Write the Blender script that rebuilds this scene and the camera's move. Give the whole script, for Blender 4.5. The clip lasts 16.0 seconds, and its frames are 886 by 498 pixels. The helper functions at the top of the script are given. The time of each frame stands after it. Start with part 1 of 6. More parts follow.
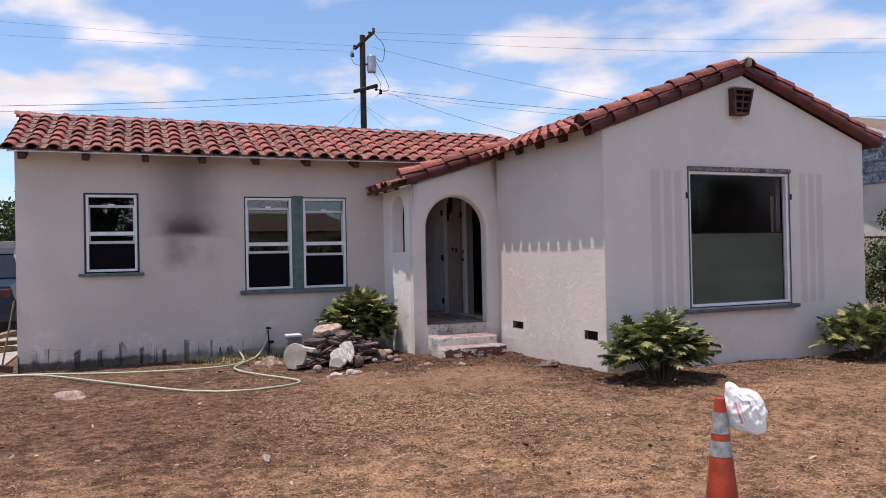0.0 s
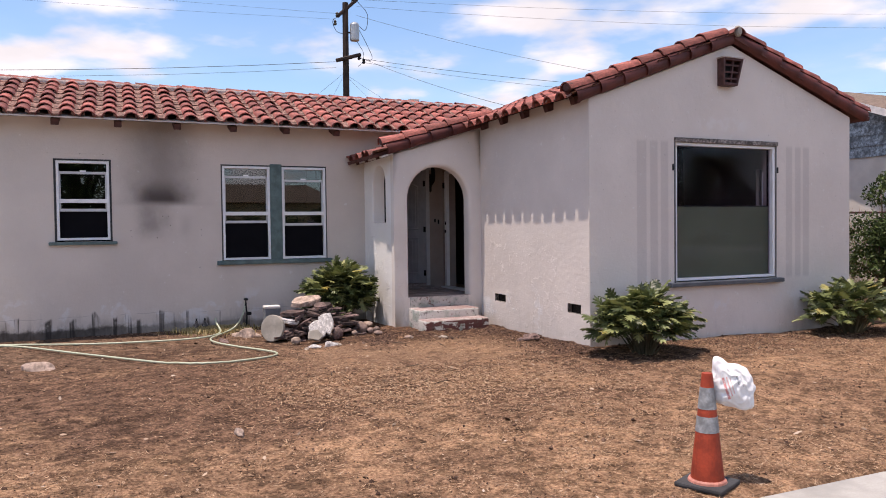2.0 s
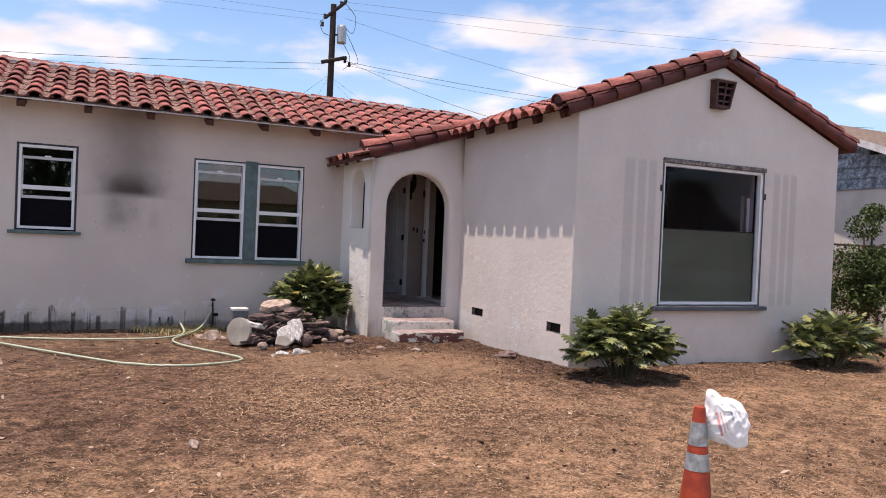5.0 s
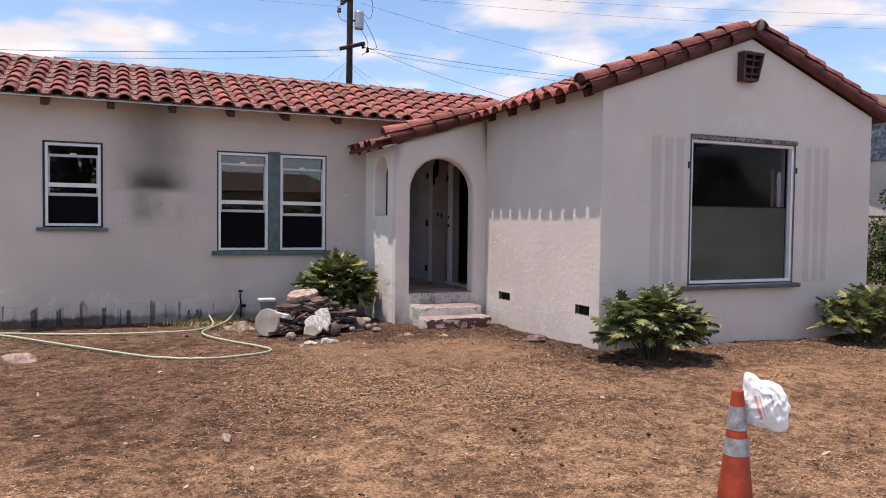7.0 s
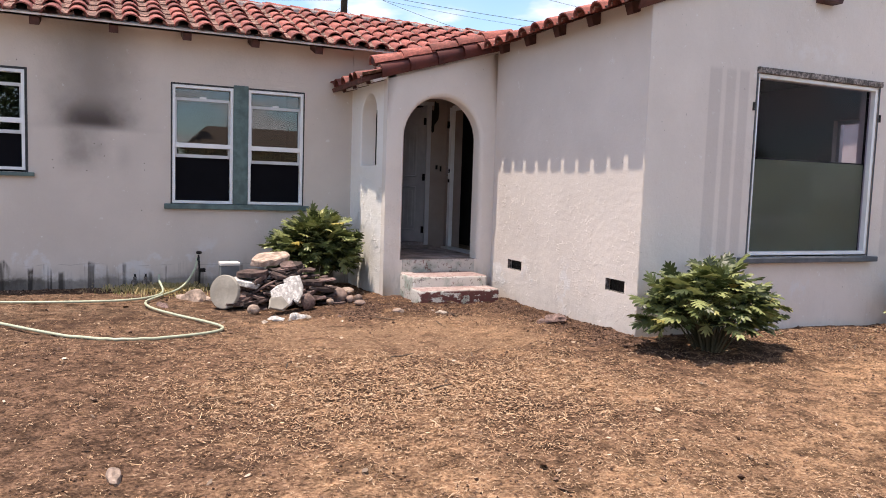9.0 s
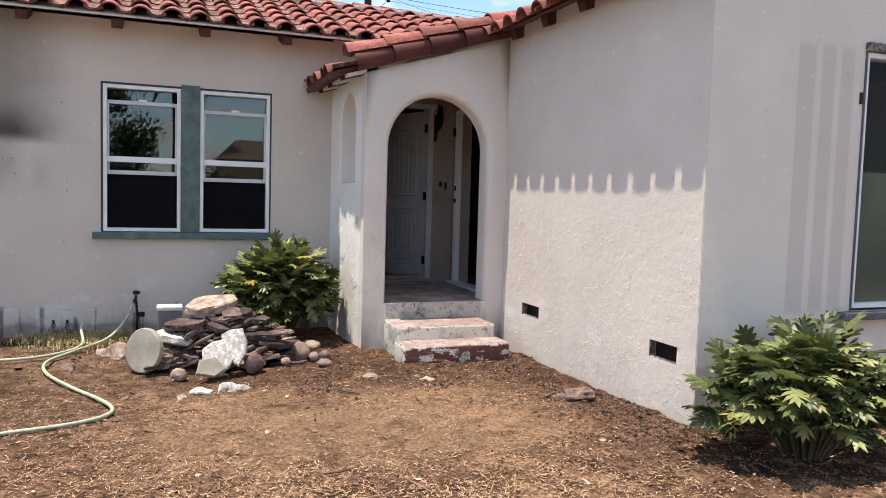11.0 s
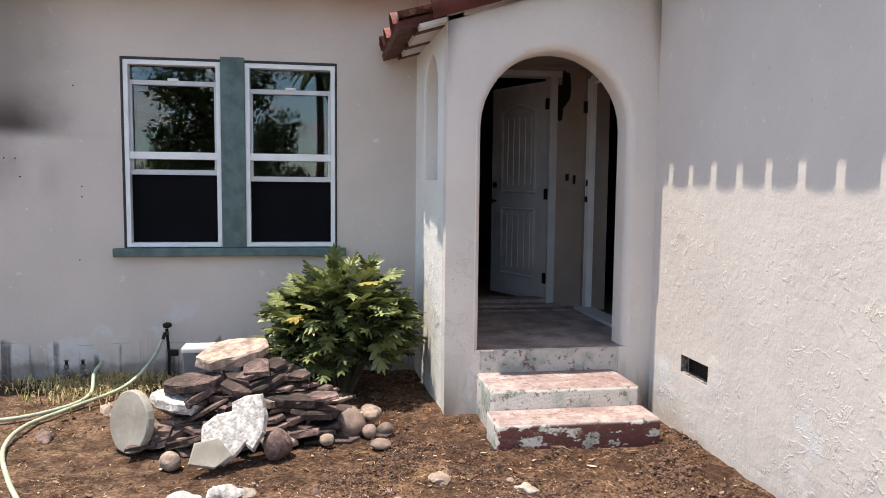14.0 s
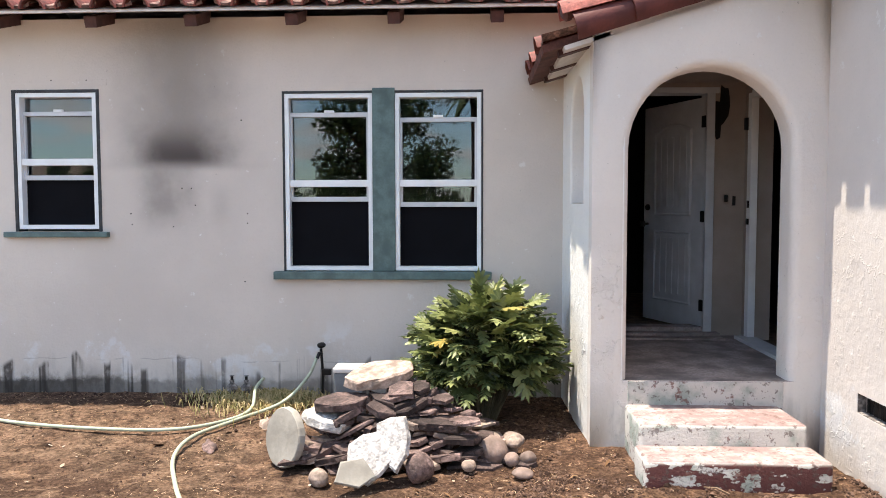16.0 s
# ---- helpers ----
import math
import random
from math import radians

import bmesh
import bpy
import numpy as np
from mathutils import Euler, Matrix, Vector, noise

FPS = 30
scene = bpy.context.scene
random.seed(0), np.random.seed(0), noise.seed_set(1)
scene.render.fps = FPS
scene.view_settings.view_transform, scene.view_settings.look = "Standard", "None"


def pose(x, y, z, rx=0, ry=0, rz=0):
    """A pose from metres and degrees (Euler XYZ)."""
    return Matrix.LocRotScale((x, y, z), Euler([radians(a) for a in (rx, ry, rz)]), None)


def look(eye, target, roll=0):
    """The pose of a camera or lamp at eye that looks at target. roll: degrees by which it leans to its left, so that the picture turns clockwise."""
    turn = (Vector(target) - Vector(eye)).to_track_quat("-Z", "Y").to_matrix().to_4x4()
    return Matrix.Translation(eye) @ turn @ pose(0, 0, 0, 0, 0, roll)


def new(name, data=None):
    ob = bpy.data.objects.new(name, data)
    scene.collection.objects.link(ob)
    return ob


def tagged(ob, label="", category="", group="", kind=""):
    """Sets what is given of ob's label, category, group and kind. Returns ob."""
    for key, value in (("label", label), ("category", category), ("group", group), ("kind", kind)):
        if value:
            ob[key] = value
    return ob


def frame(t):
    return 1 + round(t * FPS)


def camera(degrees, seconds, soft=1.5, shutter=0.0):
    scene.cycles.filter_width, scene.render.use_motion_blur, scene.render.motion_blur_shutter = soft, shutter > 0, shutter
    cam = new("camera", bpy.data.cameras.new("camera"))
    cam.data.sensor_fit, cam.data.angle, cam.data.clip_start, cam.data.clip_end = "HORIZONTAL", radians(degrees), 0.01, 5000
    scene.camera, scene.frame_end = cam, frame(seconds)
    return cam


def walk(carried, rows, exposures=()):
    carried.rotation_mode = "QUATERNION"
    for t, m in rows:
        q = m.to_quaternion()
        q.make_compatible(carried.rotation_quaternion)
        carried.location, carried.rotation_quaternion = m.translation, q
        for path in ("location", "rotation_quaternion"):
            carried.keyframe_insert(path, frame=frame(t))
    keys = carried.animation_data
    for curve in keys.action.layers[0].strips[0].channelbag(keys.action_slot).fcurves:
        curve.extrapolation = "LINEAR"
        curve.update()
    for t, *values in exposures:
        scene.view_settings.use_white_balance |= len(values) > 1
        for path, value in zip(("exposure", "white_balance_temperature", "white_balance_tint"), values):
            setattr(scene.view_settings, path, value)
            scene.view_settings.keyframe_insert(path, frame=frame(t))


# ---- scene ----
cam = camera(61.6, 16.0, soft=0.95)
PATH = [
    (0, (-5.41, -12.044, 1.514), (-4.644, -10.196, 1.532), -1.2),
    (0.5, (-5.405, -12.016, 1.504), (-4.633, -10.172, 1.49), -0.8),
    (1, (-5.423, -11.958, 1.505), (-4.587, -10.141, 1.479), -1.0),
    (1.5, (-5.432, -11.904, 1.503), (-4.609, -10.082, 1.459), -0.9),
    (2, (-5.313, -11.86, 1.48), (-4.507, -10.031, 1.426), -0.7),
    (2.5, (-5.204, -11.836, 1.476), (-4.453, -9.982, 1.421), 0.8),
    (3, (-5.162, -11.76, 1.468), (-4.395, -9.915, 1.384), 1.7),
    (3.5, (-5.228, -11.651, 1.464), (-4.382, -9.84, 1.416), 2.3),
    (3.7, (-5.239, -11.589, 1.463), (-4.347, -9.798, 1.429), 2.3),
    (5.8, (-5.199, -11.538, 1.509), (-4.387, -9.71, 1.483), 2.4),
    (6, (-5.197, -11.57, 1.519), (-4.411, -9.731, 1.485), 2.0),
    (6.5, (-5.209, -11.548, 1.51), (-4.426, -9.708, 1.47), 1.5),
    (7, (-5.2, -11.469, 1.5), (-4.392, -9.641, 1.427), 0.7),
    (7.5, (-5.104, -11.247, 1.424), (-4.309, -9.419, 1.265), -0.6),
    (8, (-4.89, -10.837, 1.401), (-4.167, -8.987, 1.164), 0.7),
    (8.5, (-4.717, -10.328, 1.363), (-3.943, -8.494, 1.173), 1.4),
    (9, (-4.485, -9.791, 1.362), (-3.669, -7.973, 1.192), 1.9),
    (9.5, (-4.271, -9.36, 1.483), (-3.436, -7.55, 1.323), 2.2),
    (9.7, (-4.19, -9.189, 1.494), (-3.364, -7.371, 1.374), 2.0),
    (11.8, (-2.749, -7.496, 1.459), (-2.099, -5.614, 1.272), 1.5),
    (12, (-2.682, -7.338, 1.465), (-2.055, -5.452, 1.239), 1.5),
    (12.5, (-2.628, -6.93, 1.467), (-2.212, -4.992, 1.203), -0.6),
    (13, (-2.45, -6.591, 1.473), (-2.097, -4.641, 1.199), -0.3),
    (13.5, (-2.316, -6.345, 1.533), (-2.039, -4.378, 1.302), 1.6),
    (14, (-2.276, -6.155, 1.557), (-1.954, -4.189, 1.383), 0.6),
    (14.5, (-2.215, -6.08, 1.556), (-2.033, -4.101, 1.336), -1.3),
    (15, (-2.163, -6.086, 1.544), (-2.157, -4.098, 1.318), -0.0),
    (15.5, (-2.177, -6.11, 1.556), (-2.225, -4.115, 1.422), -0.1),
    (16, (-2.202, -6.116, 1.568), (-2.293, -4.121, 1.453), -0.1),
]
walk(cam, [(t, look(eye, target, roll)) for t, eye, target, roll in PATH], [(0.0, 0.0, 6750, 20), (1.0, 0.08, 6950, 21), (3.5, 0.24, 7000, 21), (7.0, 0.1, 6950, 19), (8.5, 0.53, 7150, 18), (9.5, 0.55, 7100, 14), (12.5, 0.58, 7050, 10), (14.0, 0.69, 6880, 9), (14.5, 0.73, 6880, 9), (14.9, 0.94, 6920, 9), (16.0, 1.08, 6920, 9)])

# ---- light ----
SUN = Vector((-0.23, -0.018, 0.973)).normalized()
world = bpy.data.worlds.new("sky")
scene.world = world
world.use_nodes = True


def wire(tree, a, b):
    tree.links.new(a, b)


def node(tree, kind, **props):
    n = tree.nodes.new(kind)
    for key, value in props.items():
        setattr(n, key, value)
    return n


def calc(tree, op, a, b=0.0, c=0.0, clamp=False):
    n = tree.nodes.new("ShaderNodeMath")
    n.operation, n.use_clamp = op, clamp
    for socket, value in zip(n.inputs, (a, b, c)):
        if isinstance(value, (int, float)):
            socket.default_value = value
        else:
            tree.links.new(value, socket)
    return n.outputs[0]


def ramp(tree, value, lo, hi, a=0.0, b=1.0):
    n = tree.nodes.new("ShaderNodeMapRange")
    n.interpolation_type = "SMOOTHSTEP"
    for socket, v in zip(n.inputs, (value, lo, hi, a, b)):
        if isinstance(v, (int, float)):
            socket.default_value = v
        else:
            tree.links.new(v, socket)
    return n.outputs[0]


def blend(tree, fac, a, b, how="MIX"):
    n = tree.nodes.new("ShaderNodeMix")
    n.data_type, n.blend_type = "RGBA", how
    for socket, v in ((n.inputs[0], fac), (n.inputs[6], a), (n.inputs[7], b)):
        if isinstance(v, (int, float)):
            socket.default_value = v
        elif isinstance(v, tuple):
            socket.default_value = (*v, 1)
        else:
            tree.links.new(v, socket)
    return n.outputs[2]


def noisy(tree, coords, scale, detail=4.0, rough=0.55, stretch=(1, 1, 1), offset=(0, 0, 0)):
    m = tree.nodes.new("ShaderNodeMapping")
    m.inputs["Scale"].default_value = stretch
    m.inputs["Location"].default_value = offset
    tree.links.new(coords, m.inputs["Vector"])
    n = tree.nodes.new("ShaderNodeTexNoise")
    n.inputs["Scale"].default_value, n.inputs["Detail"].default_value, n.inputs["Roughness"].default_value = scale, detail, rough
    tree.links.new(m.outputs[0], n.inputs["Vector"])
    return n.outputs[0]


def build_sky():
    t = world.node_tree
    t.nodes.clear()
    sky = node(t, "ShaderNodeTexSky", sky_type="NISHITA", sun_disc=False)
    sky.sun_elevation = math.asin(SUN.z)
    sky.sun_rotation = math.atan2(SUN.x, SUN.y)
    sky.air_density, sky.dust_density, sky.ozone_density = 1.0, 0.6, 1.5
    where = node(t, "ShaderNodeTexCoord").outputs["Generated"]
    parts = node(t, "ShaderNodeSeparateXYZ")
    wire(t, where, parts.inputs[0])
    lift = calc(t, "ADD", calc(t, "MAXIMUM", parts.outputs[2], 0.0), 0.16)
    flat = node(t, "ShaderNodeCombineXYZ")
    east, north = calc(t, "DIVIDE", parts.outputs[0], lift), calc(t, "DIVIDE", parts.outputs[1], lift)
    turn = 2 * math.atan2(1.85, 0.77)
    wire(t, calc(t, "ADD", calc(t, "MULTIPLY", east, math.cos(turn)), calc(t, "MULTIPLY", north, math.sin(turn))), flat.inputs[0])
    wire(t, calc(t, "SUBTRACT", calc(t, "MULTIPLY", east, math.sin(turn)), calc(t, "MULTIPLY", north, math.cos(turn))), flat.inputs[1])
    puff = noisy(t, flat.outputs[0], 1.9, 6, 0.45, offset=CLOUD_AT)
    cover = ramp(t, puff, 0.48, 0.62)
    low = ramp(t, parts.outputs[2], 0.0, 0.34, 0.3, 0.0)
    cover = calc(t, "MAXIMUM", cover, calc(t, "MULTIPLY", low, ramp(t, puff, 0.36, 0.58)), clamp=True)
    shade = ramp(t, noisy(t, flat.outputs[0], 3.4, 5, 0.5), 0.35, 0.7, 0.82, 1.0)
    white = blend(t, 1.0, (8.0, 8.15, 8.6), shade, "MULTIPLY")
    bg = node(t, "ShaderNodeBackground")
    bg.inputs["Strength"].default_value = 0.12
    bluer = blend(t, 1.0, sky.outputs[0], (1.2, 1.42, 1.55), "MULTIPLY")
    wire(t, blend(t, cover, bluer, white), bg.inputs["Color"])
    out = node(t, "ShaderNodeOutputWorld")
    wire(t, bg.outputs[0], out.inputs[0])


CLOUD_AT = (5.1, 2.2, 0.0)
build_sky()
lamp = bpy.data.lights.new("sun", "SUN")
lamp.energy, lamp.angle, lamp.color = 4.9, radians(0.55), (1.0, 0.94, 0.85)
sun = new("sun", lamp)
sun.matrix_world = look(SUN * 60, (0, 0, 0))


# ---- materials ----
def material(name, colour, rough=0.8, metal=0.0, vary=0.12, scale=6.0, bump=0.15, bump_scale=60.0, random_tint=0.0, spec=0.4, thin=0.0):
    m = bpy.data.materials.new(name)
    m.use_nodes = True
    t = m.node_tree
    b = t.nodes["Principled BSDF"]
    where = node(t, "ShaderNodeTexCoord").outputs["Object"]
    big = noisy(t, where, scale, 5)
    fine = noisy(t, where, bump_scale, 4)
    dark = tuple(c * (1 - 2 * vary) for c in colour)
    light = tuple(min(1, c * (1 + 1.2 * vary)) for c in colour)
    col = blend(t, ramp(t, big, 0.3, 0.7), dark, light)
    col = blend(t, calc(t, "MULTIPLY", ramp(t, fine, 0.35, 0.7), min(1, vary * 2.5)), col, dark)
    if random_tint:
        info = node(t, "ShaderNodeObjectInfo")
        k = ramp(t, info.outputs["Random"], 0, 1, 1 - random_tint, 1 + random_tint)
        col = blend(t, 1.0, col, k, "MULTIPLY")
    wire(t, col, b.inputs["Base Color"])
    b.inputs["Roughness"].default_value, b.inputs["Metallic"].default_value = rough, metal
    b.inputs["Specular IOR Level"].default_value = spec
    if bump:
        n = node(t, "ShaderNodeBump")
        n.inputs["Strength"].default_value, n.inputs["Distance"].default_value = bump, 0.01
        wire(t, fine, n.inputs["Height"])
        wire(t, n.outputs[0], b.inputs["Normal"])
    return m


def span(t, v, a, b, soft):
    """1 between a and b, with soft edges."""
    return calc(t, "MULTIPLY", ramp(t, v, a - soft, a + soft), ramp(t, v, b - soft, b + soft, 1.0, 0.0))


def stucco(name, colour=(0.70, 0.635, 0.585), marks=None, rough_below=None, bump=0.5):
    """Painted stucco: dimpled coat, faint patches, stained foot; marks adds what is particular to one wall."""
    m = bpy.data.materials.new(name)
    m.use_nodes = True
    t = m.node_tree
    b = t.nodes["Principled BSDF"]
    where = node(t, "ShaderNodeTexCoord").outputs["Object"]
    xyz = node(t, "ShaderNodeSeparateXYZ")
    wire(t, where, xyz.inputs[0])
    x, y, z = xyz.outputs
    patch = noisy(t, where, 0.9, 5, 0.6)
    grain = noisy(t, where, 55, 5, 0.6)
    lumps = noisy(t, where, 13, 4, 0.55)
    col = blend(t, ramp(t, patch, 0.3, 0.72), tuple(c * 0.93 for c in colour), tuple(c * 1.05 for c in colour))
    col = blend(t, calc(t, "MULTIPLY", ramp(t, grain, 0.5, 0.75), 0.16), col, tuple(c * 0.75 for c in colour))
    # chipped pale spots
    chips = calc(t, "MULTIPLY", ramp(t, noisy(t, where, 4.5, 6, 0.7), 0.64, 0.68), 0.55)
    col = blend(t, chips, col, (0.74, 0.72, 0.7))
    specks = calc(t, "MULTIPLY", ramp(t, noisy(t, where, 17, 4, 0.6), 0.68, 0.71), 0.6)
    col = blend(t, specks, col, (0.78, 0.76, 0.74))
    pits = calc(t, "MULTIPLY", ramp(t, noisy(t, where, 21, 4, 0.6, offset=(3, 7, 1)), 0.7, 0.73), 0.5)
    col = blend(t, pits, col, tuple(c * 0.45 for c in colour))
    # damp, chalky and streaked foot of the wall
    foot = noisy(t, where, 1.0, 6, 0.7, stretch=(3.2, 3.2, 1.1))
    reach = ramp(t, noisy(t, where, 1.3, 3, 0.6, stretch=(6, 6, 0.1)), 0.34, 0.66, 0.06, 0.5)
    near = calc(t, "LESS_THAN", z, reach)
    edge = ramp(t, calc(t, "SUBTRACT", reach, z), 0.0, 0.26)
    streak = calc(t, "MULTIPLY", calc(t, "MULTIPLY", calc(t, "MULTIPLY", ramp(t, foot, 0.42, 0.55), ramp(t, noisy(t, where, 14, 5, 0.65, stretch=(1, 1, 0.35)), 0.3, 0.6)), edge), near)
    col = blend(t, calc(t, "MULTIPLY", streak, FOOT.get(name, 0.5)), col, (0.07, 0.06, 0.055))
    chalk = calc(t, "MULTIPLY", ramp(t, noisy(t, where, 2.2, 6, 0.65), 0.55, 0.62), span(t, z, 0.05, 0.55, 0.15))
    col = blend(t, calc(t, "MULTIPLY", chalk, 0.4), col, (0.7, 0.71, 0.74))
    if marks:
        col = marks(t, x, y, z, where, col)
    wire(t, col, b.inputs["Base Color"])
    b.inputs["Roughness"].default_value = 0.9
    b.inputs["Specular IOR Level"].default_value = 0.25
    h = calc(t, "ADD", calc(t, "MULTIPLY", grain, 0.35), calc(t, "MULTIPLY", lumps, 0.8))
    if rough_below:
        flakes = noisy(t, where, 9, 7, 0.6)
        peel = noisy(t, where, 3.1, 6, 0.6)
        patches = ramp(t, noisy(t, where, 1.1, 3, 0.5), 0.55, 0.6)
        scabs = calc(t, "MULTIPLY", ramp(t, noisy(t, where, 15, 3, 0.55, offset=(1, 4, 2)), 0.59, 0.62), ramp(t, noisy(t, where, 2.1, 4, 0.6, offset=(6, 1, 3)), 0.42, 0.56))
        scale_edge = calc(t, "MULTIPLY", calc(t, "ADD", ramp(t, peel, 0.52, 0.53), calc(t, "MULTIPLY", span(t, peel, 0.522, 0.536, 0.006), 1.6)), patches)
        crust = calc(t, "ADD", calc(t, "ADD", calc(t, "MULTIPLY", ramp(t, flakes, 0.3, 0.75), 0.35), calc(t, "MULTIPLY", scabs, 0.75)), calc(t, "MULTIPLY", scale_edge, 0.8))
        low = ramp(t, z, rough_below - 0.25, rough_below + 0.15, 1.0, 0.0)
        h = calc(t, "ADD", h, calc(t, "MULTIPLY", calc(t, "MULTIPLY", crust, low), 0.95))
    n = node(t, "ShaderNodeBump")
    n.inputs["Strength"].default_value, n.inputs["Distance"].default_value = bump, 0.012
    wire(t, h, n.inputs["Height"])
    wire(t, n.outputs[0], b.inputs["Normal"])
    return m


def soot_marks(t, x, y, z, where, col):
    """Old smoke plume beneath the eave, with a hard lower ledge and a fainter tail; caulked lintel lines."""
    wob = calc(t, "MULTIPLY", calc(t, "SUBTRACT", noisy(t, where, 3.0, 4), 0.5), 0.35)
    across = calc(t, "ABSOLUTE", calc(t, "ADD", calc(t, "SUBTRACT", x, -4.66), wob))
    plume = calc(t, "MULTIPLY", ramp(t, across, 0.02, 0.76, 1.0, 0.0), ramp(t, z, 1.84, 1.98))
    core = calc(t, "MULTIPLY", ramp(t, across, 0.1, 0.62, 1.0, 0.0), calc(t, "MULTIPLY", ramp(t, z, 1.855, 1.97), ramp(t, z, 1.98, 2.34, 1.0, 0.0)))
    ledge = calc(t, "MULTIPLY", ramp(t, across, 0.3, 0.95, 1.0, 0.0), span(t, z, 1.88, 1.93, 0.04))
    tail_x = calc(t, "ABSOLUTE", calc(t, "ADD", calc(t, "SUBTRACT", x, -4.80), wob))
    tail = calc(t, "MULTIPLY", ramp(t, tail_x, 0.0, 0.36, 1.0, 0.0), ramp(t, z, 1.28, 1.6))
    side_x = calc(t, "ABSOLUTE", calc(t, "SUBTRACT", x, -4.34))
    tail = calc(t, "MAXIMUM", tail, calc(t, "MULTIPLY", calc(t, "MULTIPLY", ramp(t, side_x, 0.0, 0.12, 1.0, 0.0), span(t, z, 1.45, 1.7, 0.1)), 0.35))
    tail = calc(t, "MULTIPLY", calc(t, "MULTIPLY", tail, ramp(t, z, 1.84, 1.93, 1.0, 0.0)), ramp(t, noisy(t, where, 3.5, 3), 0.3, 0.65, 0.65, 1.0))
    s = calc(t, "ADD", calc(t, "ADD", calc(t, "MULTIPLY", plume, 0.55), calc(t, "MULTIPLY", core, 0.42)), calc(t, "ADD", calc(t, "MULTIPLY", ledge, 0.12), calc(t, "MULTIPLY", tail, 0.5)), clamp=True)
    col = blend(t, s, col, (0.075, 0.06, 0.055))
    # black drip marks on the footing, with a cracked line above them
    west = ramp(t, x, -6.0, -4.3, 1.0, 0.5)
    line = calc(t, "ADD", 0.27, calc(t, "MULTIPLY", calc(t, "SUBTRACT", noisy(t, where, 2.0, 4), 0.5), 0.12))
    lane = noisy(t, where, 1.0, 3, 0.6, stretch=(6.5, 0.0, 0.3))
    tall = calc(t, "ADD", line, calc(t, "MULTIPLY", calc(t, "SUBTRACT", noisy(t, where, 1.0, 2, stretch=(3.1, 0, 0)), 0.5), 0.5))
    drip = calc(t, "MULTIPLY", ramp(t, lane, 0.51, 0.58), ramp(t, calc(t, "SUBTRACT", tall, z), 0.0, 0.05))
    drip = calc(t, "MULTIPLY", drip, ramp(t, noisy(t, where, 16, 5, 0.65, stretch=(1, 1, 0.5)), 0.26, 0.5, 0.35, 1.0))
    col = blend(t, calc(t, "MULTIPLY", calc(t, "MULTIPLY", drip, ramp(t, west, 0.4, 0.8, 0.7, 1.0)), 0.9), col, (0.035, 0.027, 0.024))
    grime = calc(t, "MULTIPLY", ramp(t, calc(t, "SUBTRACT", line, z), -0.02, 0.2), ramp(t, noisy(t, where, 5, 6, 0.7, stretch=(1, 1, 0.6)), 0.42, 0.6, 0.08, 1.0))
    col = blend(t, calc(t, "MULTIPLY", calc(t, "MULTIPLY", grime, west), 0.66), col, (0.15, 0.118, 0.098))
    # near-black uneven rim where the wall meets the soil
    foot_rim = calc(t, "MULTIPLY", ramp(t, calc(t, "SUBTRACT", z, calc(t, "MULTIPLY", noisy(t, where, 5, 5, 0.7), 0.2)), -0.02, 0.04, 1.0, 0.0), west)
    col = blend(t, calc(t, "MULTIPLY", foot_rim, 0.85), col, (0.03, 0.024, 0.02))
    crack = calc(t, "MULTIPLY", span(t, calc(t, "SUBTRACT", z, line), -0.004, 0.004, 0.003), ramp(t, noisy(t, where, 3.0, 4, offset=(4, 0, 0)), 0.46, 0.54))
    return blend(t, calc(t, "MULTIPLY", crack, 0.3), col, (0.12, 0.1, 0.09))


def shutter_marks(t, x, y, z, where, col):
    """Darker paint where slatted shutters once hung, a patched pale spot over the window, a weathered foot."""
    for x0, x1 in ((0.72, 0.87), (0.93, 1.05), (1.10, 1.22), (3.30, 3.42), (3.475, 3.585), (3.63, 3.75)):
        s = calc(t, "MULTIPLY", span(t, x, x0, x1, 0.012), span(t, z, 0.75, 2.57, 0.03))
        col = blend(t, calc(t, "MULTIPLY", s, 0.3), col, (0.36, 0.32, 0.31))
    spot = calc(t, "MULTIPLY", span(t, x, 1.75, 2.55, 0.18), span(t, z, 2.75, 2.92, 0.05))
    spot = calc(t, "MULTIPLY", spot, ramp(t, noisy(t, where, 5, 5), 0.4, 0.55))
    return blend(t, calc(t, "MULTIPLY", spot, 0.5), col, (0.74, 0.71, 0.69))


FOOT = {"stucco_front": 0.12, "stucco_gable": 0.08, "stucco_side": 0.08, "stucco_porch": 0.25, "stucco_flaked_sunlit": 0.1}
# Base tones set wall by wall for brightness, front darkest, porch side lightest.
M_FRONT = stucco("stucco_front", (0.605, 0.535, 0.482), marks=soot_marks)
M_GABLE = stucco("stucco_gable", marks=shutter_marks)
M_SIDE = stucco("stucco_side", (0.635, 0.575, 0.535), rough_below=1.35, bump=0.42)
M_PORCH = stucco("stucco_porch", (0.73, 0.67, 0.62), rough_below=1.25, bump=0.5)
# Flaking white coat, lightened further for the sunlight on that side.
M_FLAKED_LIT = stucco("stucco_flaked_sunlit", (0.82, 0.79, 0.76), rough_below=1.5, bump=0.6)
# Porch plaster, darkened in its colour for the shade inside the arch.
M_INSIDE = material("plaster_inside_shaded", (0.34, 0.285, 0.25), 0.9, vary=0.08, scale=2)
# Near-black coat holds the rooms' dimness in its colour.
M_DARKROOM = material("dimness_black_plaster", (0.03, 0.03, 0.033), 0.9, vary=0.1)
M_TILE = material("terracotta_tile", (0.305, 0.088, 0.068), 0.72, vary=0.3, scale=9, bump=0.35, bump_scale=45, random_tint=0.32)
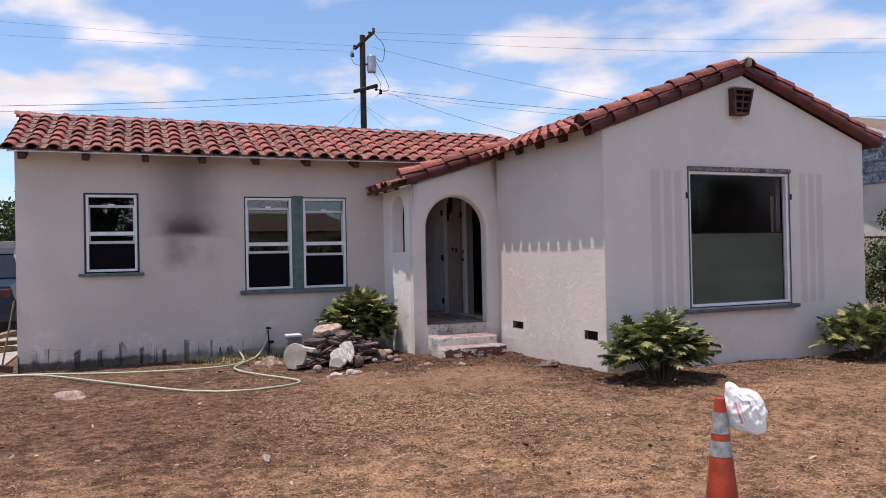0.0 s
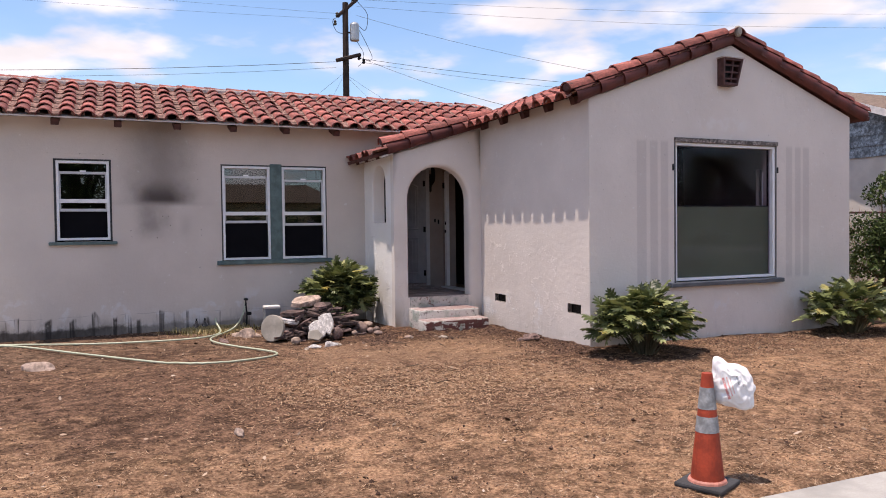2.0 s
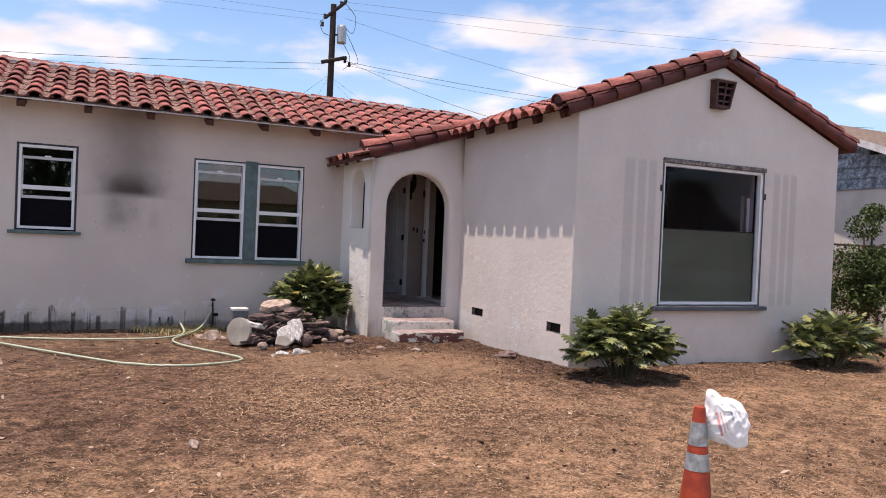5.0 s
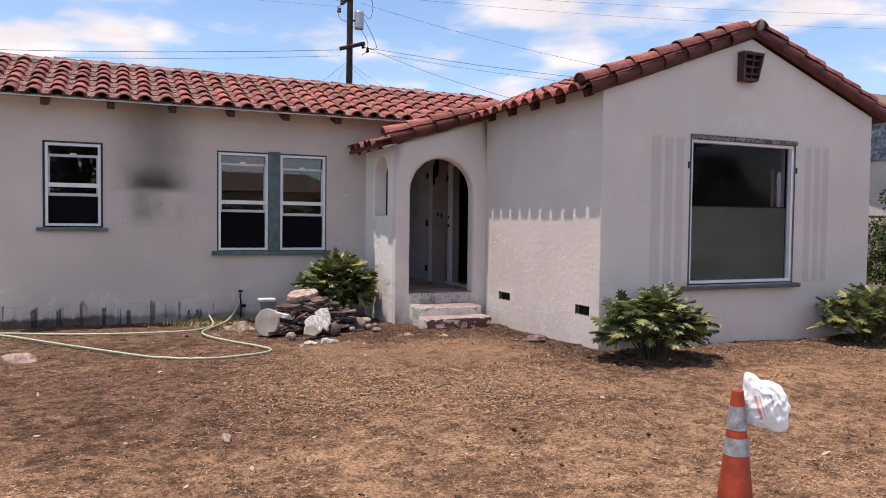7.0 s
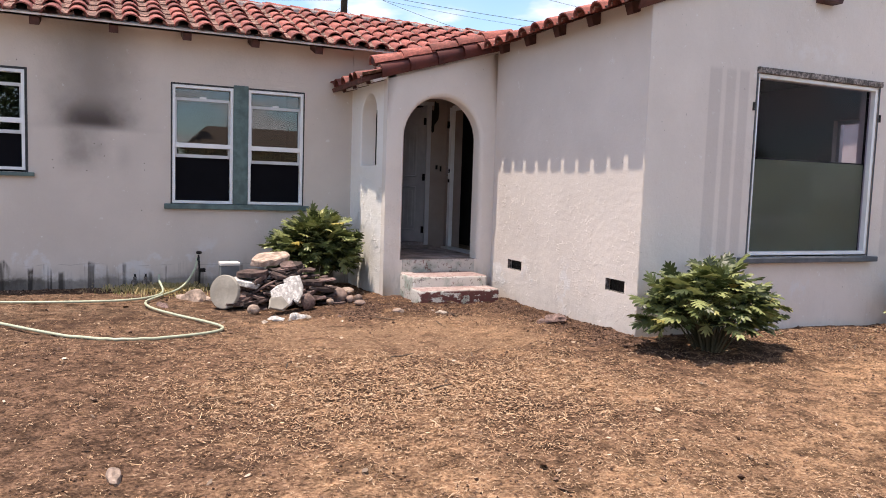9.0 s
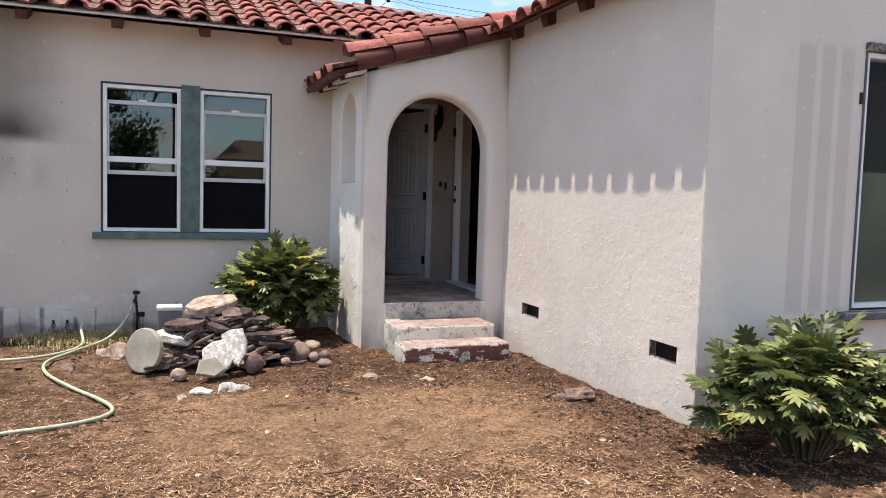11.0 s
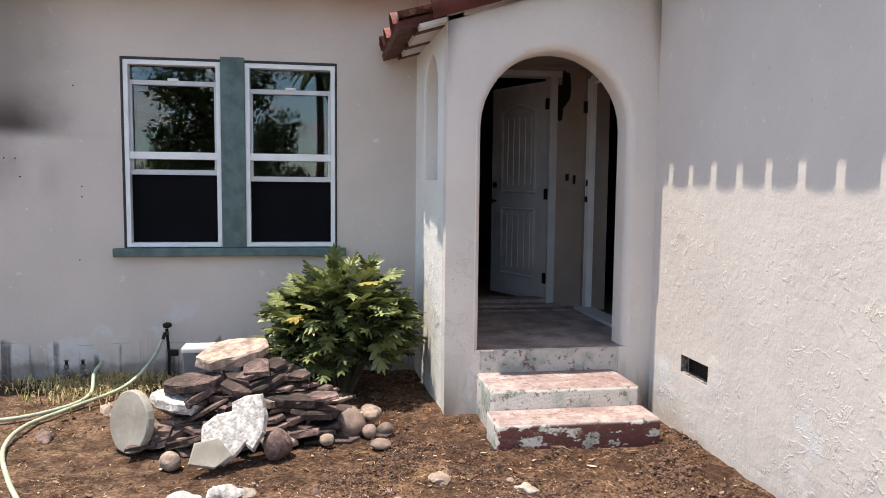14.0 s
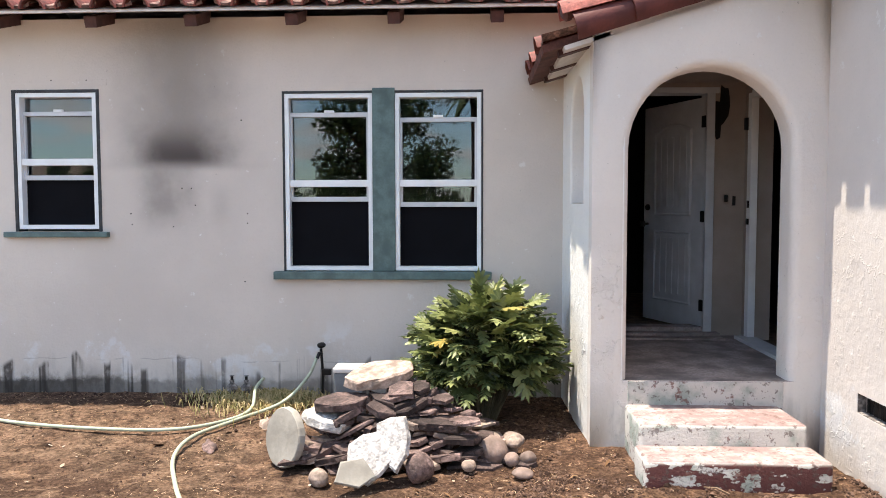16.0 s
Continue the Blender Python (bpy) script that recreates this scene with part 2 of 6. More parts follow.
# Copy of the tile for the hanging verge row, its shade put into the colour.
M_TILE_SHADED = material("shaded_clay_tile", (0.10, 0.023, 0.018), 0.6, vary=0.15, scale=7, bump=0.2, bump_scale=40, random_tint=0.18)
M_MORTAR = material("pale_mortar", (0.55, 0.47, 0.43), 0.95, vary=0.2, scale=14, bump=0.6)
M_PAN = material("pan_tile", (0.12, 0.045, 0.035), 0.85, vary=0.25, scale=8)
M_RAFTER = material("dark_red_rafter", (0.085, 0.035, 0.032), 0.7, vary=0.2, scale=15)
M_BOARD = material("white_eave_board", (0.66, 0.62, 0.6), 0.7, vary=0.1)
M_VINYL = material("white_vinyl", (0.80, 0.81, 0.82), 0.35, vary=0.03, bump=0.02)
# Recessed sashes: white vinyl greyed in its colour for their shade.
M_VINYL_SHADE = material("white_vinyl_shaded", (0.58, 0.59, 0.61), 0.45, vary=0.05, bump=0.02)
M_GREEN = material("green_painted_wood", (0.105, 0.16, 0.155), 0.6, vary=0.16, scale=9, bump=0.15)
M_SILL = material("grey_painted_sill", (0.105, 0.115, 0.13), 0.6, vary=0.15, scale=9)
M_SCREEN = material("black_insect_screen", (0.006, 0.006, 0.008), 0.8, vary=0.05, bump=0.1, bump_scale=400, spec=0.06)
M_FILM = material("green_window_film", (0.225, 0.30, 0.15), 0.55, vary=0.08, scale=1.2, bump=0.02)
# White door, its colour dulled for the deep shade of the porch.
M_DOOR = material("white_panel_door", (0.52, 0.53, 0.55), 0.5, vary=0.05)
M_IRON = material("black_iron", (0.02, 0.018, 0.018), 0.45, 0.6, vary=0.1)
M_JOINT = material("dark_caulk_joint", (0.05, 0.052, 0.055), 0.8, vary=0.2, scale=14)
M_CONCRETE = material("concrete", (0.34, 0.325, 0.30), 0.9, vary=0.12, scale=3, bump=0.3, bump_scale=70)
M_HOSE = material("pale_green_hose", (0.42, 0.45, 0.33), 0.5, vary=0.1, scale=20, bump=0.05)
M_TRIMWORN = material("weathered_lintel", (0.30, 0.26, 0.24), 0.9, vary=0.4, scale=22, bump=0.7, bump_scale=35)


def glass(name, mirror, steep_gain, tint):
    m = bpy.data.materials.new(name)
    m.use_nodes = True
    t = m.node_tree
    t.nodes.clear()
    clear = node(t, "ShaderNodeBsdfTransparent")
    clear.inputs[0].default_value = (*tint, 1)
    gloss = node(t, "ShaderNodeBsdfGlossy")
    gloss.inputs["Roughness"].default_value = 0.01
    f = node(t, "ShaderNodeLayerWeight")
    f.inputs["Blend"].default_value = 0.5
    steep = calc(t, "POWER", f.outputs["Facing"], 5.0)
    mix = node(t, "ShaderNodeMixShader")
    wire(t, calc(t, "MULTIPLY_ADD", steep, steep_gain, mirror), mix.inputs[0])
    wire(t, clear.outputs[0], mix.inputs[1])
    wire(t, gloss.outputs[0], mix.inputs[2])
    wire(t, mix.outputs[0], node(t, "ShaderNodeOutputMaterial").inputs[0])
    return m


M_GLASS = glass("window_glass", 0.1, 0.75, (0.70, 0.75, 0.78))
M_TINTGLASS = glass("violet_tinted_glass", 0.011, 0.25, (0.78, 0.75, 0.82))


def step_paint():
    """Worn concrete steps: dull red paint on the treads, grey-green and bare white on the risers."""
    m = material("worn_step_paint", (0.5, 0.46, 0.43), 0.85, vary=0.12, bump=0.4)
    t = m.node_tree
    b = t.nodes["Principled BSDF"]
    where = node(t, "ShaderNodeTexCoord").outputs["Object"]
    n = node(t, "ShaderNodeNewGeometry").outputs["Normal"]
    sep = node(t, "ShaderNodeSeparateXYZ")
    wire(t, n, sep.inputs[0])
    pos = node(t, "ShaderNodeSeparateXYZ")
    wire(t, where, pos.inputs[0])
    flakes = noisy(t, where, 15, 8, 0.7)
    top = ramp(t, sep.outputs[2], 0.5, 0.8)
    base = blend(t, ramp(t, noisy(t, where, 4.5, 5), 0.48, 0.64), (0.52, 0.49, 0.46), (0.29, 0.32, 0.285))
    low = ramp(t, pos.outputs[2], 0.13, 0.16, 1.0, 0.0)
    peeled = noisy(t, where, 9, 6, 0.6, stretch=(1, 1, 1.8))
    red_low = calc(t, "MULTIPLY", calc(t, "MULTIPLY", low, ramp(t, sep.outputs[1], -0.8, -0.4, 1.0, 0.0)), ramp(t, peeled, 0.53, 0.56, 1.0, 0.0))
    base = blend(t, red_low, base, (0.10, 0.034, 0.031))
    red_spots = calc(t, "MULTIPLY", ramp(t, noisy(t, where, 14, 6, 0.7), 0.6, 0.64), 0.8)
    base = blend(t, red_spots, base, (0.17, 0.075, 0.065))
    tread = blend(t, ramp(t, calc(t, "MULTIPLY_ADD", flakes, 0.5, calc(t, "MULTIPLY", noisy(t, where, 3, 4), 0.5)), 0.44, 0.62), (0.25, 0.17, 0.16), (0.40, 0.335, 0.318))
    grime = calc(t, "MULTIPLY", ramp(t, noisy(t, where, 22, 6, 0.7), 0.56, 0.61), 0.7)
    tread = blend(t, grime, tread, (0.13, 0.07, 0.06))
    base = blend(t, grime, base, (0.09, 0.06, 0.055))
    wire(t, blend(t, top, base, tread), b.inputs["Base Color"])
    return m


M_STEP = step_paint()
M_FLOOR = material("dull_red_porch_floor", (0.34, 0.275, 0.255), 0.75, vary=0.25, scale=5, bump=0.15)


def soil():
    m = bpy.data.materials.new("dry_lawn_soil")
    m.use_nodes = True
    t = m.node_tree
    b = t.nodes["Principled BSDF"]
    where = node(t, "ShaderNodeTexCoord").outputs["Object"]
    xyz = node(t, "ShaderNodeSeparateXYZ")
    wire(t, where, xyz.inputs[0])
    big = noisy(t, where, 0.55, 6, 0.62)
    mid = noisy(t, where, 3.2, 6, 0.65)
    fine = noisy(t, where, 42, 6, 0.7)
    fibre = noisy(t, where, 20, 5, 0.6, stretch=(1, 5, 1))
    straw = blend(t, ramp(t, fine, 0.32, 0.7), (0.18, 0.1, 0.066), (0.52, 0.345, 0.225))
    earth = blend(t, ramp(t, fine, 0.3, 0.72), (0.06, 0.034, 0.024), (0.27, 0.168, 0.122))
    bare = ramp(t, calc(t, "ADD", calc(t, "MULTIPLY", big, 0.6), calc(t, "MULTIPLY", mid, 0.4)), 0.37, 0.55)
    # worn bare strips beside the walls and over the western half of the yard
    wall_a = ramp(t, xyz.outputs[1], -2.6, -1.2)
    west = calc(t, "MULTIPLY", ramp(t, xyz.outputs[0], -2.2, -4.4), ramp(t, xyz.outputs[1], -7.5, -3.5))
    side = calc(t, "MULTIPLY", span(t, xyz.outputs[0], -1.0, 0.1, 0.3), ramp(t, xyz.outputs[1], -5.3, -4.6))
    bare = calc(t, "ADD", bare, calc(t, "MULTIPLY", calc(t, "MAXIMUM", calc(t, "MAXIMUM", wall_a, calc(t, "MULTIPLY", west, 0.6)), side), 0.75), clamp=True)
    lawn = calc(t, "MULTIPLY", ramp(t, xyz.outputs[0], -2.0, 0.3), ramp(t, xyz.outputs[1], -5.9, -5.1, 1.0, 0.0))
    lawn = calc(t, "MAXIMUM", lawn, ramp(t, xyz.outputs[1], -7.0, -5.8, 1.0, 0.0))
    bare = calc(t, "SUBTRACT", bare, calc(t, "MULTIPLY", lawn, 0.48), clamp=True)
    col = blend(t, bare, straw, earth)
    # pale trodden dust before the front wall
    dust = calc(t, "MULTIPLY", ramp(t, xyz.outputs[1], -3.6, -1.6), ramp(t, xyz.outputs[0], -2.2, -3.4))
    dust = calc(t, "MULTIPLY", dust, ramp(t, mid, 0.36, 0.6, 0.25, 0.85))
    col = blend(t, dust, col, blend(t, ramp(t, fine, 0.3, 0.7), (0.11, 0.07, 0.05), (0.275, 0.193, 0.143)))
    col = blend(t, calc(t, "MULTIPLY", ramp(t, fibre, 0.55, 0.7), 0.4), col, (0.50, 0.325, 0.195))
    mottle = calc(t, "MULTIPLY", ramp(t, noisy(t, where, 8.5, 7, 0.75), 0.38, 0.6, 0.5, 1.34), ramp(t, noisy(t, where, 1.6, 5, 0.6, offset=(2, 5, 0)), 0.35, 0.6, 0.78, 1.08))
    col = blend(t, 1.0, col, mottle, "MULTIPLY")
    # freshly dug dark soil at the foot of the side wall and before the steps
    dark_soil = calc(t, "MAXIMUM", calc(t, "MULTIPLY", span(t, xyz.outputs[0], -0.38, 0.3, 0.16), span(t, xyz.outputs[1], -4.75, -1.2, 0.2)), calc(t, "MULTIPLY", span(t, xyz.outputs[0], -2.0, 0.3, 0.3), span(t, xyz.outputs[1], -2.75, -1.2, 0.35)))
    # same dark tone under shrubs and heap, along the front wall, inside the hose loop
    for x0, x1, y0, y1, soft in ((-0.35, 1.3, -5.35, -4.2, 0.18), (3.2, 4.9, -5.2, -4.2, 0.18), (-7.2, -3.6, -0.4, 0.0, 0.08), (-5.6, -4.0, -2.5, -1.7, 0.4), (-3.6, -1.7, -2.1, -0.9, 0.2)):
        dark_soil = calc(t, "MAXIMUM", dark_soil, calc(t, "MULTIPLY", span(t, xyz.outputs[0], x0, x1, soft), span(t, xyz.outputs[1], y0, y1, soft)))
    dark_soil = calc(t, "MULTIPLY", dark_soil, ramp(t, noisy(t, where, 4.5, 6, 0.7), 0.38, 0.58))
    col = blend(t, calc(t, "MULTIPLY", dark_soil, 0.9), col, blend(t, ramp(t, fine, 0.3, 0.7), (0.035, 0.02, 0.015), (0.11, 0.066, 0.048)))
    # pale sandy ground trodden bare between the heap and the steps
    sandy = calc(t, "MULTIPLY", span(t, xyz.outputs[0], -3.3, -0.7, 0.55), span(t, xyz.outputs[1], -4.2, -2.75, 0.45))
    sandy = calc(t, "MULTIPLY", sandy, ramp(t, noisy(t, where, 2.4, 6, 0.65, offset=(1, 8, 0)), 0.33, 0.56))
    col = blend(t, calc(t, "MULTIPLY", sandy, 0.65), col, blend(t, ramp(t, fine, 0.3, 0.7), (0.19, 0.118, 0.08), (0.46, 0.315, 0.22)))
    far = ramp(t, calc(t, "ABSOLUTE", xyz.outputs[0]), 14, 30)
    col = blend(t, far, col, (0.16, 0.14, 0.09))
    col = blend(t, 1.0, col, (0.87, 0.82, 0.75), "MULTIPLY")
    wire(t, col, b.inputs["Base Color"])
    b.inputs["Roughness"].default_value = 1.0
    b.inputs["Specular IOR Level"].default_value = 0.1
    n = node(t, "ShaderNodeBump")
    n.inputs["Strength"].default_value, n.inputs["Distance"].default_value = 1.0, 0.03
    wire(t, calc(t, "ADD", fine, calc(t, "MULTIPLY", mid, 0.8)), n.inputs["Height"])
    wire(t, n.outputs[0], b.inputs["Normal"])
    return m


M_SOIL = soil()


def per_island(name, colours, rough=0.9, through_light=0.0):
    """A colour for each loose piece of a joined mesh."""
    m = bpy.data.materials.new(name)
    m.use_nodes = True
    t = m.node_tree
    b = t.nodes["Principled BSDF"]
    r = node(t, "ShaderNodeValToRGB")
    while len(r.color_ramp.elements) < len(colours):
        r.color_ramp.elements.new(0.5)
    for i, (e, c) in enumerate(zip(r.color_ramp.elements, colours)):
        e.position, e.color = i / max(1, len(colours) - 1), (*c, 1)
    g = node(t, "ShaderNodeNewGeometry")
    wire(t, g.outputs["Random Per Island"], r.inputs[0])
    wire(t, r.outputs[0], b.inputs["Base Color"])
    b.inputs["Roughness"].default_value = rough
    b.inputs["Specular IOR Level"].default_value = 0.2
    if through_light:
        b.inputs["Subsurface Weight"].default_value = 0.0
    return m


M_STRAW = per_island("straw", [(0.10, 0.05, 0.03), (0.30, 0.17, 0.10), (0.50, 0.325, 0.20), (0.22, 0.125, 0.078), (0.40, 0.26, 0.165), (0.55, 0.39, 0.26), (0.07, 0.036, 0.023)])
M_CLOD = per_island("soil_clods", [(0.036, 0.02, 0.014), (0.06, 0.034, 0.024), (0.11, 0.064, 0.045), (0.19, 0.116, 0.083), (0.13, 0.076, 0.053)])
M_SMALL_LEAF = per_island("hedge_leaves", [(0.02, 0.035, 0.012), (0.05, 0.075, 0.022), (0.09, 0.125, 0.035)], 0.55)
M_GRASS = per_island("weed_grass", [(0.14, 0.15, 0.05), (0.36, 0.28, 0.12), (0.55, 0.43, 0.23), (0.48, 0.36, 0.19)])


def leaf_skin():
    m = bpy.data.materials.new("glossy_lobed_leaf")
    m.use_nodes = True
    t = m.node_tree
    b = t.nodes["Principled BSDF"]
    info = node(t, "ShaderNodeObjectInfo").outputs["Random"]
    where = node(t, "ShaderNodeTexCoord").outputs["Object"]
    r = node(t, "ShaderNodeValToRGB")
    stops = [(0.0, (0.022, 0.032, 0.013)), (0.4, (0.085, 0.108, 0.035)), (0.75, (0.20, 0.225, 0.078)), (0.96, (0.34, 0.36, 0.15)), (1.0, (0.40, 0.29, 0.07))]
    while len(r.color_ramp.elements) < len(stops):
        r.color_ramp.elements.new(0.5)
    for e, (p, c) in zip(r.color_ramp.elements, stops):
        e.position, e.color = p, (*c, 1)
    wire(t, info, r.inputs[0])
    col = blend(t, ramp(t, noisy(t, where, 25, 3), 0.4, 0.7), r.outputs[0], blend(t, 1.0, r.outputs[0], (0.7, 0.75, 0.7), "MULTIPLY"))
    wire(t, col, b.inputs["Base Color"])
    b.inputs["Roughness"].default_value = 0.46
    glow = node(t, "ShaderNodeBsdfTranslucent")
    wire(t, col, glow.inputs[0])
    mix = node(t, "ShaderNodeMixShader")
    mix.inputs[0].default_value = 0.2
    wire(t, b.outputs[0], mix.inputs[1])
    wire(t, glow.outputs[0], mix.inputs[2])
    wire(t, mix.outputs[0], t.nodes["Material Output"].inputs[0])
    return m


M_LEAF = leaf_skin()
M_STEM = material("brown_stems", (0.10, 0.085, 0.05), 0.85, vary=0.2)
M_BARK = material("rough_bark", (0.13, 0.09, 0.065), 0.95, vary=0.3, bump=0.8, bump_scale=20)
M_SLAB = material("brown_flagstone", (0.165, 0.108, 0.096), 0.85, vary=0.36, scale=11, bump=0.9, bump_scale=40, random_tint=0.6)
M_PALE = material("pale_stone", (0.64, 0.60, 0.57), 0.9, vary=0.25, scale=30, bump=0.9, bump_scale=45, random_tint=0.12)
M_SAND = material("sandstone_slab", (0.39, 0.29, 0.235), 0.9, vary=0.28, scale=12, bump=0.8, bump_scale=35, random_tint=0.2)
M_CHIP = material("broken_stone_chip", (0.40, 0.335, 0.28), 0.9, vary=0.25, scale=20, bump=0.7, bump_scale=45, random_tint=0.25)
M_ROUND = material("round_cobble", (0.25, 0.175, 0.145), 0.8, vary=0.2, scale=10, bump=0.3, bump_scale=50, random_tint=0.2)
M_GREYSLAB = material("grey_cast_disc", (0.32, 0.29, 0.25), 0.95, vary=0.14, scale=5, bump=0.25, bump_scale=30)
M_ORANGE = material("faded_orange_rubber", (0.34, 0.046, 0.018), 0.6, vary=0.18, scale=10, bump=0.1)
M_COLLAR = material("scuffed_pink_rubber", (0.5, 0.2, 0.15), 0.6, vary=0.25, scale=14)
M_BAND = material("grimy_reflective_band", (0.27, 0.28, 0.29), 0.5, vary=0.22, scale=14, bump=0.1)
M_RUBBER = material("black_rubber", (0.045, 0.045, 0.048), 0.8, vary=0.2, scale=9)
M_BAG = material("white_plastic_bag", (0.80, 0.80, 0.81), 0.34, vary=0.04, scale=8, bump=0.12, bump_scale=26)
M_PRINT = material("red_print", (0.55, 0.12, 0.12), 0.5, vary=0.1)
M_PRINT_DARK = material("dark_print", (0.12, 0.13, 0.2), 0.5, vary=0.1)
M_POLE = material("creosoted_pole", (0.045, 0.028, 0.022), 0.85, vary=0.25, scale=5)
M_STEEL = material("grey_steel", (0.42, 0.44, 0.46), 0.4, 0.5, vary=0.08)
M_CABLE = material("black_cable", (0.03, 0.03, 0.035), 0.6, vary=0.05)
M_SIDING = material("peeling_blue_siding", (0.36, 0.42, 0.46), 0.85, vary=0.36, scale=7, bump=0.4, bump_scale=25)
M_NEIGHBOUR = material("cream_stucco", (0.62, 0.57, 0.51), 0.9, vary=0.07, scale=2, bump=0.4)
M_SHINGLE = material("brown_shingle", (0.17, 0.12, 0.09), 0.95, vary=0.25, scale=12, bump=0.5, random_tint=0.2)
M_BLUECAR = material("dark_blue_car_paint", (0.008, 0.014, 0.035), 0.35, 0.0, vary=0.05, bump=0)
M_WHITECAR = material("white_car_paint", (0.75, 0.75, 0.75), 0.25, 0.0, vary=0.03, bump=0)
M_TINT = material("tinted_car_glass", (0.01, 0.012, 0.014), 0.08, vary=0.02, bump=0)
M_ASPHALT = material("asphalt", (0.055, 0.055, 0.056), 0.95, vary=0.2, scale=3, bump=0.4, bump_scale=80)
M_WOOD = material("weathered_board", (0.26, 0.17, 0.11), 0.9, vary=0.25, scale=9)
M_YELLOW = material("ochre_house_wall", (0.5, 0.39, 0.22), 0.9, vary=0.06)
M_BOX = material("grey_plastic_box", (0.16, 0.17, 0.18), 0.6, vary=0.1)


# ---- mesh helpers ----
def finish(bm, name, mat, smooth=False):
    me = bpy.data.meshes.new(name)
    bm.normal_update()
    bm.to_mesh(me)
    bm.free()
    me.materials.append(mat)
    if smooth:
        me.polygons.foreach_set("use_smooth", [True] * len(me.polygons))
    return me


def raw(name, verts, faces, mat, smooth=False):
    me = bpy.data.meshes.new(name)
    me.from_pydata([tuple(v) for v in verts], [], faces)
    me.materials.append(mat)
    if smooth:
        me.polygons.foreach_set("use_smooth", [True] * len(me.polygons))
    me.update()
    return me


def part(name, bm, mat, parent=None, label="", smooth=False, at=None):
    data = finish(bm, name, mat, smooth) if isinstance(bm, bmesh.types.BMesh) else bm
    ob = new(name, data)
    ob.parent = parent
    if at is not None:
        ob.matrix_basis = at
    return tagged(ob, label)


def thing(name, label, category, at=None, group="", kind=""):
    ob = new(name)
    ob.empty_display_size = 0.1
    if at is not None:
        ob.matrix_basis = at
    return tagged(ob, label, category, group, kind)


def box(bm, x0, x1, y0, y1, z0, z1, bevel=0.0, turn=None):
    c = [bm.verts.new((x, y, z)) for x in (x0, x1) for y in (y0, y1) for z in (z0, z1)]
    fs = [bm.faces.new([c[i] for i in f]) for f in ((0, 1, 3, 2), (4, 6, 7, 5), (0, 4, 5, 1), (2, 3, 7, 6), (0, 2, 6, 4), (1, 5, 7, 3))]
    if bevel:
        edges = {e for f in fs for e in f.edges}
        out = bmesh.ops.bevel(bm, geom=list(edges), offset=bevel, segments=2, affect="EDGES", profile=0.6)
    if turn is not None:
        vs = {v for v in bm.verts if v.is_valid and not v.tag}
        bmesh.ops.transform(bm, matrix=turn, verts=list(vs))
    return bm


def boxes(*rows, bevel=0.0):
    bm = bmesh.new()
    for r in rows:
        box(bm, *r, bevel=bevel)
    return bm


def tube(points, radius, sides=8, closed_ends=True, taper=None):
    """A round bar along points; taper gives a factor for each point."""
    bm = bmesh.new()
    pts = [Vector(p) for p in points]
    rings = []
    side = None
    for i, p in enumerate(pts):
        d = (pts[min(i + 1, len(pts) - 1)] - pts[max(i - 1, 0)]).normalized()
        ref = side if side is not None else (Vector((0, 0, 1)) if abs(d.z) < 0.9 else Vector((1, 0, 0)))
        side = (ref - d * ref.dot(d)).normalized()
        other = d.cross(side)
        r = radius * (taper[i] if taper else 1)
        rings.append([bm.verts.new(p + (side * math.cos(a) + other * math.sin(a)) * r) for a in (2 * math.pi * k / sides for k in range(sides))])
    for a, b in zip(rings, rings[1:]):
        for k in range(sides):
            bm.faces.new((a[k], a[(k + 1) % sides], b[(k + 1) % sides], b[k]))
    if closed_ends:
        bm.faces.new(rings[0][::-1])
        bm.faces.new(rings[-1])
    return bm


def smooth_line(points, steps=8):
    """Catmull-Rom through points."""
    p = [Vector(q) for q in points]
    p = [2 * p[0] - p[1]] + p + [2 * p[-1] - p[-2]]
    out = []
    for i in range(1, len(p) - 2):
        for k in range(steps):
            u = k / steps
            a, b, c, d = p[i - 1], p[i], p[i + 1], p[i + 2]
            out.append(0.5 * ((2 * b) + (c - a) * u + (2 * a - 5 * b + 4 * c - d) * u * u + (3 * b - a - 3 * c + d) * u ** 3))
    return out + [p[-2]]


def turned(profile, sides=20):
    """A body turned about z from (radius, height) pairs."""
    bm = bmesh.new()
    rings = [[bm.verts.new((r * math.cos(a), r * math.sin(a), z)) for a in (2 * math.pi * k / sides for k in range(sides))] for r, z in profile]
    for a, b in zip(rings, rings[1:]):
        for k in range(sides):
            bm.faces.new((a[k], a[(k + 1) % sides], b[(k + 1) % sides], b[k]))
    bm.faces.new(rings[0][::-1])
    bm.faces.new(rings[-1])
    return bm


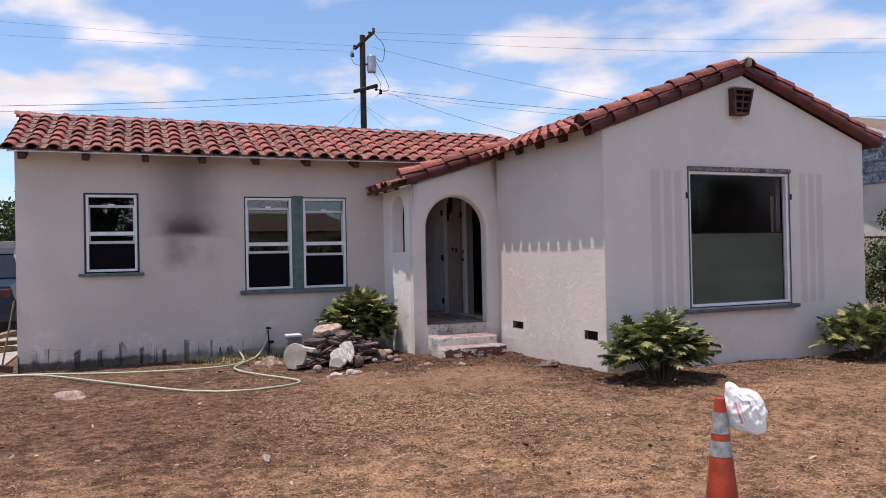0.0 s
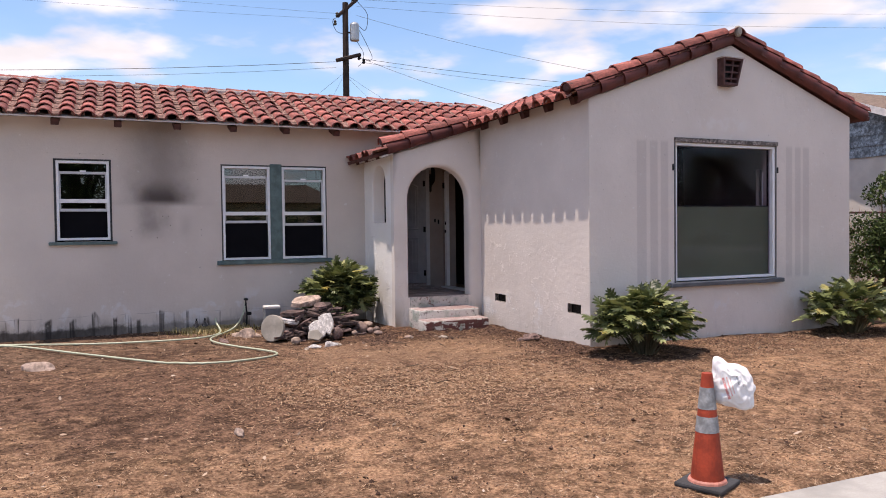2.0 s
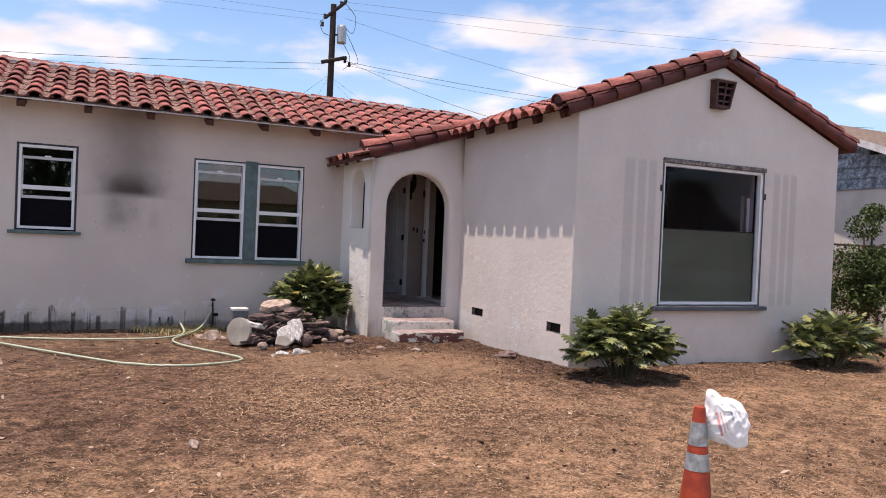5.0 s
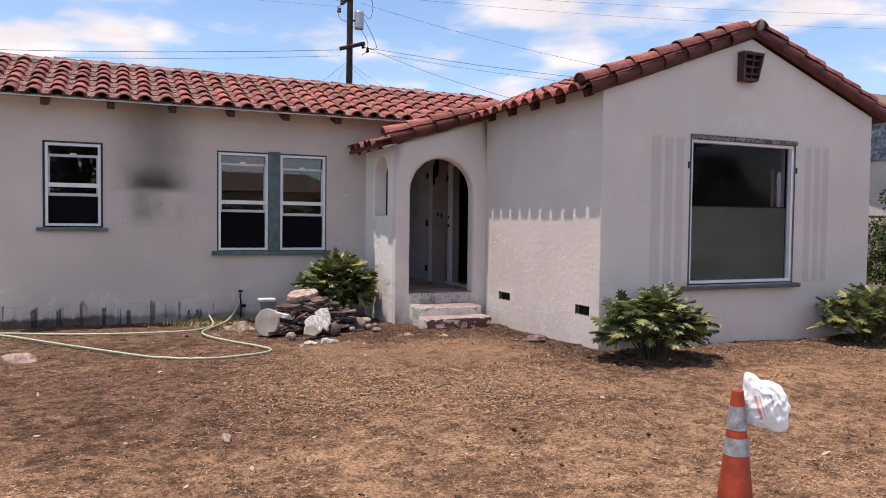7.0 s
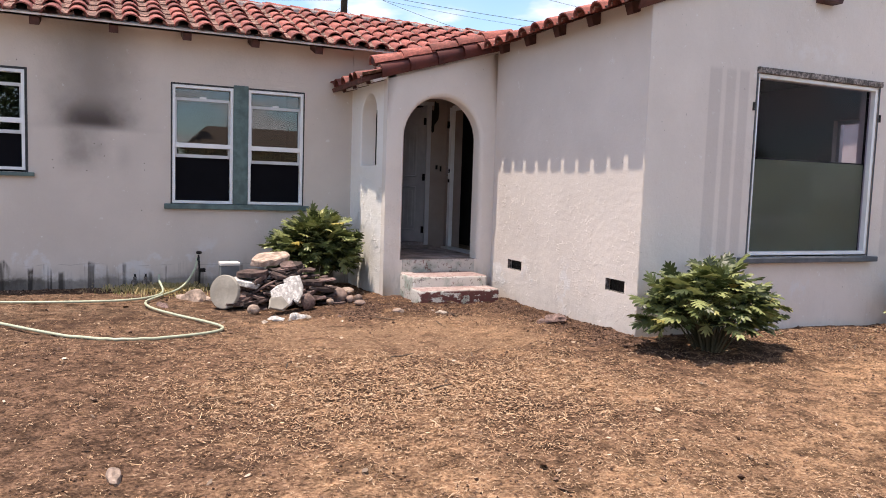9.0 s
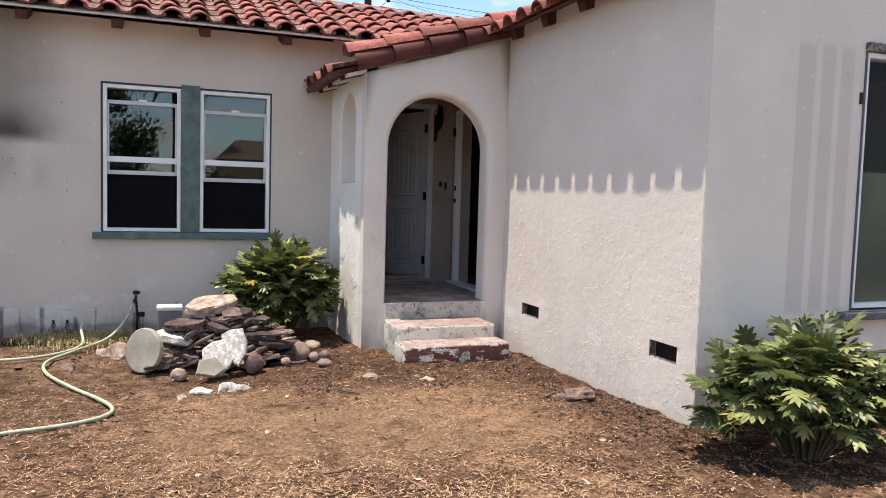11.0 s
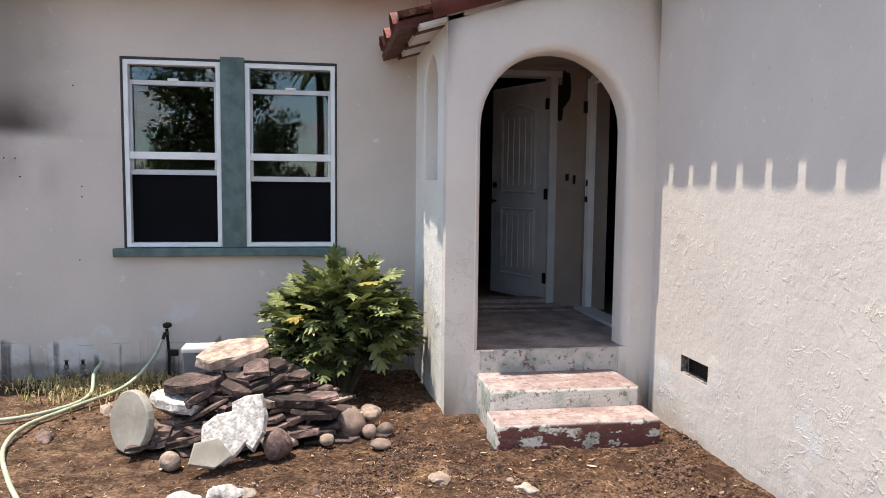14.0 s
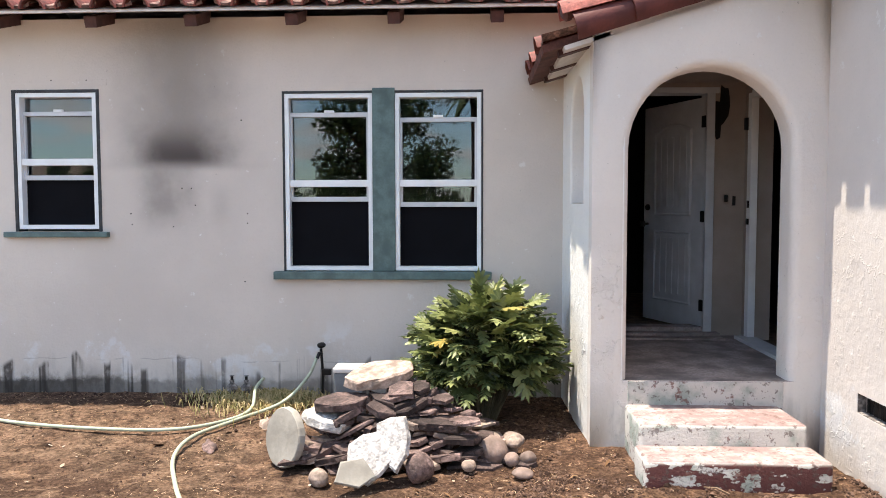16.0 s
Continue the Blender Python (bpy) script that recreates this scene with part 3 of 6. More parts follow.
def wall(length, height, thick, holes, m, bevel=0.0, top=None):
    """A wall in its own frame: u along x from 0, face at y=0, thickness to +y, z up; rectangular holes (u0,u1,z0,z1).
    top(u) lifts the upper edge."""
    us = sorted({0.0, length, *(h[0] for h in holes), *(h[1] for h in holes), *([XR / 2 - 0.006] if top else [])})
    zs = sorted({0.0, height, *(h[2] for h in holes), *(h[3] for h in holes)})
    solid = lambda i, k: 0 <= i < len(us) - 1 and 0 <= k < len(zs) - 1 and not any(
        h[0] - 1e-6 < us[i] and us[i + 1] < h[1] + 1e-6 and h[2] - 1e-6 < zs[k] and zs[k + 1] < h[3] + 1e-6 for h in holes)
    bm = bmesh.new()
    cache = {}

    def v(i, k, back):
        key = (i, k, back)
        if key not in cache:
            z = zs[k]
            if top and k == len(zs) - 1:
                z = top(us[i])
            cache[key] = bm.verts.new((us[i], thick if back else 0.0, z))
        return cache[key]

    for i in range(len(us) - 1):
        for k in range(len(zs) - 1):
            if not solid(i, k):
                continue
            bm.faces.new((v(i, k, 0), v(i + 1, k, 0), v(i + 1, k + 1, 0), v(i, k + 1, 0)))
            bm.faces.new((v(i, k, 1), v(i, k + 1, 1), v(i + 1, k + 1, 1), v(i + 1, k, 1)))
            if not solid(i - 1, k):
                bm.faces.new((v(i, k, 0), v(i, k + 1, 0), v(i, k + 1, 1), v(i, k, 1)))
            if not solid(i + 1, k):
                bm.faces.new((v(i + 1, k, 0), v(i + 1, k, 1), v(i + 1, k + 1, 1), v(i + 1, k + 1, 0)))
            if not solid(i, k - 1):
                bm.faces.new((v(i, k, 0), v(i, k, 1), v(i + 1, k, 1), v(i + 1, k, 0)))
            if not solid(i, k + 1):
                bm.faces.new((v(i, k + 1, 0), v(i + 1, k + 1, 0), v(i + 1, k + 1, 1), v(i, k + 1, 1)))
    bmesh.ops.transform(bm, matrix=m, verts=bm.verts)
    return bm


def arch_wall(u0, u1, z0, z1, a0, a1, sill, spring, thick, m, top=None, segs=18, soften=0.03, rise=None):
    """A wall from u0 to u1 with one round-headed opening a0..a1 from sill, springing at spring; its outer arris is rounded."""
    r = (a1 - a0) / 2
    rise = rise or r
    mid = (a0 + a1) / 2
    top = top or (lambda u: z1)
    bm = bmesh.new()

    def rim(off, depth):
        out = [(a0 - off, depth, sill), (a0 - off, depth, spring)]
        out += [(mid - (r + off) * math.cos(math.pi * k / segs), depth, spring + (rise + off) * math.sin(math.pi * k / segs)) for k in range(1, segs)]
        return out + [(a1 + off, depth, spring), (a1 + off, depth, sill)]

    levels = [rim(soften * (1 - math.sin(a)), soften * (1 - math.cos(a))) for a in (k * math.pi / 10 for k in range(6))] + [rim(0, thick)]
    rings = [[bm.verts.new(p) for p in ring] for ring in levels]
    for a, b in zip(rings, rings[1:]):
        for k in range(len(a) - 1):
            bm.faces.new((a[k], b[k], b[k + 1], a[k + 1]))
    for ring, depth in ((rings[0], 0.0), (rings[-1], thick)):
        pts = [v.co for v in ring]
        ups = [bm.verts.new((p.x, depth, top(p.x))) for p in pts[1:-1]]
        for k in range(len(ups) - 1):
            bm.faces.new((ring[k + 1], ring[k + 2], ups[k + 1], ups[k]))
        for u, side, up in ((u0, ring[:2], ups[0]), (u1, ring[-1:-3:-1], ups[-1])):
            foot = bm.verts.new((u, depth, sill))
            waist = bm.verts.new((u, depth, spring))
            head = bm.verts.new((u, depth, top(u)))
            bm.faces.new((foot, side[0], side[1], waist))
            bm.faces.new((waist, side[1], up, head))
            base = bm.verts.new((u, depth, z0))
            under = bm.verts.new((side[0].co.x, depth, z0))
            bm.faces.new((base, under, side[0], foot))
        c = [bm.verts.new(q) for q in ((pts[0].x, depth, z0), (pts[-1].x, depth, z0), (pts[-1].x, depth, sill), (pts[0].x, depth, sill))]
        bm.faces.new(c)
    for u in (u0, u1):
        bm.faces.new([bm.verts.new(q) for q in ((u, 0, z0), (u, thick, z0), (u, thick, top(u)), (u, 0, top(u)))])
    bmesh.ops.remove_doubles(bm, verts=bm.verts, dist=0.0005)
    bmesh.ops.recalc_face_normals(bm, faces=bm.faces)
    bmesh.ops.transform(bm, matrix=m, verts=bm.verts)
    return bm


def ground_height(x, y):
    """The yard: level at the house, falling slightly to the pavement, lumpy."""
    z = -0.02 - 0.085 * min(1, max(0, (-y - 4.5) / 4.0))
    if y < -12.6:
        z = -0.27
    elif y < -8.68:
        return z - 0.02
    z += 0.035 * noise.noise((x * 0.7, y * 0.7, 0.3)) * (1 if -8.68 < y < 0 else 0)
    if -8.68 < y < 0.2 and -8 < x < 8:
        z += 0.014 * noise.noise((x * 3.1, y * 3.1, 1.7)) + 0.012 * noise.noise((x * 9, y * 9, 4.1)) + 0.006 * noise.noise((x * 21, y * 21, 4.1))
    # turned, lumpy earth at the steps, along the side wall and under the corner shrub
    if -2.2 < x < 1.5 and -5.5 < y < -1.2:
        turned_up = max(math.exp(-((x + 0.3) / 0.35) ** 2) * (1 if y > -4.7 else 0), math.exp(-((x + 0.9) / 0.9) ** 2 - ((y + 2.2) / 0.35) ** 2), math.exp(-((x - 0.45) / 0.75) ** 2 - ((y + 5.0) / 0.28) ** 2))
        z += turned_up * (0.05 * noise.noise((x * 6, y * 6, 8.0)) + 0.028 * noise.noise((x * 13, y * 13, 2.0)))
    # heaped soil along the side wall and under the bushes
    z += 0.05 * math.exp(-((x + 0.25) / 0.3) ** 2) * (1 if -4.6 < y < -1.7 else 0) * (0.5 + noise.noise((x * 4, y * 4, 0)))
    return z


# ---- ground ----
def build_ground():
    def axis(lo, hi, step):
        a = list(np.arange(lo, hi + step / 2, step))
        out, d = [], step
        v = hi
        while v < 1800:
            d *= 1.45
            v += d
            out.append(v)
        low, d, v = [], step, lo
        while v > -1800:
            d *= 1.45
            v -= d
            low.append(v)
        return low[::-1] + a + out

    xs, ys = axis(-8.0, 6.0, 0.06), axis(-8.7, 0.0, 0.055)
    verts = [(x, y, ground_height(x, y)) for y in ys for x in xs]
    w = len(xs)
    faces = [(j * w + i, j * w + i + 1, (j + 1) * w + i + 1, (j + 1) * w + i) for j in range(len(ys) - 1) for i in range(w - 1)]
    g = new("ground", raw("ground", verts, faces, M_SOIL, True))
    return tagged(g, "dry bare lawn of brown soil and dead straw", "ground", kind="structure")


ground = build_ground()
pavement = part("pavement", boxes((-60, 60, -10.15, -8.69, -0.3, -0.108)), M_CONCRETE)
paver = finish(boxes((0.004, 1.516, -10.15, -8.69, -0.106, -0.098), bevel=0.003), "paving_slab", M_CONCRETE)
for k in range(24):
    part("paving_slab", paver, None, pavement, at=pose(-19.1 + 1.52 * k, 0, 0))
tagged(pavement, "pale concrete pavement at the edge of the yard", "pavement", kind="structure")
road = part("road", boxes((-80, 80, -22.0, -12.75, -0.6, -0.262)), M_ASPHALT)
tagged(road, "grey asphalt street in front of the yard", "road", kind="structure")
kerb = part("kerb", boxes((-80, 80, -12.75, -12.6, -0.6, -0.1), bevel=0.015), M_CONCRETE)
tagged(kerb, "concrete kerb along the street", "kerb", kind="structure")
drive = part("driveway", boxes((-10.6, -7.25, -8.6, 14, -0.2, 0.012), bevel=0.01), M_CONCRETE)
tagged(drive, "sunlit pale concrete driveway beside the house", "driveway", kind="structure")

# ---- the house ----
house = thing("house", "white stucco bungalow with red clay barrel-tile roof", "house")
WX, YB, YA, XR = -6.97, -4.256, -1.31, 4.58
A_SLOPE, B_SLOPE, B_EAST = 0.38, 0.37, 0.37
P_SLOPE = 0.30
WING_EAVE = 3.047

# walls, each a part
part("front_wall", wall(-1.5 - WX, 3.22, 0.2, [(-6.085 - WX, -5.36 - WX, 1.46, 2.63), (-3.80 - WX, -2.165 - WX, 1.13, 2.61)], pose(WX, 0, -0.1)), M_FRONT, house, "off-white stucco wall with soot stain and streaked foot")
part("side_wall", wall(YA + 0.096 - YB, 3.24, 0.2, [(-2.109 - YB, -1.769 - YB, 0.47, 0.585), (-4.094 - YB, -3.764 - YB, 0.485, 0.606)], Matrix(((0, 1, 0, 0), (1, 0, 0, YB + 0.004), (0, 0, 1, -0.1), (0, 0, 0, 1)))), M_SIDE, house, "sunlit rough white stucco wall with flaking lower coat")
gable_top = lambda u: 3.143 + B_SLOPE * 2.29 - (B_SLOPE if u + 0.006 < 2.29 else B_EAST) * abs(u + 0.006 - 2.29)
part("gable_wall", wall(XR - 0.006, 3.1, 0.2, [(1.339, 3.079, 0.865, 2.665)], pose(0.006, YB, -0.1), top=gable_top), M_GABLE, house, "shaded stucco gable with pale ghosts of removed shutters")
part("west_wall", boxes((WX, WX + 0.2, 0.2, 4.0, -0.1, 3.1)), M_FRONT, house)
part("west_gable", raw("west_gable", [(WX, -0.0, 3.1), (WX, 3.6, 3.1), (WX, 1.75, 3.85), (WX + 0.2, 0, 3.1), (WX + 0.2, 3.6, 3.1), (WX + 0.2, 1.75, 3.85)], [(0, 2, 1), (3, 4, 5), (0, 3, 5, 2), (2, 5, 4, 1)], M_FRONT), M_FRONT, house)
part("east_wall", wall(6.0 - YB - 0.2, 3.22, 0.2, [(0.55, 1.35, 1.1, 2.5)], Matrix(((0, 1, 0, XR - 0.2), (1, 0, 0, YB + 0.2), (0, 0, 1, -0.1), (0, 0, 0, 1)))), M_SIDE, house)
part("east_window", boxes((XR - 0.12, XR - 0.06, -3.51, -3.46, 1.0, 2.4), (XR - 0.12, XR - 0.06, -2.755, -2.705, 1.0, 2.4), (XR - 0.12, XR - 0.06, -3.46, -2.755, 2.35, 2.4), (XR - 0.12, XR - 0.06, -3.46, -2.755, 1.0, 1.05)), M_VINYL, house)
part("rear_wall", boxes((WX, XR, 6.0, 6.2, -0.1, 3.1)), M_FRONT, house)
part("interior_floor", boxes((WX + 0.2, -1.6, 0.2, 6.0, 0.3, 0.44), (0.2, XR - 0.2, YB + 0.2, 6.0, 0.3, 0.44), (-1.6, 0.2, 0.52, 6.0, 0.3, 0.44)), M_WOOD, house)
# Ceiling and partitions are unseen, added in near-black to keep the rooms dim.
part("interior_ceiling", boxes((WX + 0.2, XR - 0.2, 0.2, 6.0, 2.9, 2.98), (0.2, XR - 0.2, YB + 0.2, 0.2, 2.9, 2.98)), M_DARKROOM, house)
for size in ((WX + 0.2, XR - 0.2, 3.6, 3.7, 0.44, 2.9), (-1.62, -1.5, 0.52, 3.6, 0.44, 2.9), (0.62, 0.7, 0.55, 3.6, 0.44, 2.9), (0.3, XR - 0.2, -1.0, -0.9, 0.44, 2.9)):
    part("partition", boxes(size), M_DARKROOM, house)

part("upper_wall", boxes((-1.499, 0.1, -0.004, 0.196, 2.67, 3.14)), M_FRONT, house)

# porch shell
porch_top = lambda u: 2.56 + P_SLOPE * (u + 1.78)
front = arch_wall(-1.466, 0.0, -0.1, 3.0, -1.23, -0.205, 0.44, 1.935, 0.2, pose(0, YA, 0), top=porch_top, soften=0.06)
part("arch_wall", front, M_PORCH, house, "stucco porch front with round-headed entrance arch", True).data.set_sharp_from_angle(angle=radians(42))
part("porch_side_wall", arch_wall(YA + 0.004, 0.0, -0.1, 2.63, -0.95, -0.385, 1.585, 2.2, 0.2, Matrix(((-0.0305, 1, 0, -1.502), (1, 0, 0, 0), (0, 0, 1, 0), (0, 0, 0, 1))), top=lambda u: 2.62, soften=0.02, rise=0.29), M_FLAKED_LIT, house, "porch side wall with narrow arched opening")
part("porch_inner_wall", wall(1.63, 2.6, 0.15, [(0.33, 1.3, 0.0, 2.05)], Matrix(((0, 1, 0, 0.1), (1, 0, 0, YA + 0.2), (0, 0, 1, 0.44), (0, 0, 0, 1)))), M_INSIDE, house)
part("porch_back_wall", wall(1.6, 2.6, 0.12, [(0.35, 1.27, 0.0, 2.10)], pose(-1.5, 0.42, 0.44)), M_INSIDE, house, "porch wall coloured dark for shade, with knocked-out plaster hole")
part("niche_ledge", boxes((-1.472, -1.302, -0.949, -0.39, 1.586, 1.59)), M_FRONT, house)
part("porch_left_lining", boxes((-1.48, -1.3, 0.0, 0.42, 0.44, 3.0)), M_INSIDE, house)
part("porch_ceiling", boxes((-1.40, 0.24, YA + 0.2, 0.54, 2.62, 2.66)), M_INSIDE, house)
part("porch_floor", boxes((-1.38, 0.24, YA + 0.01, 0.54, 0.2, 0.44), bevel=0.004), M_FLOOR, house, "worn dull red porch floor")
# Flat black patch before the uncut wall stands in for the hole's dark depth.
hole = random.Random(5)
part("plaster_hole", raw("plaster_hole", [(-0.125 + 0.085 * r * math.cos(a) + 0.03 * math.sin(a), 0.417, 2.34 + 0.24 * r * math.sin(a)) for a, r in ((k * math.pi / 9, 0.55 + 0.6 * hole.random()) for k in range(18))], [tuple(range(18))[::-1]], M_IRON), M_IRON, house, "dark ragged hole in the plaster")
part("switch_plate", boxes((-0.07, -0.04, 0.41, 0.421, 1.60, 1.66)), M_IRON, house)
part("switch_plate", boxes((0.0, 0.025, 0.41, 0.421, 1.57, 1.65)), M_IRON, house)

# front steps
steps = part("front_steps", boxes((-1.24, -0.265, -1.745, YA + 0.02, -0.2, 0.283), (-1.27, -0.245, -2.03, -1.735, -0.2, 0.158), bevel=0.026), M_STEP, house, "worn concrete steps with flaking red paint", True)
riser = part("porch_riser", boxes((-1.225, -0.235, YA - 0.006, YA + 0.1, 0.2, 0.437), bevel=0.006), M_STEP, house)


def foundation_vent(y0, y1, z0, z1):
    # Black plate behind the wires stands in for the unlit recess.
    v = part("foundation_vent", boxes((0.06, 0.075, y0, y1, z0, z1)), M_IRON, house, "dark screened crawl-space vent")
    for size in ((0.003, 0.05, y0 - 0.002, y1 + 0.002, z0 - 0.004, z0 + 0.004), (0.003, 0.05, y0 - 0.006, y0 + 0.004, z0, z1), (0.003, 0.05, y1 - 0.004, y1 + 0.006, z0, z1)):
        part("vent_frame", boxes(size), M_TRIMWORN, v)
    for k in range(9):
        yy = y0 + (y1 - y0) * (k + 0.5) / 9
        part("vent_wire", tube([(0.05, yy, z0), (0.05, yy, z1)], 0.0025, 4), M_IRON, v)


foundation_vent(-2.105, -1.765, 0.37, 0.485)
foundation_vent(-4.09, -3.76, 0.385, 0.506)


# ---- windows ----
def frame_ring(x0, x1, y0, y1, z0, z1, left, right, low, high):
    """A rectangular frame in one piece, its four sides as wide as given."""
    bm = bmesh.new()
    outer = [(x0, z0), (x1, z0), (x1, z1), (x0, z1)]
    inner = [(x0 + left, z0 + low), (x1 - right, z0 + low), (x1 - right, z1 - high), (x0 + left, z1 - high)]
    e = 0.004
    mid = [(x0 + e, z0 + e), (x1 - e, z0 + e), (x1 - e, z1 - e), (x0 + e, z1 - e)]
    loops = [[bm.verts.new((x, y, z)) for x, z in ring] for ring, y in ((outer, y1), (outer, y0 + e), (mid, y0), (inner, y0), (inner, y1))]
    for a, b in zip(loops, loops[1:] + loops[:1]):
        for k in range(4):
            bm.faces.new((a[k], a[(k + 1) % 4], b[(k + 1) % 4], b[k]))
    bmesh.ops.recalc_face_normals(bm, faces=bm.faces)
    return bm


def pieces(name, mat, parent, *sizes, bevel=0.003):
    for size in sizes:
        part(name, boxes(size, bevel=bevel), mat, parent)


def sash_window(parent, x0, x1, z0, z1, y, rail=0.505, name="window", drop=0.17):
    """White vinyl single-hung unit, upper sash dropped a little, black screen over the lower half."""
    f = 0.036
    m = z1 - (z1 - z0) * rail
    top_rail = z1 - drop
    low_rail = m - (drop - 0.04)
    w = part(name, frame_ring(x0, x1, y - 0.02, y + 0.075, z0, z1, f, f, f, f), M_VINYL, parent, "white vinyl single-hung window")
    part("meeting_rail", boxes((x0 + f, x1 - f, y - 0.012, y + 0.05, m - 0.028, m + 0.028), bevel=0.004), M_VINYL, w)
    pieces("upper_sash", M_VINYL_SHADE, w, (x0 + f, x1 - f, y + 0.022, y + 0.05, top_rail - 0.018, top_rail + 0.018), (x0 + f, x0 + f + 0.02, y + 0.022, y + 0.05, m, top_rail - 0.018), (x1 - f - 0.02, x1 - f, y + 0.022, y + 0.05, m, top_rail - 0.018))
    part("latch", boxes(((x0 + x1) / 2 - 0.04, (x0 + x1) / 2 + 0.04, y + 0.012, y + 0.04, top_rail + 0.016, top_rail + 0.036), bevel=0.004), M_VINYL, w)
    pieces("lower_sash", M_VINYL_SHADE, w, (x0 + f, x1 - f, y + 0.022, y + 0.05, low_rail - 0.02, low_rail + 0.02), (x0 + f, x0 + f + 0.022, y + 0.022, y + 0.05, low_rail + 0.02, m - 0.028), (x1 - f - 0.022, x1 - f, y + 0.022, y + 0.05, low_rail + 0.02, m - 0.028))
    up = part("pane", boxes((x0 + f, x1 - f, y + 0.056, y + 0.06, m + 0.028, z1 - f)), M_GLASS, w)
    low = part("pane", boxes((x0 + f, x1 - f, y + 0.056, y + 0.06, low_rail - 0.01, m - 0.028)), M_GLASS, w)
    up.visible_shadow = low.visible_shadow = False
    part("screen", boxes((x0 + f, x1 - f, y + 0.052, y + 0.058, z0 + f, low_rail - 0.02)), M_SCREEN, w, "black insect screen")
    return w


w1 = sash_window(house, -6.068, -5.375, 1.38, 2.52, 0.02)
part("window_casing", boxes((-6.096, -6.068, -0.006, 0.12, 1.36, 2.545), bevel=0.002), M_JOINT, w1)
part("window_casing", boxes((-5.375, -5.348, -0.006, 0.12, 1.36, 2.545), bevel=0.002), M_JOINT, w1)
part("window_casing", boxes((-6.068, -5.375, -0.006, 0.12, 2.52, 2.545), bevel=0.002), M_JOINT, w1)
part("sill", boxes((-6.175, -5.285, -0.055, 0.14, 1.312, 1.358), bevel=0.008), M_GREEN, w1, "grey-green painted sill")
w2 = sash_window(house, -3.79, -3.06, 1.035, 2.495, 0.02)
w3 = sash_window(house, -2.875, -2.165, 1.035, 2.495, 0.02, drop=0.215)
part("mullion", boxes((-3.06, -2.875, -0.016, 0.12, 1.03, 2.535), bevel=0.006), M_GREEN, w2, "grey-green painted mullion board")
part("window_casing", boxes((-3.808, -3.79, -0.004, 0.12, 1.03, 2.515), bevel=0.002), M_JOINT, w2)
part("window_casing", boxes((-3.79, -3.06, -0.004, 0.12, 2.495, 2.515), bevel=0.002), M_JOINT, w2)
part("window_casing", boxes((-2.165, -2.15, -0.004, 0.12, 1.03, 2.515), bevel=0.002), M_JOINT, w3)
part("window_casing", boxes((-2.875, -2.165, -0.004, 0.12, 2.495, 2.515), bevel=0.002), M_JOINT, w3)
part("sill", boxes((-3.885, -2.08, -0.06, 0.14, 0.965, 1.03), bevel=0.008), M_GREEN, w2, "grey-green painted sill")


def picture_window():
    x0, x1, z0, z1, y = 1.33, 3.10, 0.745, 2.565, YB + 0.02
    f = 0.055
    w = part("picture_window", frame_ring(x0, x1, y - 0.02, y + 0.08, z0, z1, f * 0.6, f, f, f * 0.7), M_VINYL, house, "large white-framed picture window, lower half filmed")
    p = part("pane", boxes((x0 + 0.03, x1 - f, y + 0.03, y + 0.034, z0 + f, z1 - 0.036)), M_TINTGLASS, w)
    p.visible_shadow = False
    part("window_film", boxes((x0 + 0.03, x1 - f - 0.015, y + 0.05, y + 0.056, z0 + f, 1.74)), M_FILM, w, "grey-green film over the lower half")
    part("film_edge", boxes((x0 + 0.03, x1 - f, y + 0.046, y + 0.062, 1.735, 1.75)), M_IRON, w)
    part("inner_jamb", boxes((x1 - f - 0.016, x1 - f, y + 0.05, y + 0.07, z0 + f, z1 - 0.04)), M_IRON, w)
    part("window_casing", boxes((x1, x1 + 0.012, y - 0.03, y + 0.1, z0, z1 + 0.02), bevel=0.003), M_SILL, w)
    part("window_casing", boxes((x0 - 0.012, x0, y - 0.03, y + 0.1, z0, z1 + 0.02), bevel=0.003), M_SILL, w)
    part("lintel", boxes((x0 - 0.015, x1 + 0.02, YB - 0.035, YB + 0.1, z1 + 0.0, z1 + 0.062), bevel=0.012), M_TRIMWORN, w, "weathered flaking lintel strip")
    part("sill", boxes((x0 - 0.12, x1 + 0.09, YB - 0.08, YB + 0.12, z0 - 0.055, z0), bevel=0.008), M_SILL, w, "dark grey painted sill")
    for xx in (x0 - 0.035, x1 + 0.035):
        part("shutter_hinge", boxes((xx - 0.01, xx + 0.01, YB - 0.012, YB + 0.01, 2.2, 2.28)), M_IRON, w)
    return w


picture_window()

# ---- porch doors ----
d_at = pose(-0.215, 0.46, 0.475, 0, 0, 113)


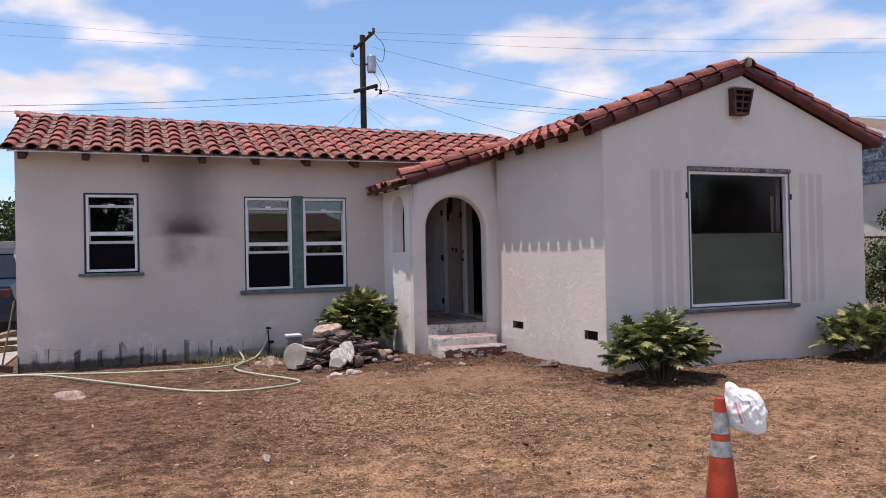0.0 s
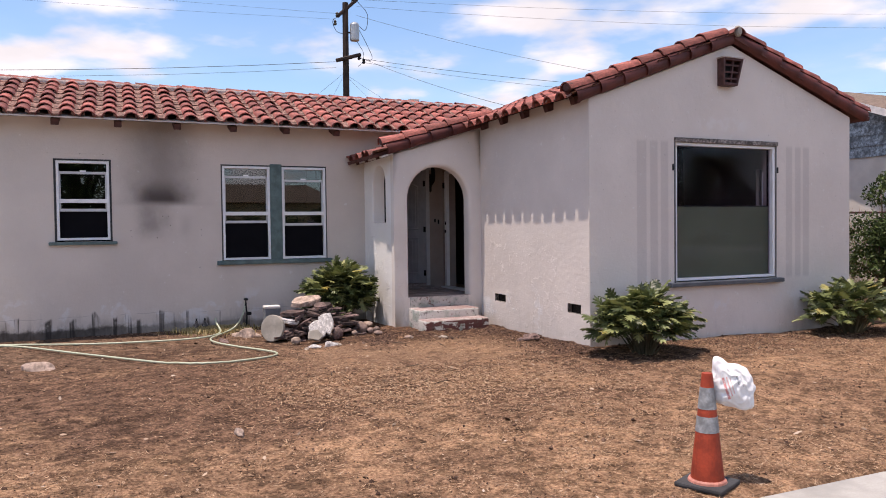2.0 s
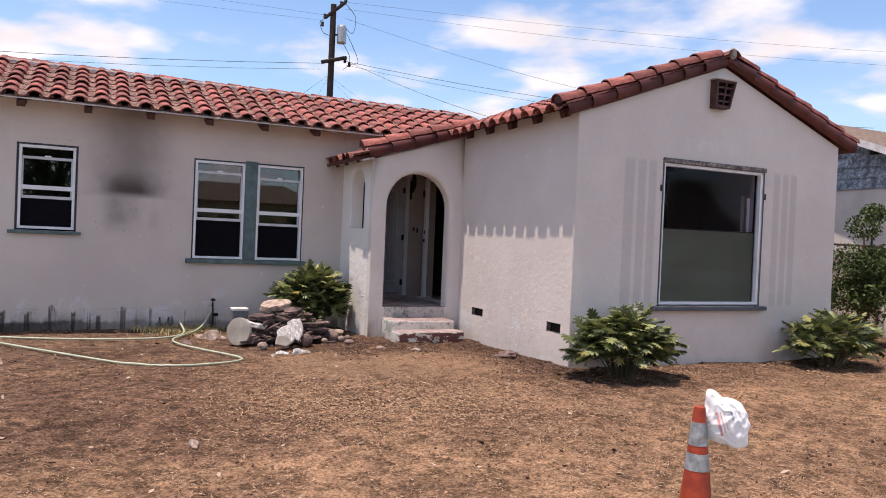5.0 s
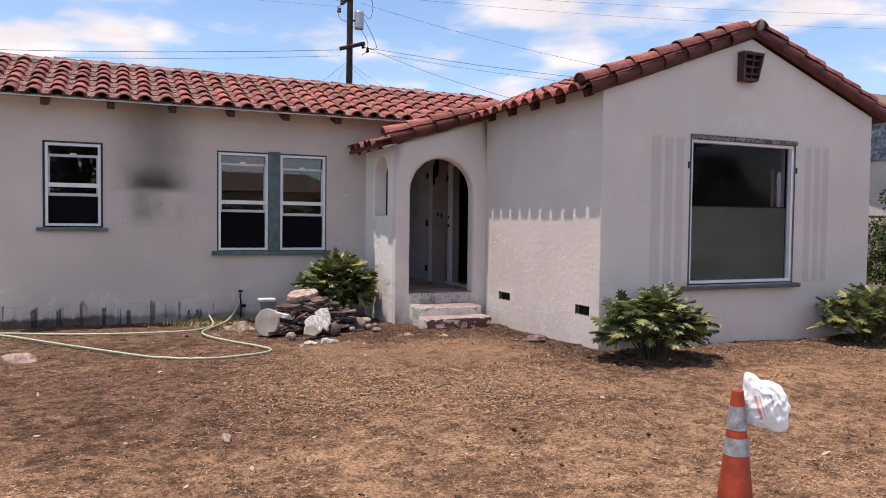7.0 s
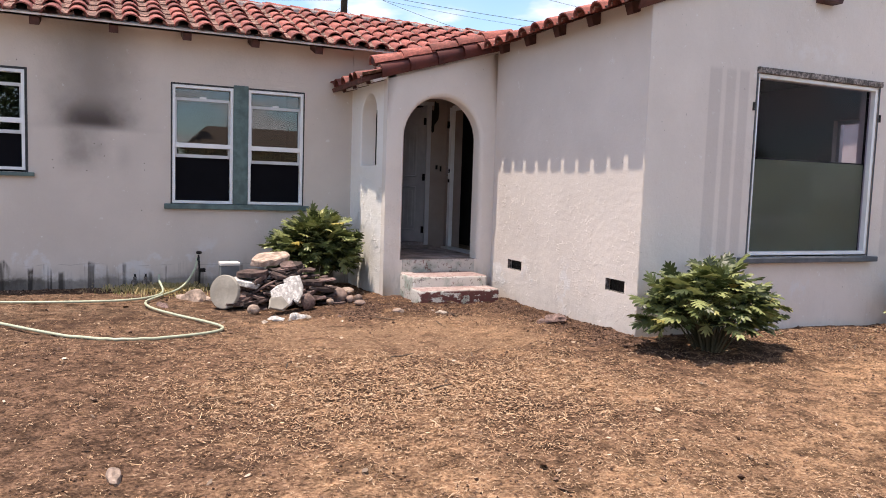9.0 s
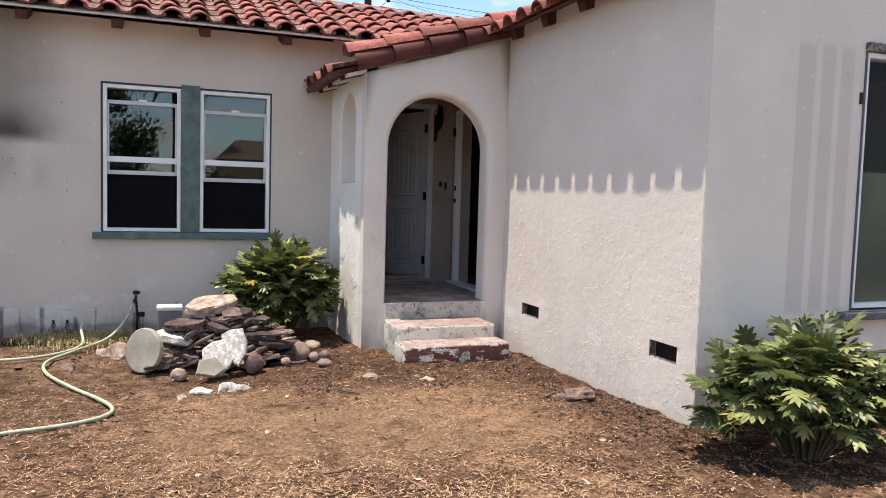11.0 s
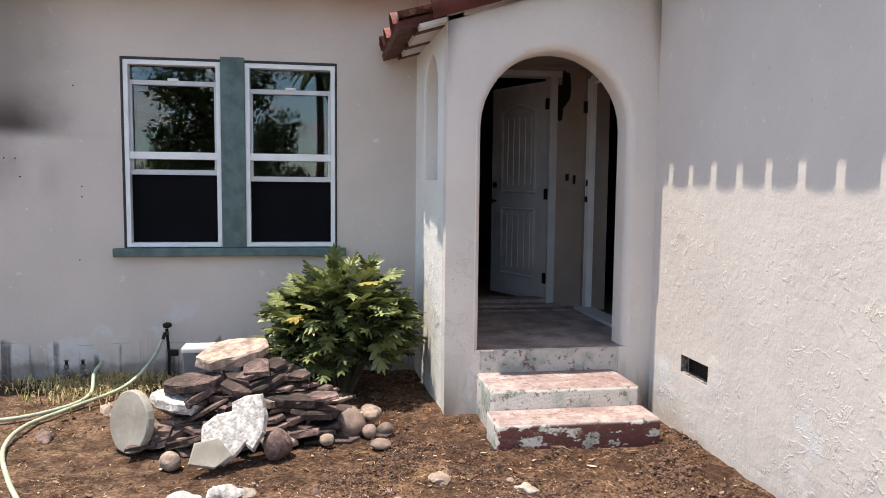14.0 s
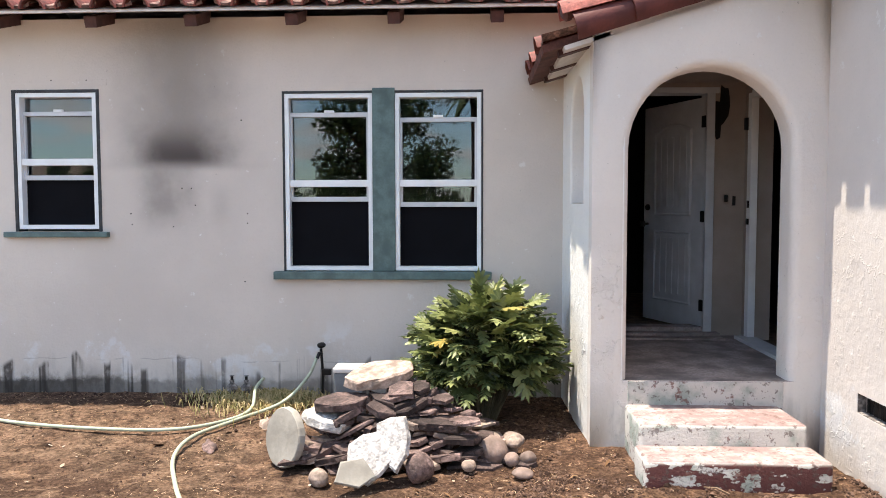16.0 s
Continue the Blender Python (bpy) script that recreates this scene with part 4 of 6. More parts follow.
def panel_door():
    """Six-foot-eight moulded door: arched upper panel and lower panel with vertical grooves, black hardware."""
    d = part("front_door", boxes((0, 0.86, -0.02, 0.02, 0.0, 2.03), bevel=0.004), M_DOOR, house, "white moulded panel door standing half open", at=d_at)
    for side in (-1, 1):
        yy = 0.02 * side
        ring = []
        for z0, z1, arch in ((0.2, 0.86, 0.0), (1.0, 1.78, 0.07)):
            bm = bmesh.new()
            n = 14
            outer = [(0.16 + 0.54 * k / n, z1 + arch * math.sin(math.pi * k / n)) for k in range(n + 1)]
            loop_o = [(0.16, z0)] + outer + [(0.70, z0)]
            c = (0.43, (z0 + z1) / 2)
            inner = [(c[0] + (x - c[0]) * 0.88, c[1] + (z - c[1]) * 0.93) for x, z in loop_o]
            vo = [bm.verts.new((x, yy, z)) for x, z in loop_o]
            vm = [bm.verts.new(((x + a) / 2, yy + 0.012 * side, (z + b) / 2)) for (x, z), (a, b) in zip(loop_o, inner)]
            vi = [bm.verts.new((x, yy + 0.001 * side, z)) for x, z in inner]
            for a, b in ((vo, vm), (vm, vi)):
                for k in range(len(a)):
                    bm.faces.new((a[k], a[(k + 1) % len(a)], b[(k + 1) % len(a)], b[k]))
            part("panel_moulding", bm, M_DOOR, d)
            for k in range(5):
                xx = 0.25 + k * 0.09
                part("panel_rib", boxes((xx - 0.018, xx + 0.018, min(yy, yy + 0.008 * side), max(yy, yy + 0.008 * side), z0 + 0.08, z1 - 0.06), bevel=0.004), M_DOOR, d)
    for z in (0.22, 1.0, 1.82):
        part("hinge", boxes((-0.03, 0.03, 0.012, 0.034, z - 0.05, z + 0.05), bevel=0.004), M_IRON, d, "black hinge")
    part("handle", turned([(0.012, 0), (0.012, 0.04), (0.03, 0.05), (0.03, 0.075), (0.015, 0.085)], 12), M_IRON, d, at=pose(0.79, 0.02, 0.92, -90, 0, 0))
    part("deadbolt", turned([(0.03, 0), (0.03, 0.015), (0.02, 0.025)], 12), M_IRON, d, at=pose(0.79, 0.02, 1.08, -90, 0, 0))


panel_door()
pieces("door_frame", M_DOOR, house, (-0.235, -0.165, 0.395, 0.56, 0.44, 2.53), (-1.17, -1.12, 0.395, 0.56, 0.44, 2.53), (-1.17, -0.13, 0.395, 0.56, 2.53, 2.58))
part("threshold", boxes((-1.15, -0.12, 0.30, 0.56, 0.44, 0.475), (-1.12, -0.2, 0.42, 0.6, 0.475, 0.51), (-1.2, -0.12, 0.16, 0.3, 0.44, 0.455), bevel=0.004), M_FLOOR, house)
side_frame = part("side_door_frame", boxes((0.06, 0.12, 0.17, 0.25, 0.44, 2.5), (0.06, 0.12, -0.86, -0.78, 0.44, 2.5), (0.06, 0.12, -0.78, 0.17, 2.45, 2.52), bevel=0.004), M_VINYL, house, "white frame of the side doorway")
pieces("strike_plate", M_IRON, side_frame, (0.05, 0.062, 0.185, 0.215, 1.55, 1.61), (0.045, 0.062, 0.185, 0.22, 1.41, 1.46))
part("hinge", boxes((0.03, 0.06, 0.235, 0.262, 2.2, 2.3)), M_IRON, side_frame)
part("side_threshold", boxes((-0.02, 0.14, -0.8, 0.25, 0.44, 0.468), bevel=0.004), M_DOOR, house)

# nail holes and lintel patches on the front wall
for x, z in ((-4.15, 2.28), (-4.66, 1.72), (-4.58, 1.72), (-4.55, 1.58), (-5.1, 1.51), (-4.11, 1.51), (-4.11, 1.43), (-5.09, 1.42), (-4.74, 1.4), (-4.14, 0.94), (-5.75, 2.62), (-5.45, 2.62)):
    part("nail_hole", turned([(0.006, 0), (0.006, 0.003)], 6), M_IRON, house, at=pose(x, -0.0005, z, 90, 0, 0))
for x0, x1, z in ((-6.2, -5.28, 2.575), (-3.9, -2.08, 2.58)):
    part("lintel_patch", boxes((x0, x1, -0.002, 0.01, z, z + 0.05), bevel=0.0015), M_FRONT, house, "smoothed plaster band over the window")


# ---- roofs ----
def barrel(length=0.43, r0=0.118, r1=0.098, thick=0.014, segs=8, arc=165):
    """One clay barrel tile: axis along +y (down-slope end at y=0), crown up; tapered, with thickness."""
    bm = bmesh.new()
    rows = []
    for y, r in ((0.0, r0), (length, r1)):
        for rr in (r, r - thick):
            ring = []
            for k in range(segs + 1):
                a = radians(90 + arc / 2 - arc * k / segs)
                ring.append(bm.verts.new((rr * math.cos(a), y, rr * math.sin(a) - r * math.cos(radians(arc / 2)))))
            rows.append(ring)
    fo, fi, bo, bi = rows
    for k in range(segs):
        bm.faces.new((fo[k], fo[k + 1], bo[k + 1], bo[k]))
        bm.faces.new((fi[k + 1], fi[k], bi[k], bi[k + 1]))
        bm.faces.new((fo[k + 1], fo[k], fi[k], fi[k + 1]))
    for k in (0, segs):
        bm.faces.new((fo[k], bo[k], bi[k], fi[k]))
    bmesh.ops.recalc_face_normals(bm, faces=bm.faces)
    return bm


TILE = finish(barrel(0.43, 0.107, 0.093), "roof_tile", M_TILE, True)
TILE_SHADED = finish(barrel(0.46, 0.1, 0.09), "verge_tile", M_TILE_SHADED, True)
TILE_RIDGE = finish(barrel(0.44, 0.125, 0.112, arc=140), "ridge_tile", M_TILE, True)
TILE_VERGE = finish(barrel(0.44, 0.118, 0.098), "verge_tile", M_TILE, True)
for me in (TILE, TILE_SHADED, TILE_RIDGE, TILE_VERGE):
    me.set_sharp_from_angle(angle=radians(50))
PITCH, COURSE = 0.273, 0.345


def slope_frame(origin, along, up):
    """Axes of a roof face: x along the eave, y up the slope, z off the deck."""
    x, y = Vector(along).normalized(), Vector(up).normalized()
    z = x.cross(y)
    m = Matrix((x, y, z)).transposed().to_4x4()
    m.translation = origin
    return m


def tiled_face(name, frame_m, width, rows, parent, keep=None, joined=False, jitter=1.0, drop=0.03):
    """Cover tiles in columns up one face, pans between them, on a deck."""
    cols = int(width / PITCH + 0.5)
    deck = part(name, boxes((0, width - 0.13, -0.02, rows * COURSE, -0.05, 0.0)) if keep is None else bmesh.new(), M_PAN, parent, "red clay barrel tiles laid in even courses")
    if keep is None:
        deck.matrix_basis = frame_m
    base = Matrix() if keep is None else frame_m
    pans_v, pans_f, cover_v, cover_f = [], [], [], []
    rnd = random.Random(name)
    src_v = [v.co.copy() for v in TILE.vertices]
    src_f = [tuple(p.vertices) for p in TILE.polygons]
    for c in range(cols):
        for r in range(rows):
            x = (c + 0.5) * PITCH + rnd.gauss(0, 0.006) * jitter
            y = r * COURSE - drop + rnd.gauss(0, 0.009) * jitter
            if keep and not keep(frame_m @ Vector((x, y + 0.2, 0))):
                continue
            local = pose(x, y, 0.006 + rnd.gauss(0, 0.003), -3.4 + rnd.gauss(0, 0.5), rnd.gauss(0, 1.2) * jitter, rnd.gauss(0, 0.9) * jitter)
            if joined:
                n = len(cover_v)
                cover_v += [base @ local @ v for v in src_v]
                cover_f += [tuple(i + n for i in f) for f in src_f]
            else:
                part("roof_tile", TILE, None, deck, at=base @ local)
            # upturned pan beside the cover, bedded in mortar
            n = len(pans_v)
            px = x + PITCH / 2
            for yy, lift in ((y + 0.029, 0.022), (y + 0.43, 0.008)):
                for k in range(6):
                    a = k / 5 * 2 - 1
                    pans_v.append(base @ Vector((px + a * 0.085, yy, lift + 0.03 * a * a)))
            pans_f += [(n + k, n + k + 1, n + 7 + k, n + 6 + k) for k in range(5)]
            for k in range(6):
                a = k / 5 * 2 - 1
                pans_v.append(base @ Vector((px + a * 0.085, y + 0.029, 0.002 + 0.02 * a * a)))
            pans_f += [(n + k + 1, n + k, n + 12 + k, n + 13 + k) for k in range(5)]
    pans = part("pan_tiles", raw("pan_tiles", pans_v, pans_f, M_PANTOP), None, deck, "pan tiles bedded in pale mortar")
    tagged(pans, kind="stuff")
    if joined:
        tagged(part("far_tiles", raw("far_tiles", cover_v, cover_f, M_TILE, True), None, deck), kind="stuff")
    return deck


M_PANTOP = material("mortared_pans", (0.31, 0.175, 0.142), 0.95, vary=0.4, scale=11, bump=0.5, bump_scale=40)

# main roof over the front wall
A_LEN = 7.45
cosA = 1 / math.hypot(1, A_SLOPE)
fa = slope_frame((WX - 0.15, -0.42, 3.098), (1, 0, 0), (0, 1, A_SLOPE))
valley = lambda p: p.z > WING_EAVE + 0.045 + B_SLOPE * (p.x + 0.28) - 0.10 if p.x > -0.28 else True
roof_a = tiled_face("main_roof", fa, A_LEN + 1.2, 7, house, keep=valley)
roof_deck = part("roof_deck", raw("roof_deck", [(WX - 0.12, -0.42, 3.088), (1.6, -0.42, 3.088), (1.6, 1.72, 3.088 + 2.14 * A_SLOPE), (WX - 0.12, 1.72, 3.088 + 2.14 * A_SLOPE), (WX - 0.12, 3.9, 2.98), (1.6, 3.9, 2.98)], [(0, 1, 2, 3), (3, 2, 5, 4)], M_BOARD), None, house)
part("eave_board", boxes((WX - 0.02, -0.4, -0.41, -0.385, 3.07, 3.09)), M_BOARD, house, "thin white board under the eave tiles")
part("soffit", raw("soffit", [(WX - 0.05, -0.40, 3.068), (-0.1, -0.40, 3.068), (-0.1, 0.05, 3.19), (WX - 0.05, 0.05, 3.19)], [(0, 3, 2, 1)], M_BOARD), None, house)
for k in range(7):
    x = -6.845 + 0.8 * k
    r = part("rafter_tail", boxes((-0.05, 0.05, -0.34, 0.02, -0.1, -0.012), bevel=0.006), M_RAFTER, house, at=pose(x, -0.0, 3.185, 19, 0, 0))


def ridge_line(a, b, parent, name="ridge_tile", mesh=None):
    a, b = Vector(a), Vector(b)
    d = (b - a)
    n = int(d.length / 0.37)
    y = d.normalized()
    x = y.cross(Vector((0, 0, 1))).normalized()
    z = x.cross(y)
    rot = Matrix((x, y, z)).transposed().to_4x4()
    rnd = random.Random(n)
    for k in range(n):
        m = rot.copy()
        m.translation = a + y * (k * 0.37) + Vector((0, 0, rnd.gauss(0, 0.006)))
        part(name, mesh or TILE_RIDGE, None, parent, at=m @ pose(0, 0, 0, -2.5, rnd.gauss(0, 2), rnd.gauss(0, 1.2)))


ridge_line((WX - 0.2, 1.72, 3.925), (1.7, 1.72, 3.925), roof_a)
part("ridge_mortar", boxes((WX - 0.12, 1.6, 1.57, 1.87, 3.8, 3.95), bevel=0.03), M_MORTAR, roof_a)

# gabled wing: west and east faces
w_rows = 8
fw = slope_frame((-0.28, 0.9, WING_EAVE), (0, -1, 0), (1, 0, B_SLOPE))
valley_b = lambda p: p.y < -0.42 + (p.z - 3.098) / A_SLOPE + 0.22
roof_w = tiled_face("wing_roof", fw, 5.22, w_rows, house, keep=valley_b, jitter=0.5, drop=0.07)
E_EAVE = WING_EAVE + (XR / 2 + 0.28) * (B_SLOPE - B_EAST)
fe = slope_frame((XR + 0.28, YB - 0.1, E_EAVE), (0, 1, 0), (-1, 0, B_EAST))
roof_e = tiled_face("wing_roof", fe, 5.2, w_rows, house, joined=True)
PEAK = WING_EAVE + (XR / 2 + 0.28) * B_SLOPE
part("roof_deck", raw("roof_deck", [(-0.265, YB - 0.06, WING_EAVE - 0.007), (XR / 2, YB - 0.06, PEAK - 0.01), (XR + 0.28, YB - 0.06, E_EAVE), (-0.265, 6.2, WING_EAVE - 0.007), (XR / 2, 6.2, PEAK - 0.01), (XR + 0.28, 6.2, E_EAVE)], [(0, 1, 4, 3), (1, 2, 5, 4)], M_RAFTER), None, house)
part("roof_back", boxes((WX, XR, 6.15, 6.2, 3.0, 3.1)), M_FRONT, house)
for k in range(6):
    y = YB + 0.22 + 0.62 * k
    if y < YA - 0.05:
        part("rafter_tail", boxes((-0.13, 0.02, -0.05, 0.05, -0.13, -0.008), bevel=0.008), M_RAFTER, house, at=pose(0, y, 3.165, 0, -20, 0))
ridge_line((XR / 2, YB - 0.16, PEAK + 0.03), (XR / 2, 2.2, PEAK + 0.03), roof_w)
part("ridge_cap", turned([(0.128, 0.0), (0.12, 0.06), (0.075, 0.1)], 14), M_GREYSLAB, roof_w, "grey mortar plug closing the ridge end", at=pose(XR / 2, YB - 0.11, PEAK + 0.05, 90, 0, 0) @ Matrix.Diagonal((0.45, 0.6, 0.5, 1)))


def verge(start, up, length, parent, side, lag=0.0):
    """Tiles along a gable edge: a crowned row on the edge and a hanging row over the wall face."""
    u = Vector(up).normalized()
    n = int(length / 0.37 + 0.5)
    x = Vector((0, -1, 0)) if side > 0 else Vector((0, 1, 0))
    z = x.cross(u)
    rot = Matrix((x, u, z)).transposed().to_4x4()
    rnd = random.Random(n + side)
    for k in range(n):
        for crown in (True, False):
            m = rot.copy()
            m.translation = Vector(start) + u * (k * 0.37 + lag) + (z * 0.055 + Vector((0, 0.05, 0)) if crown else z * 0.02)
            spin = 0 if crown else 72 * (1 if side > 0 else -1)
            shift = pose(0, 0, 0) if crown else pose(0.0, 0.05, -0.05)
            part("verge_tile", TILE_VERGE if crown else TILE_SHADED, None, parent, at=parent.matrix_basis.inverted() @ m @ shift @ pose(0, 0, 0, -2.8, spin + rnd.gauss(0, 1.5), rnd.gauss(0, 1.0)))
    m = rot.copy()
    m.translation = Vector(start) + u * lag + z * 0.055 + Vector((0, 0.05, 0))
    # Dark disc closing the first tile's open end, for the hollow's shade.
    part("end_mortar", turned([(0.1, 0.0), (0.1, 0.03), (0.06, 0.05)], 14), M_RAFTER, parent, at=parent.matrix_basis.inverted() @ m @ pose(0, 0.06, 0.03, 90, 0, 0) @ Matrix.Diagonal((0.98, 0.62, 1, 1)))


verge((-0.30, YB - 0.04, WING_EAVE + 0.028), (1, 0, B_SLOPE), 2.6, roof_w, 1)
verge((XR + 0.30, YB - 0.04, E_EAVE + 0.028), (-1, 0, B_EAST), 2.6, roof_e, -1)

# lean-to roof of the porch
fp = slope_frame((-1.77, 0.1, 2.60), (0, -1, 0), (1, 0, P_SLOPE))
roof_p = tiled_face("porch_roof", fp, 1.5, 5, house)
part("porch_roof_deck", boxes((0, 1.41, 0.11, 1.9, -0.08, -0.052)), M_BOARD, house, at=fp)
verge((-1.78, YA - 0.06, 2.665), (1, 0, P_SLOPE), 1.85, roof_p, 1, 0.13)
for y in (-1.15, -0.6, -0.15):
    part("rafter_tail", boxes((-0.2, 0.02, -0.045, 0.045, -0.085, -0.01), bevel=0.006), M_RAFTER, house, at=pose(-1.5, y, 2.68, 0, -17, 0))


# attic vent, a splayed clay box with a grid
def attic_vent():
    x0, x1, z0, z1 = 2.05, 2.395, 3.33, 3.69
    y0, y1 = YB - 0.12, YB + 0.02
    v = part("attic_vent", boxes((x0, x0 + 0.03, y0, y1, z0, z1), (x1 - 0.03, x1, y0, y1, z0, z1), (x0 + 0.03, x1 - 0.03, y0, y1, z1 - 0.03, z1), (x0 + 0.03, x1 - 0.03, y0, y1, z0, z0 + 0.035), bevel=0.005), M_RAFTER, house, "dark red clay attic vent with square grid")
    # Black sheet behind the grid, in place of the vent's unlit inside.
    part("vent_back", boxes((x0 + 0.03, x1 - 0.03, YB - 0.01, YB - 0.004, z0, z1)), M_IRON, v)
    for k in range(1, 2):
        xx = x0 + (x1 - x0) * (k + 0.1) / 2
        part("vent_bar", boxes((xx - 0.012, xx + 0.012, y0 + 0.02, y0 + 0.05, z0 + 0.03, z1 - 0.03)), M_RAFTER, v)
    for k in range(1, 4):
        zz = z0 + (z1 - z0) * k / 4
        part("vent_bar", boxes((x0 + 0.03, x1 - 0.03, y0 + 0.022, y0 + 0.052, zz - 0.011, zz + 0.011)), M_RAFTER, v)
    taper = lambda z: 1 - 0.3 * (z1 - z) / (z1 - z0)
    for o in (v, *v.children):
        for q in o.data.vertices:
            q.co.x = x0 + (q.co.x - x0) * taper(q.co.z)
    part("vent_cap", boxes((x0 - 0.015, x1 + 0.015, y0 - 0.012, y1, z1, z1 + 0.018), bevel=0.004), M_MORTAR, v)


attic_vent()
part("chimney_vent", boxes((0.67, 0.85, 3.4, 3.6, 3.2, 4.32), (0.645, 0.875, 3.37, 3.63, 4.25, 4.34), bevel=0.01), M_MORTAR, house, "small stuccoed flue above the ridge")


# ---- plants ----
def lobed_leaf(name, seed, size=0.27):
    """A deeply cut leaf on its stalk: rib along +y, blade drooping to the tip."""
    rnd = random.Random(seed)
    bm = bmesh.new()

    def at(s, side=0.0):
        return Vector((side, s, -0.9 * s * s / size * 0.2 + 0.05 * s))

    stalk = size * 0.55
    a = [bm.verts.new(q) for q in ((-0.004, -stalk, -stalk * 0.5), (0.004, -stalk, -stalk * 0.5), (0.004, 0, 0), (-0.004, 0, 0))]
    bm.faces.new(a)
    n = 4
    for k in range(n):
        s = size * (0.04 + 0.82 * k / n)
        reach = size * (0.27 + 0.24 * math.sin(math.pi * (k + 1.2) / (n + 1.4))) * rnd.uniform(0.88, 1.1)
        fan = radians(18 + 42 * k / n)
        for side in (-1, 1):
            tip = at(s + reach * math.sin(fan), side * reach * math.cos(fan)) + Vector((0, 0, -reach * rnd.uniform(0.05, 0.28)))
            b0, b1 = at(s - size * 0.06), at(s + size * 0.15)
            m0 = b0.lerp(tip, 0.62) + Vector((0, -size * 0.08, size * 0.015))
            m1 = b1.lerp(tip, 0.62) + Vector((0, size * 0.08, size * 0.015))
            t0, t1 = tip + Vector((-side * size * 0.03, -size * 0.035, 0)), tip + Vector((-side * size * 0.015, size * 0.035, 0))
            v = [bm.verts.new(q) for q in (b0, m0, t0, tip, t1, m1, b1)]
            bm.faces.new(v if side > 0 else v[::-1])
    v = [bm.verts.new(q) for q in (at(size * 0.72), at(size * 0.9, size * 0.085), at(size * 1.16), at(size * 0.9, -size * 0.085))]
    bm.faces.new(v)
    me = finish(bm, name, M_LEAF)
    return me


LEAVES = [lobed_leaf("leaf", k, 0.135 + 0.017 * k) for k in range(5)]


def shrub(x, y, rx, ry, h, count, seed, label):
    z = ground_height(x, y) - 0.03
    s = thing("shrub", label, "shrub", pose(x, y, z), "shrubs by the walls")
    rnd = random.Random(seed)
    stems = bmesh.new()
    for i in range(count):
        a = rnd.uniform(0, 2 * math.pi)
        el = math.asin(rnd.uniform(-0.22, 1.0))
        d = Vector((math.cos(a) * math.cos(el), math.sin(a) * math.cos(el), math.sin(el)))
        k = rnd.uniform(0.5, 1.0) ** 0.6 * (0.84 + 0.36 * noise.noise((d.x * 2 + seed, d.y * 2, d.z * 2)))
        k *= (math.cos(el) ** 2.8 + abs(math.sin(el)) ** 2.8) ** (-1 / 2.8)
        p = Vector((d.x * rx * k, d.y * ry * k, 0.42 * h + d.z * 0.52 * h * k))
        out = Vector((d.x, d.y, d.z * 0.3 + 0.08)).normalized()
        out = (out + Vector((rnd.gauss(0, 0.42), rnd.gauss(0, 0.42), rnd.gauss(0, 0.34)))).normalized()
        up = (Vector((0, 0, 1.0)) + d * 0.7 + Vector((rnd.gauss(0, 0.25), rnd.gauss(0, 0.25), 0))).normalized()
        xx = out.cross(up).normalized()
        m = Matrix((xx, out, xx.cross(out))).transposed().to_4x4()
        m.translation = p
        part("leaf", LEAVES[rnd.randrange(5)], None, s, at=m @ Matrix.Scale(rnd.uniform(0.75, 1.12), 4))
        if i % 6 == 0:
            q = p - out * 0.12
            foot = Vector((q.x * 0.25, q.y * 0.25, 0))
            t = tube([foot, foot.lerp(q, 0.5) + Vector((0, 0, 0.05)), q], 0.008, 5, False, (1.2, 1, 0.6))
            me = bpy.data.meshes.new("t")
            t.to_mesh(me)
            t.free()
            stems.from_mesh(me)
            bpy.data.meshes.remove(me)
    tagged(part("stem", stems, M_STEM, s), kind="stuff")
    return s


shrub(-2.17, -0.68, 0.56, 0.48, 1.06, 820, 3, "dense green split-leaf shrub against the stucco wall")
shrub(0.40, -4.80, 0.66, 0.42, 0.84, 480, 8, "spreading split-leaf shrub at the house corner")
shrub(3.97, -4.78, 0.76, 0.46, 0.76, 430, 12, "green split-leaf shrub under the gable wall")


def leaf_cloud(centres, count, size, seed, flat=0.75):
    """Many small leaves scattered in uneven clumps."""
    rnd = random.Random(seed)
    verts, faces = [], []
    for i in range(count):
        c, r = centres[rnd.randrange(len(centres))]
        d = Vector((rnd.gauss(0, 1), rnd.gauss(0, 1), rnd.gauss(0, 1))).normalized() * r * rnd.uniform(0.45, 1.05)
        p = Vector(c) + Vector((d.x, d.y, d.z * flat))
        a, b = Vector((rnd.gauss(0, 1), rnd.gauss(0, 1), rnd.gauss(0, 1))).normalized(), Vector((rnd.gauss(0, 1), rnd.gauss(0, 1), rnd.gauss(0, 1)))
        b = (b - a * a.dot(b)).normalized()
        s = size * rnd.uniform(0.6, 1.3)
        n = len(verts)
        verts += [p - a * s, p + b * s * 0.45, p + a * s, p - b * s * 0.45]
        faces.append((n, n + 1, n + 2, n + 3))
    return verts, faces


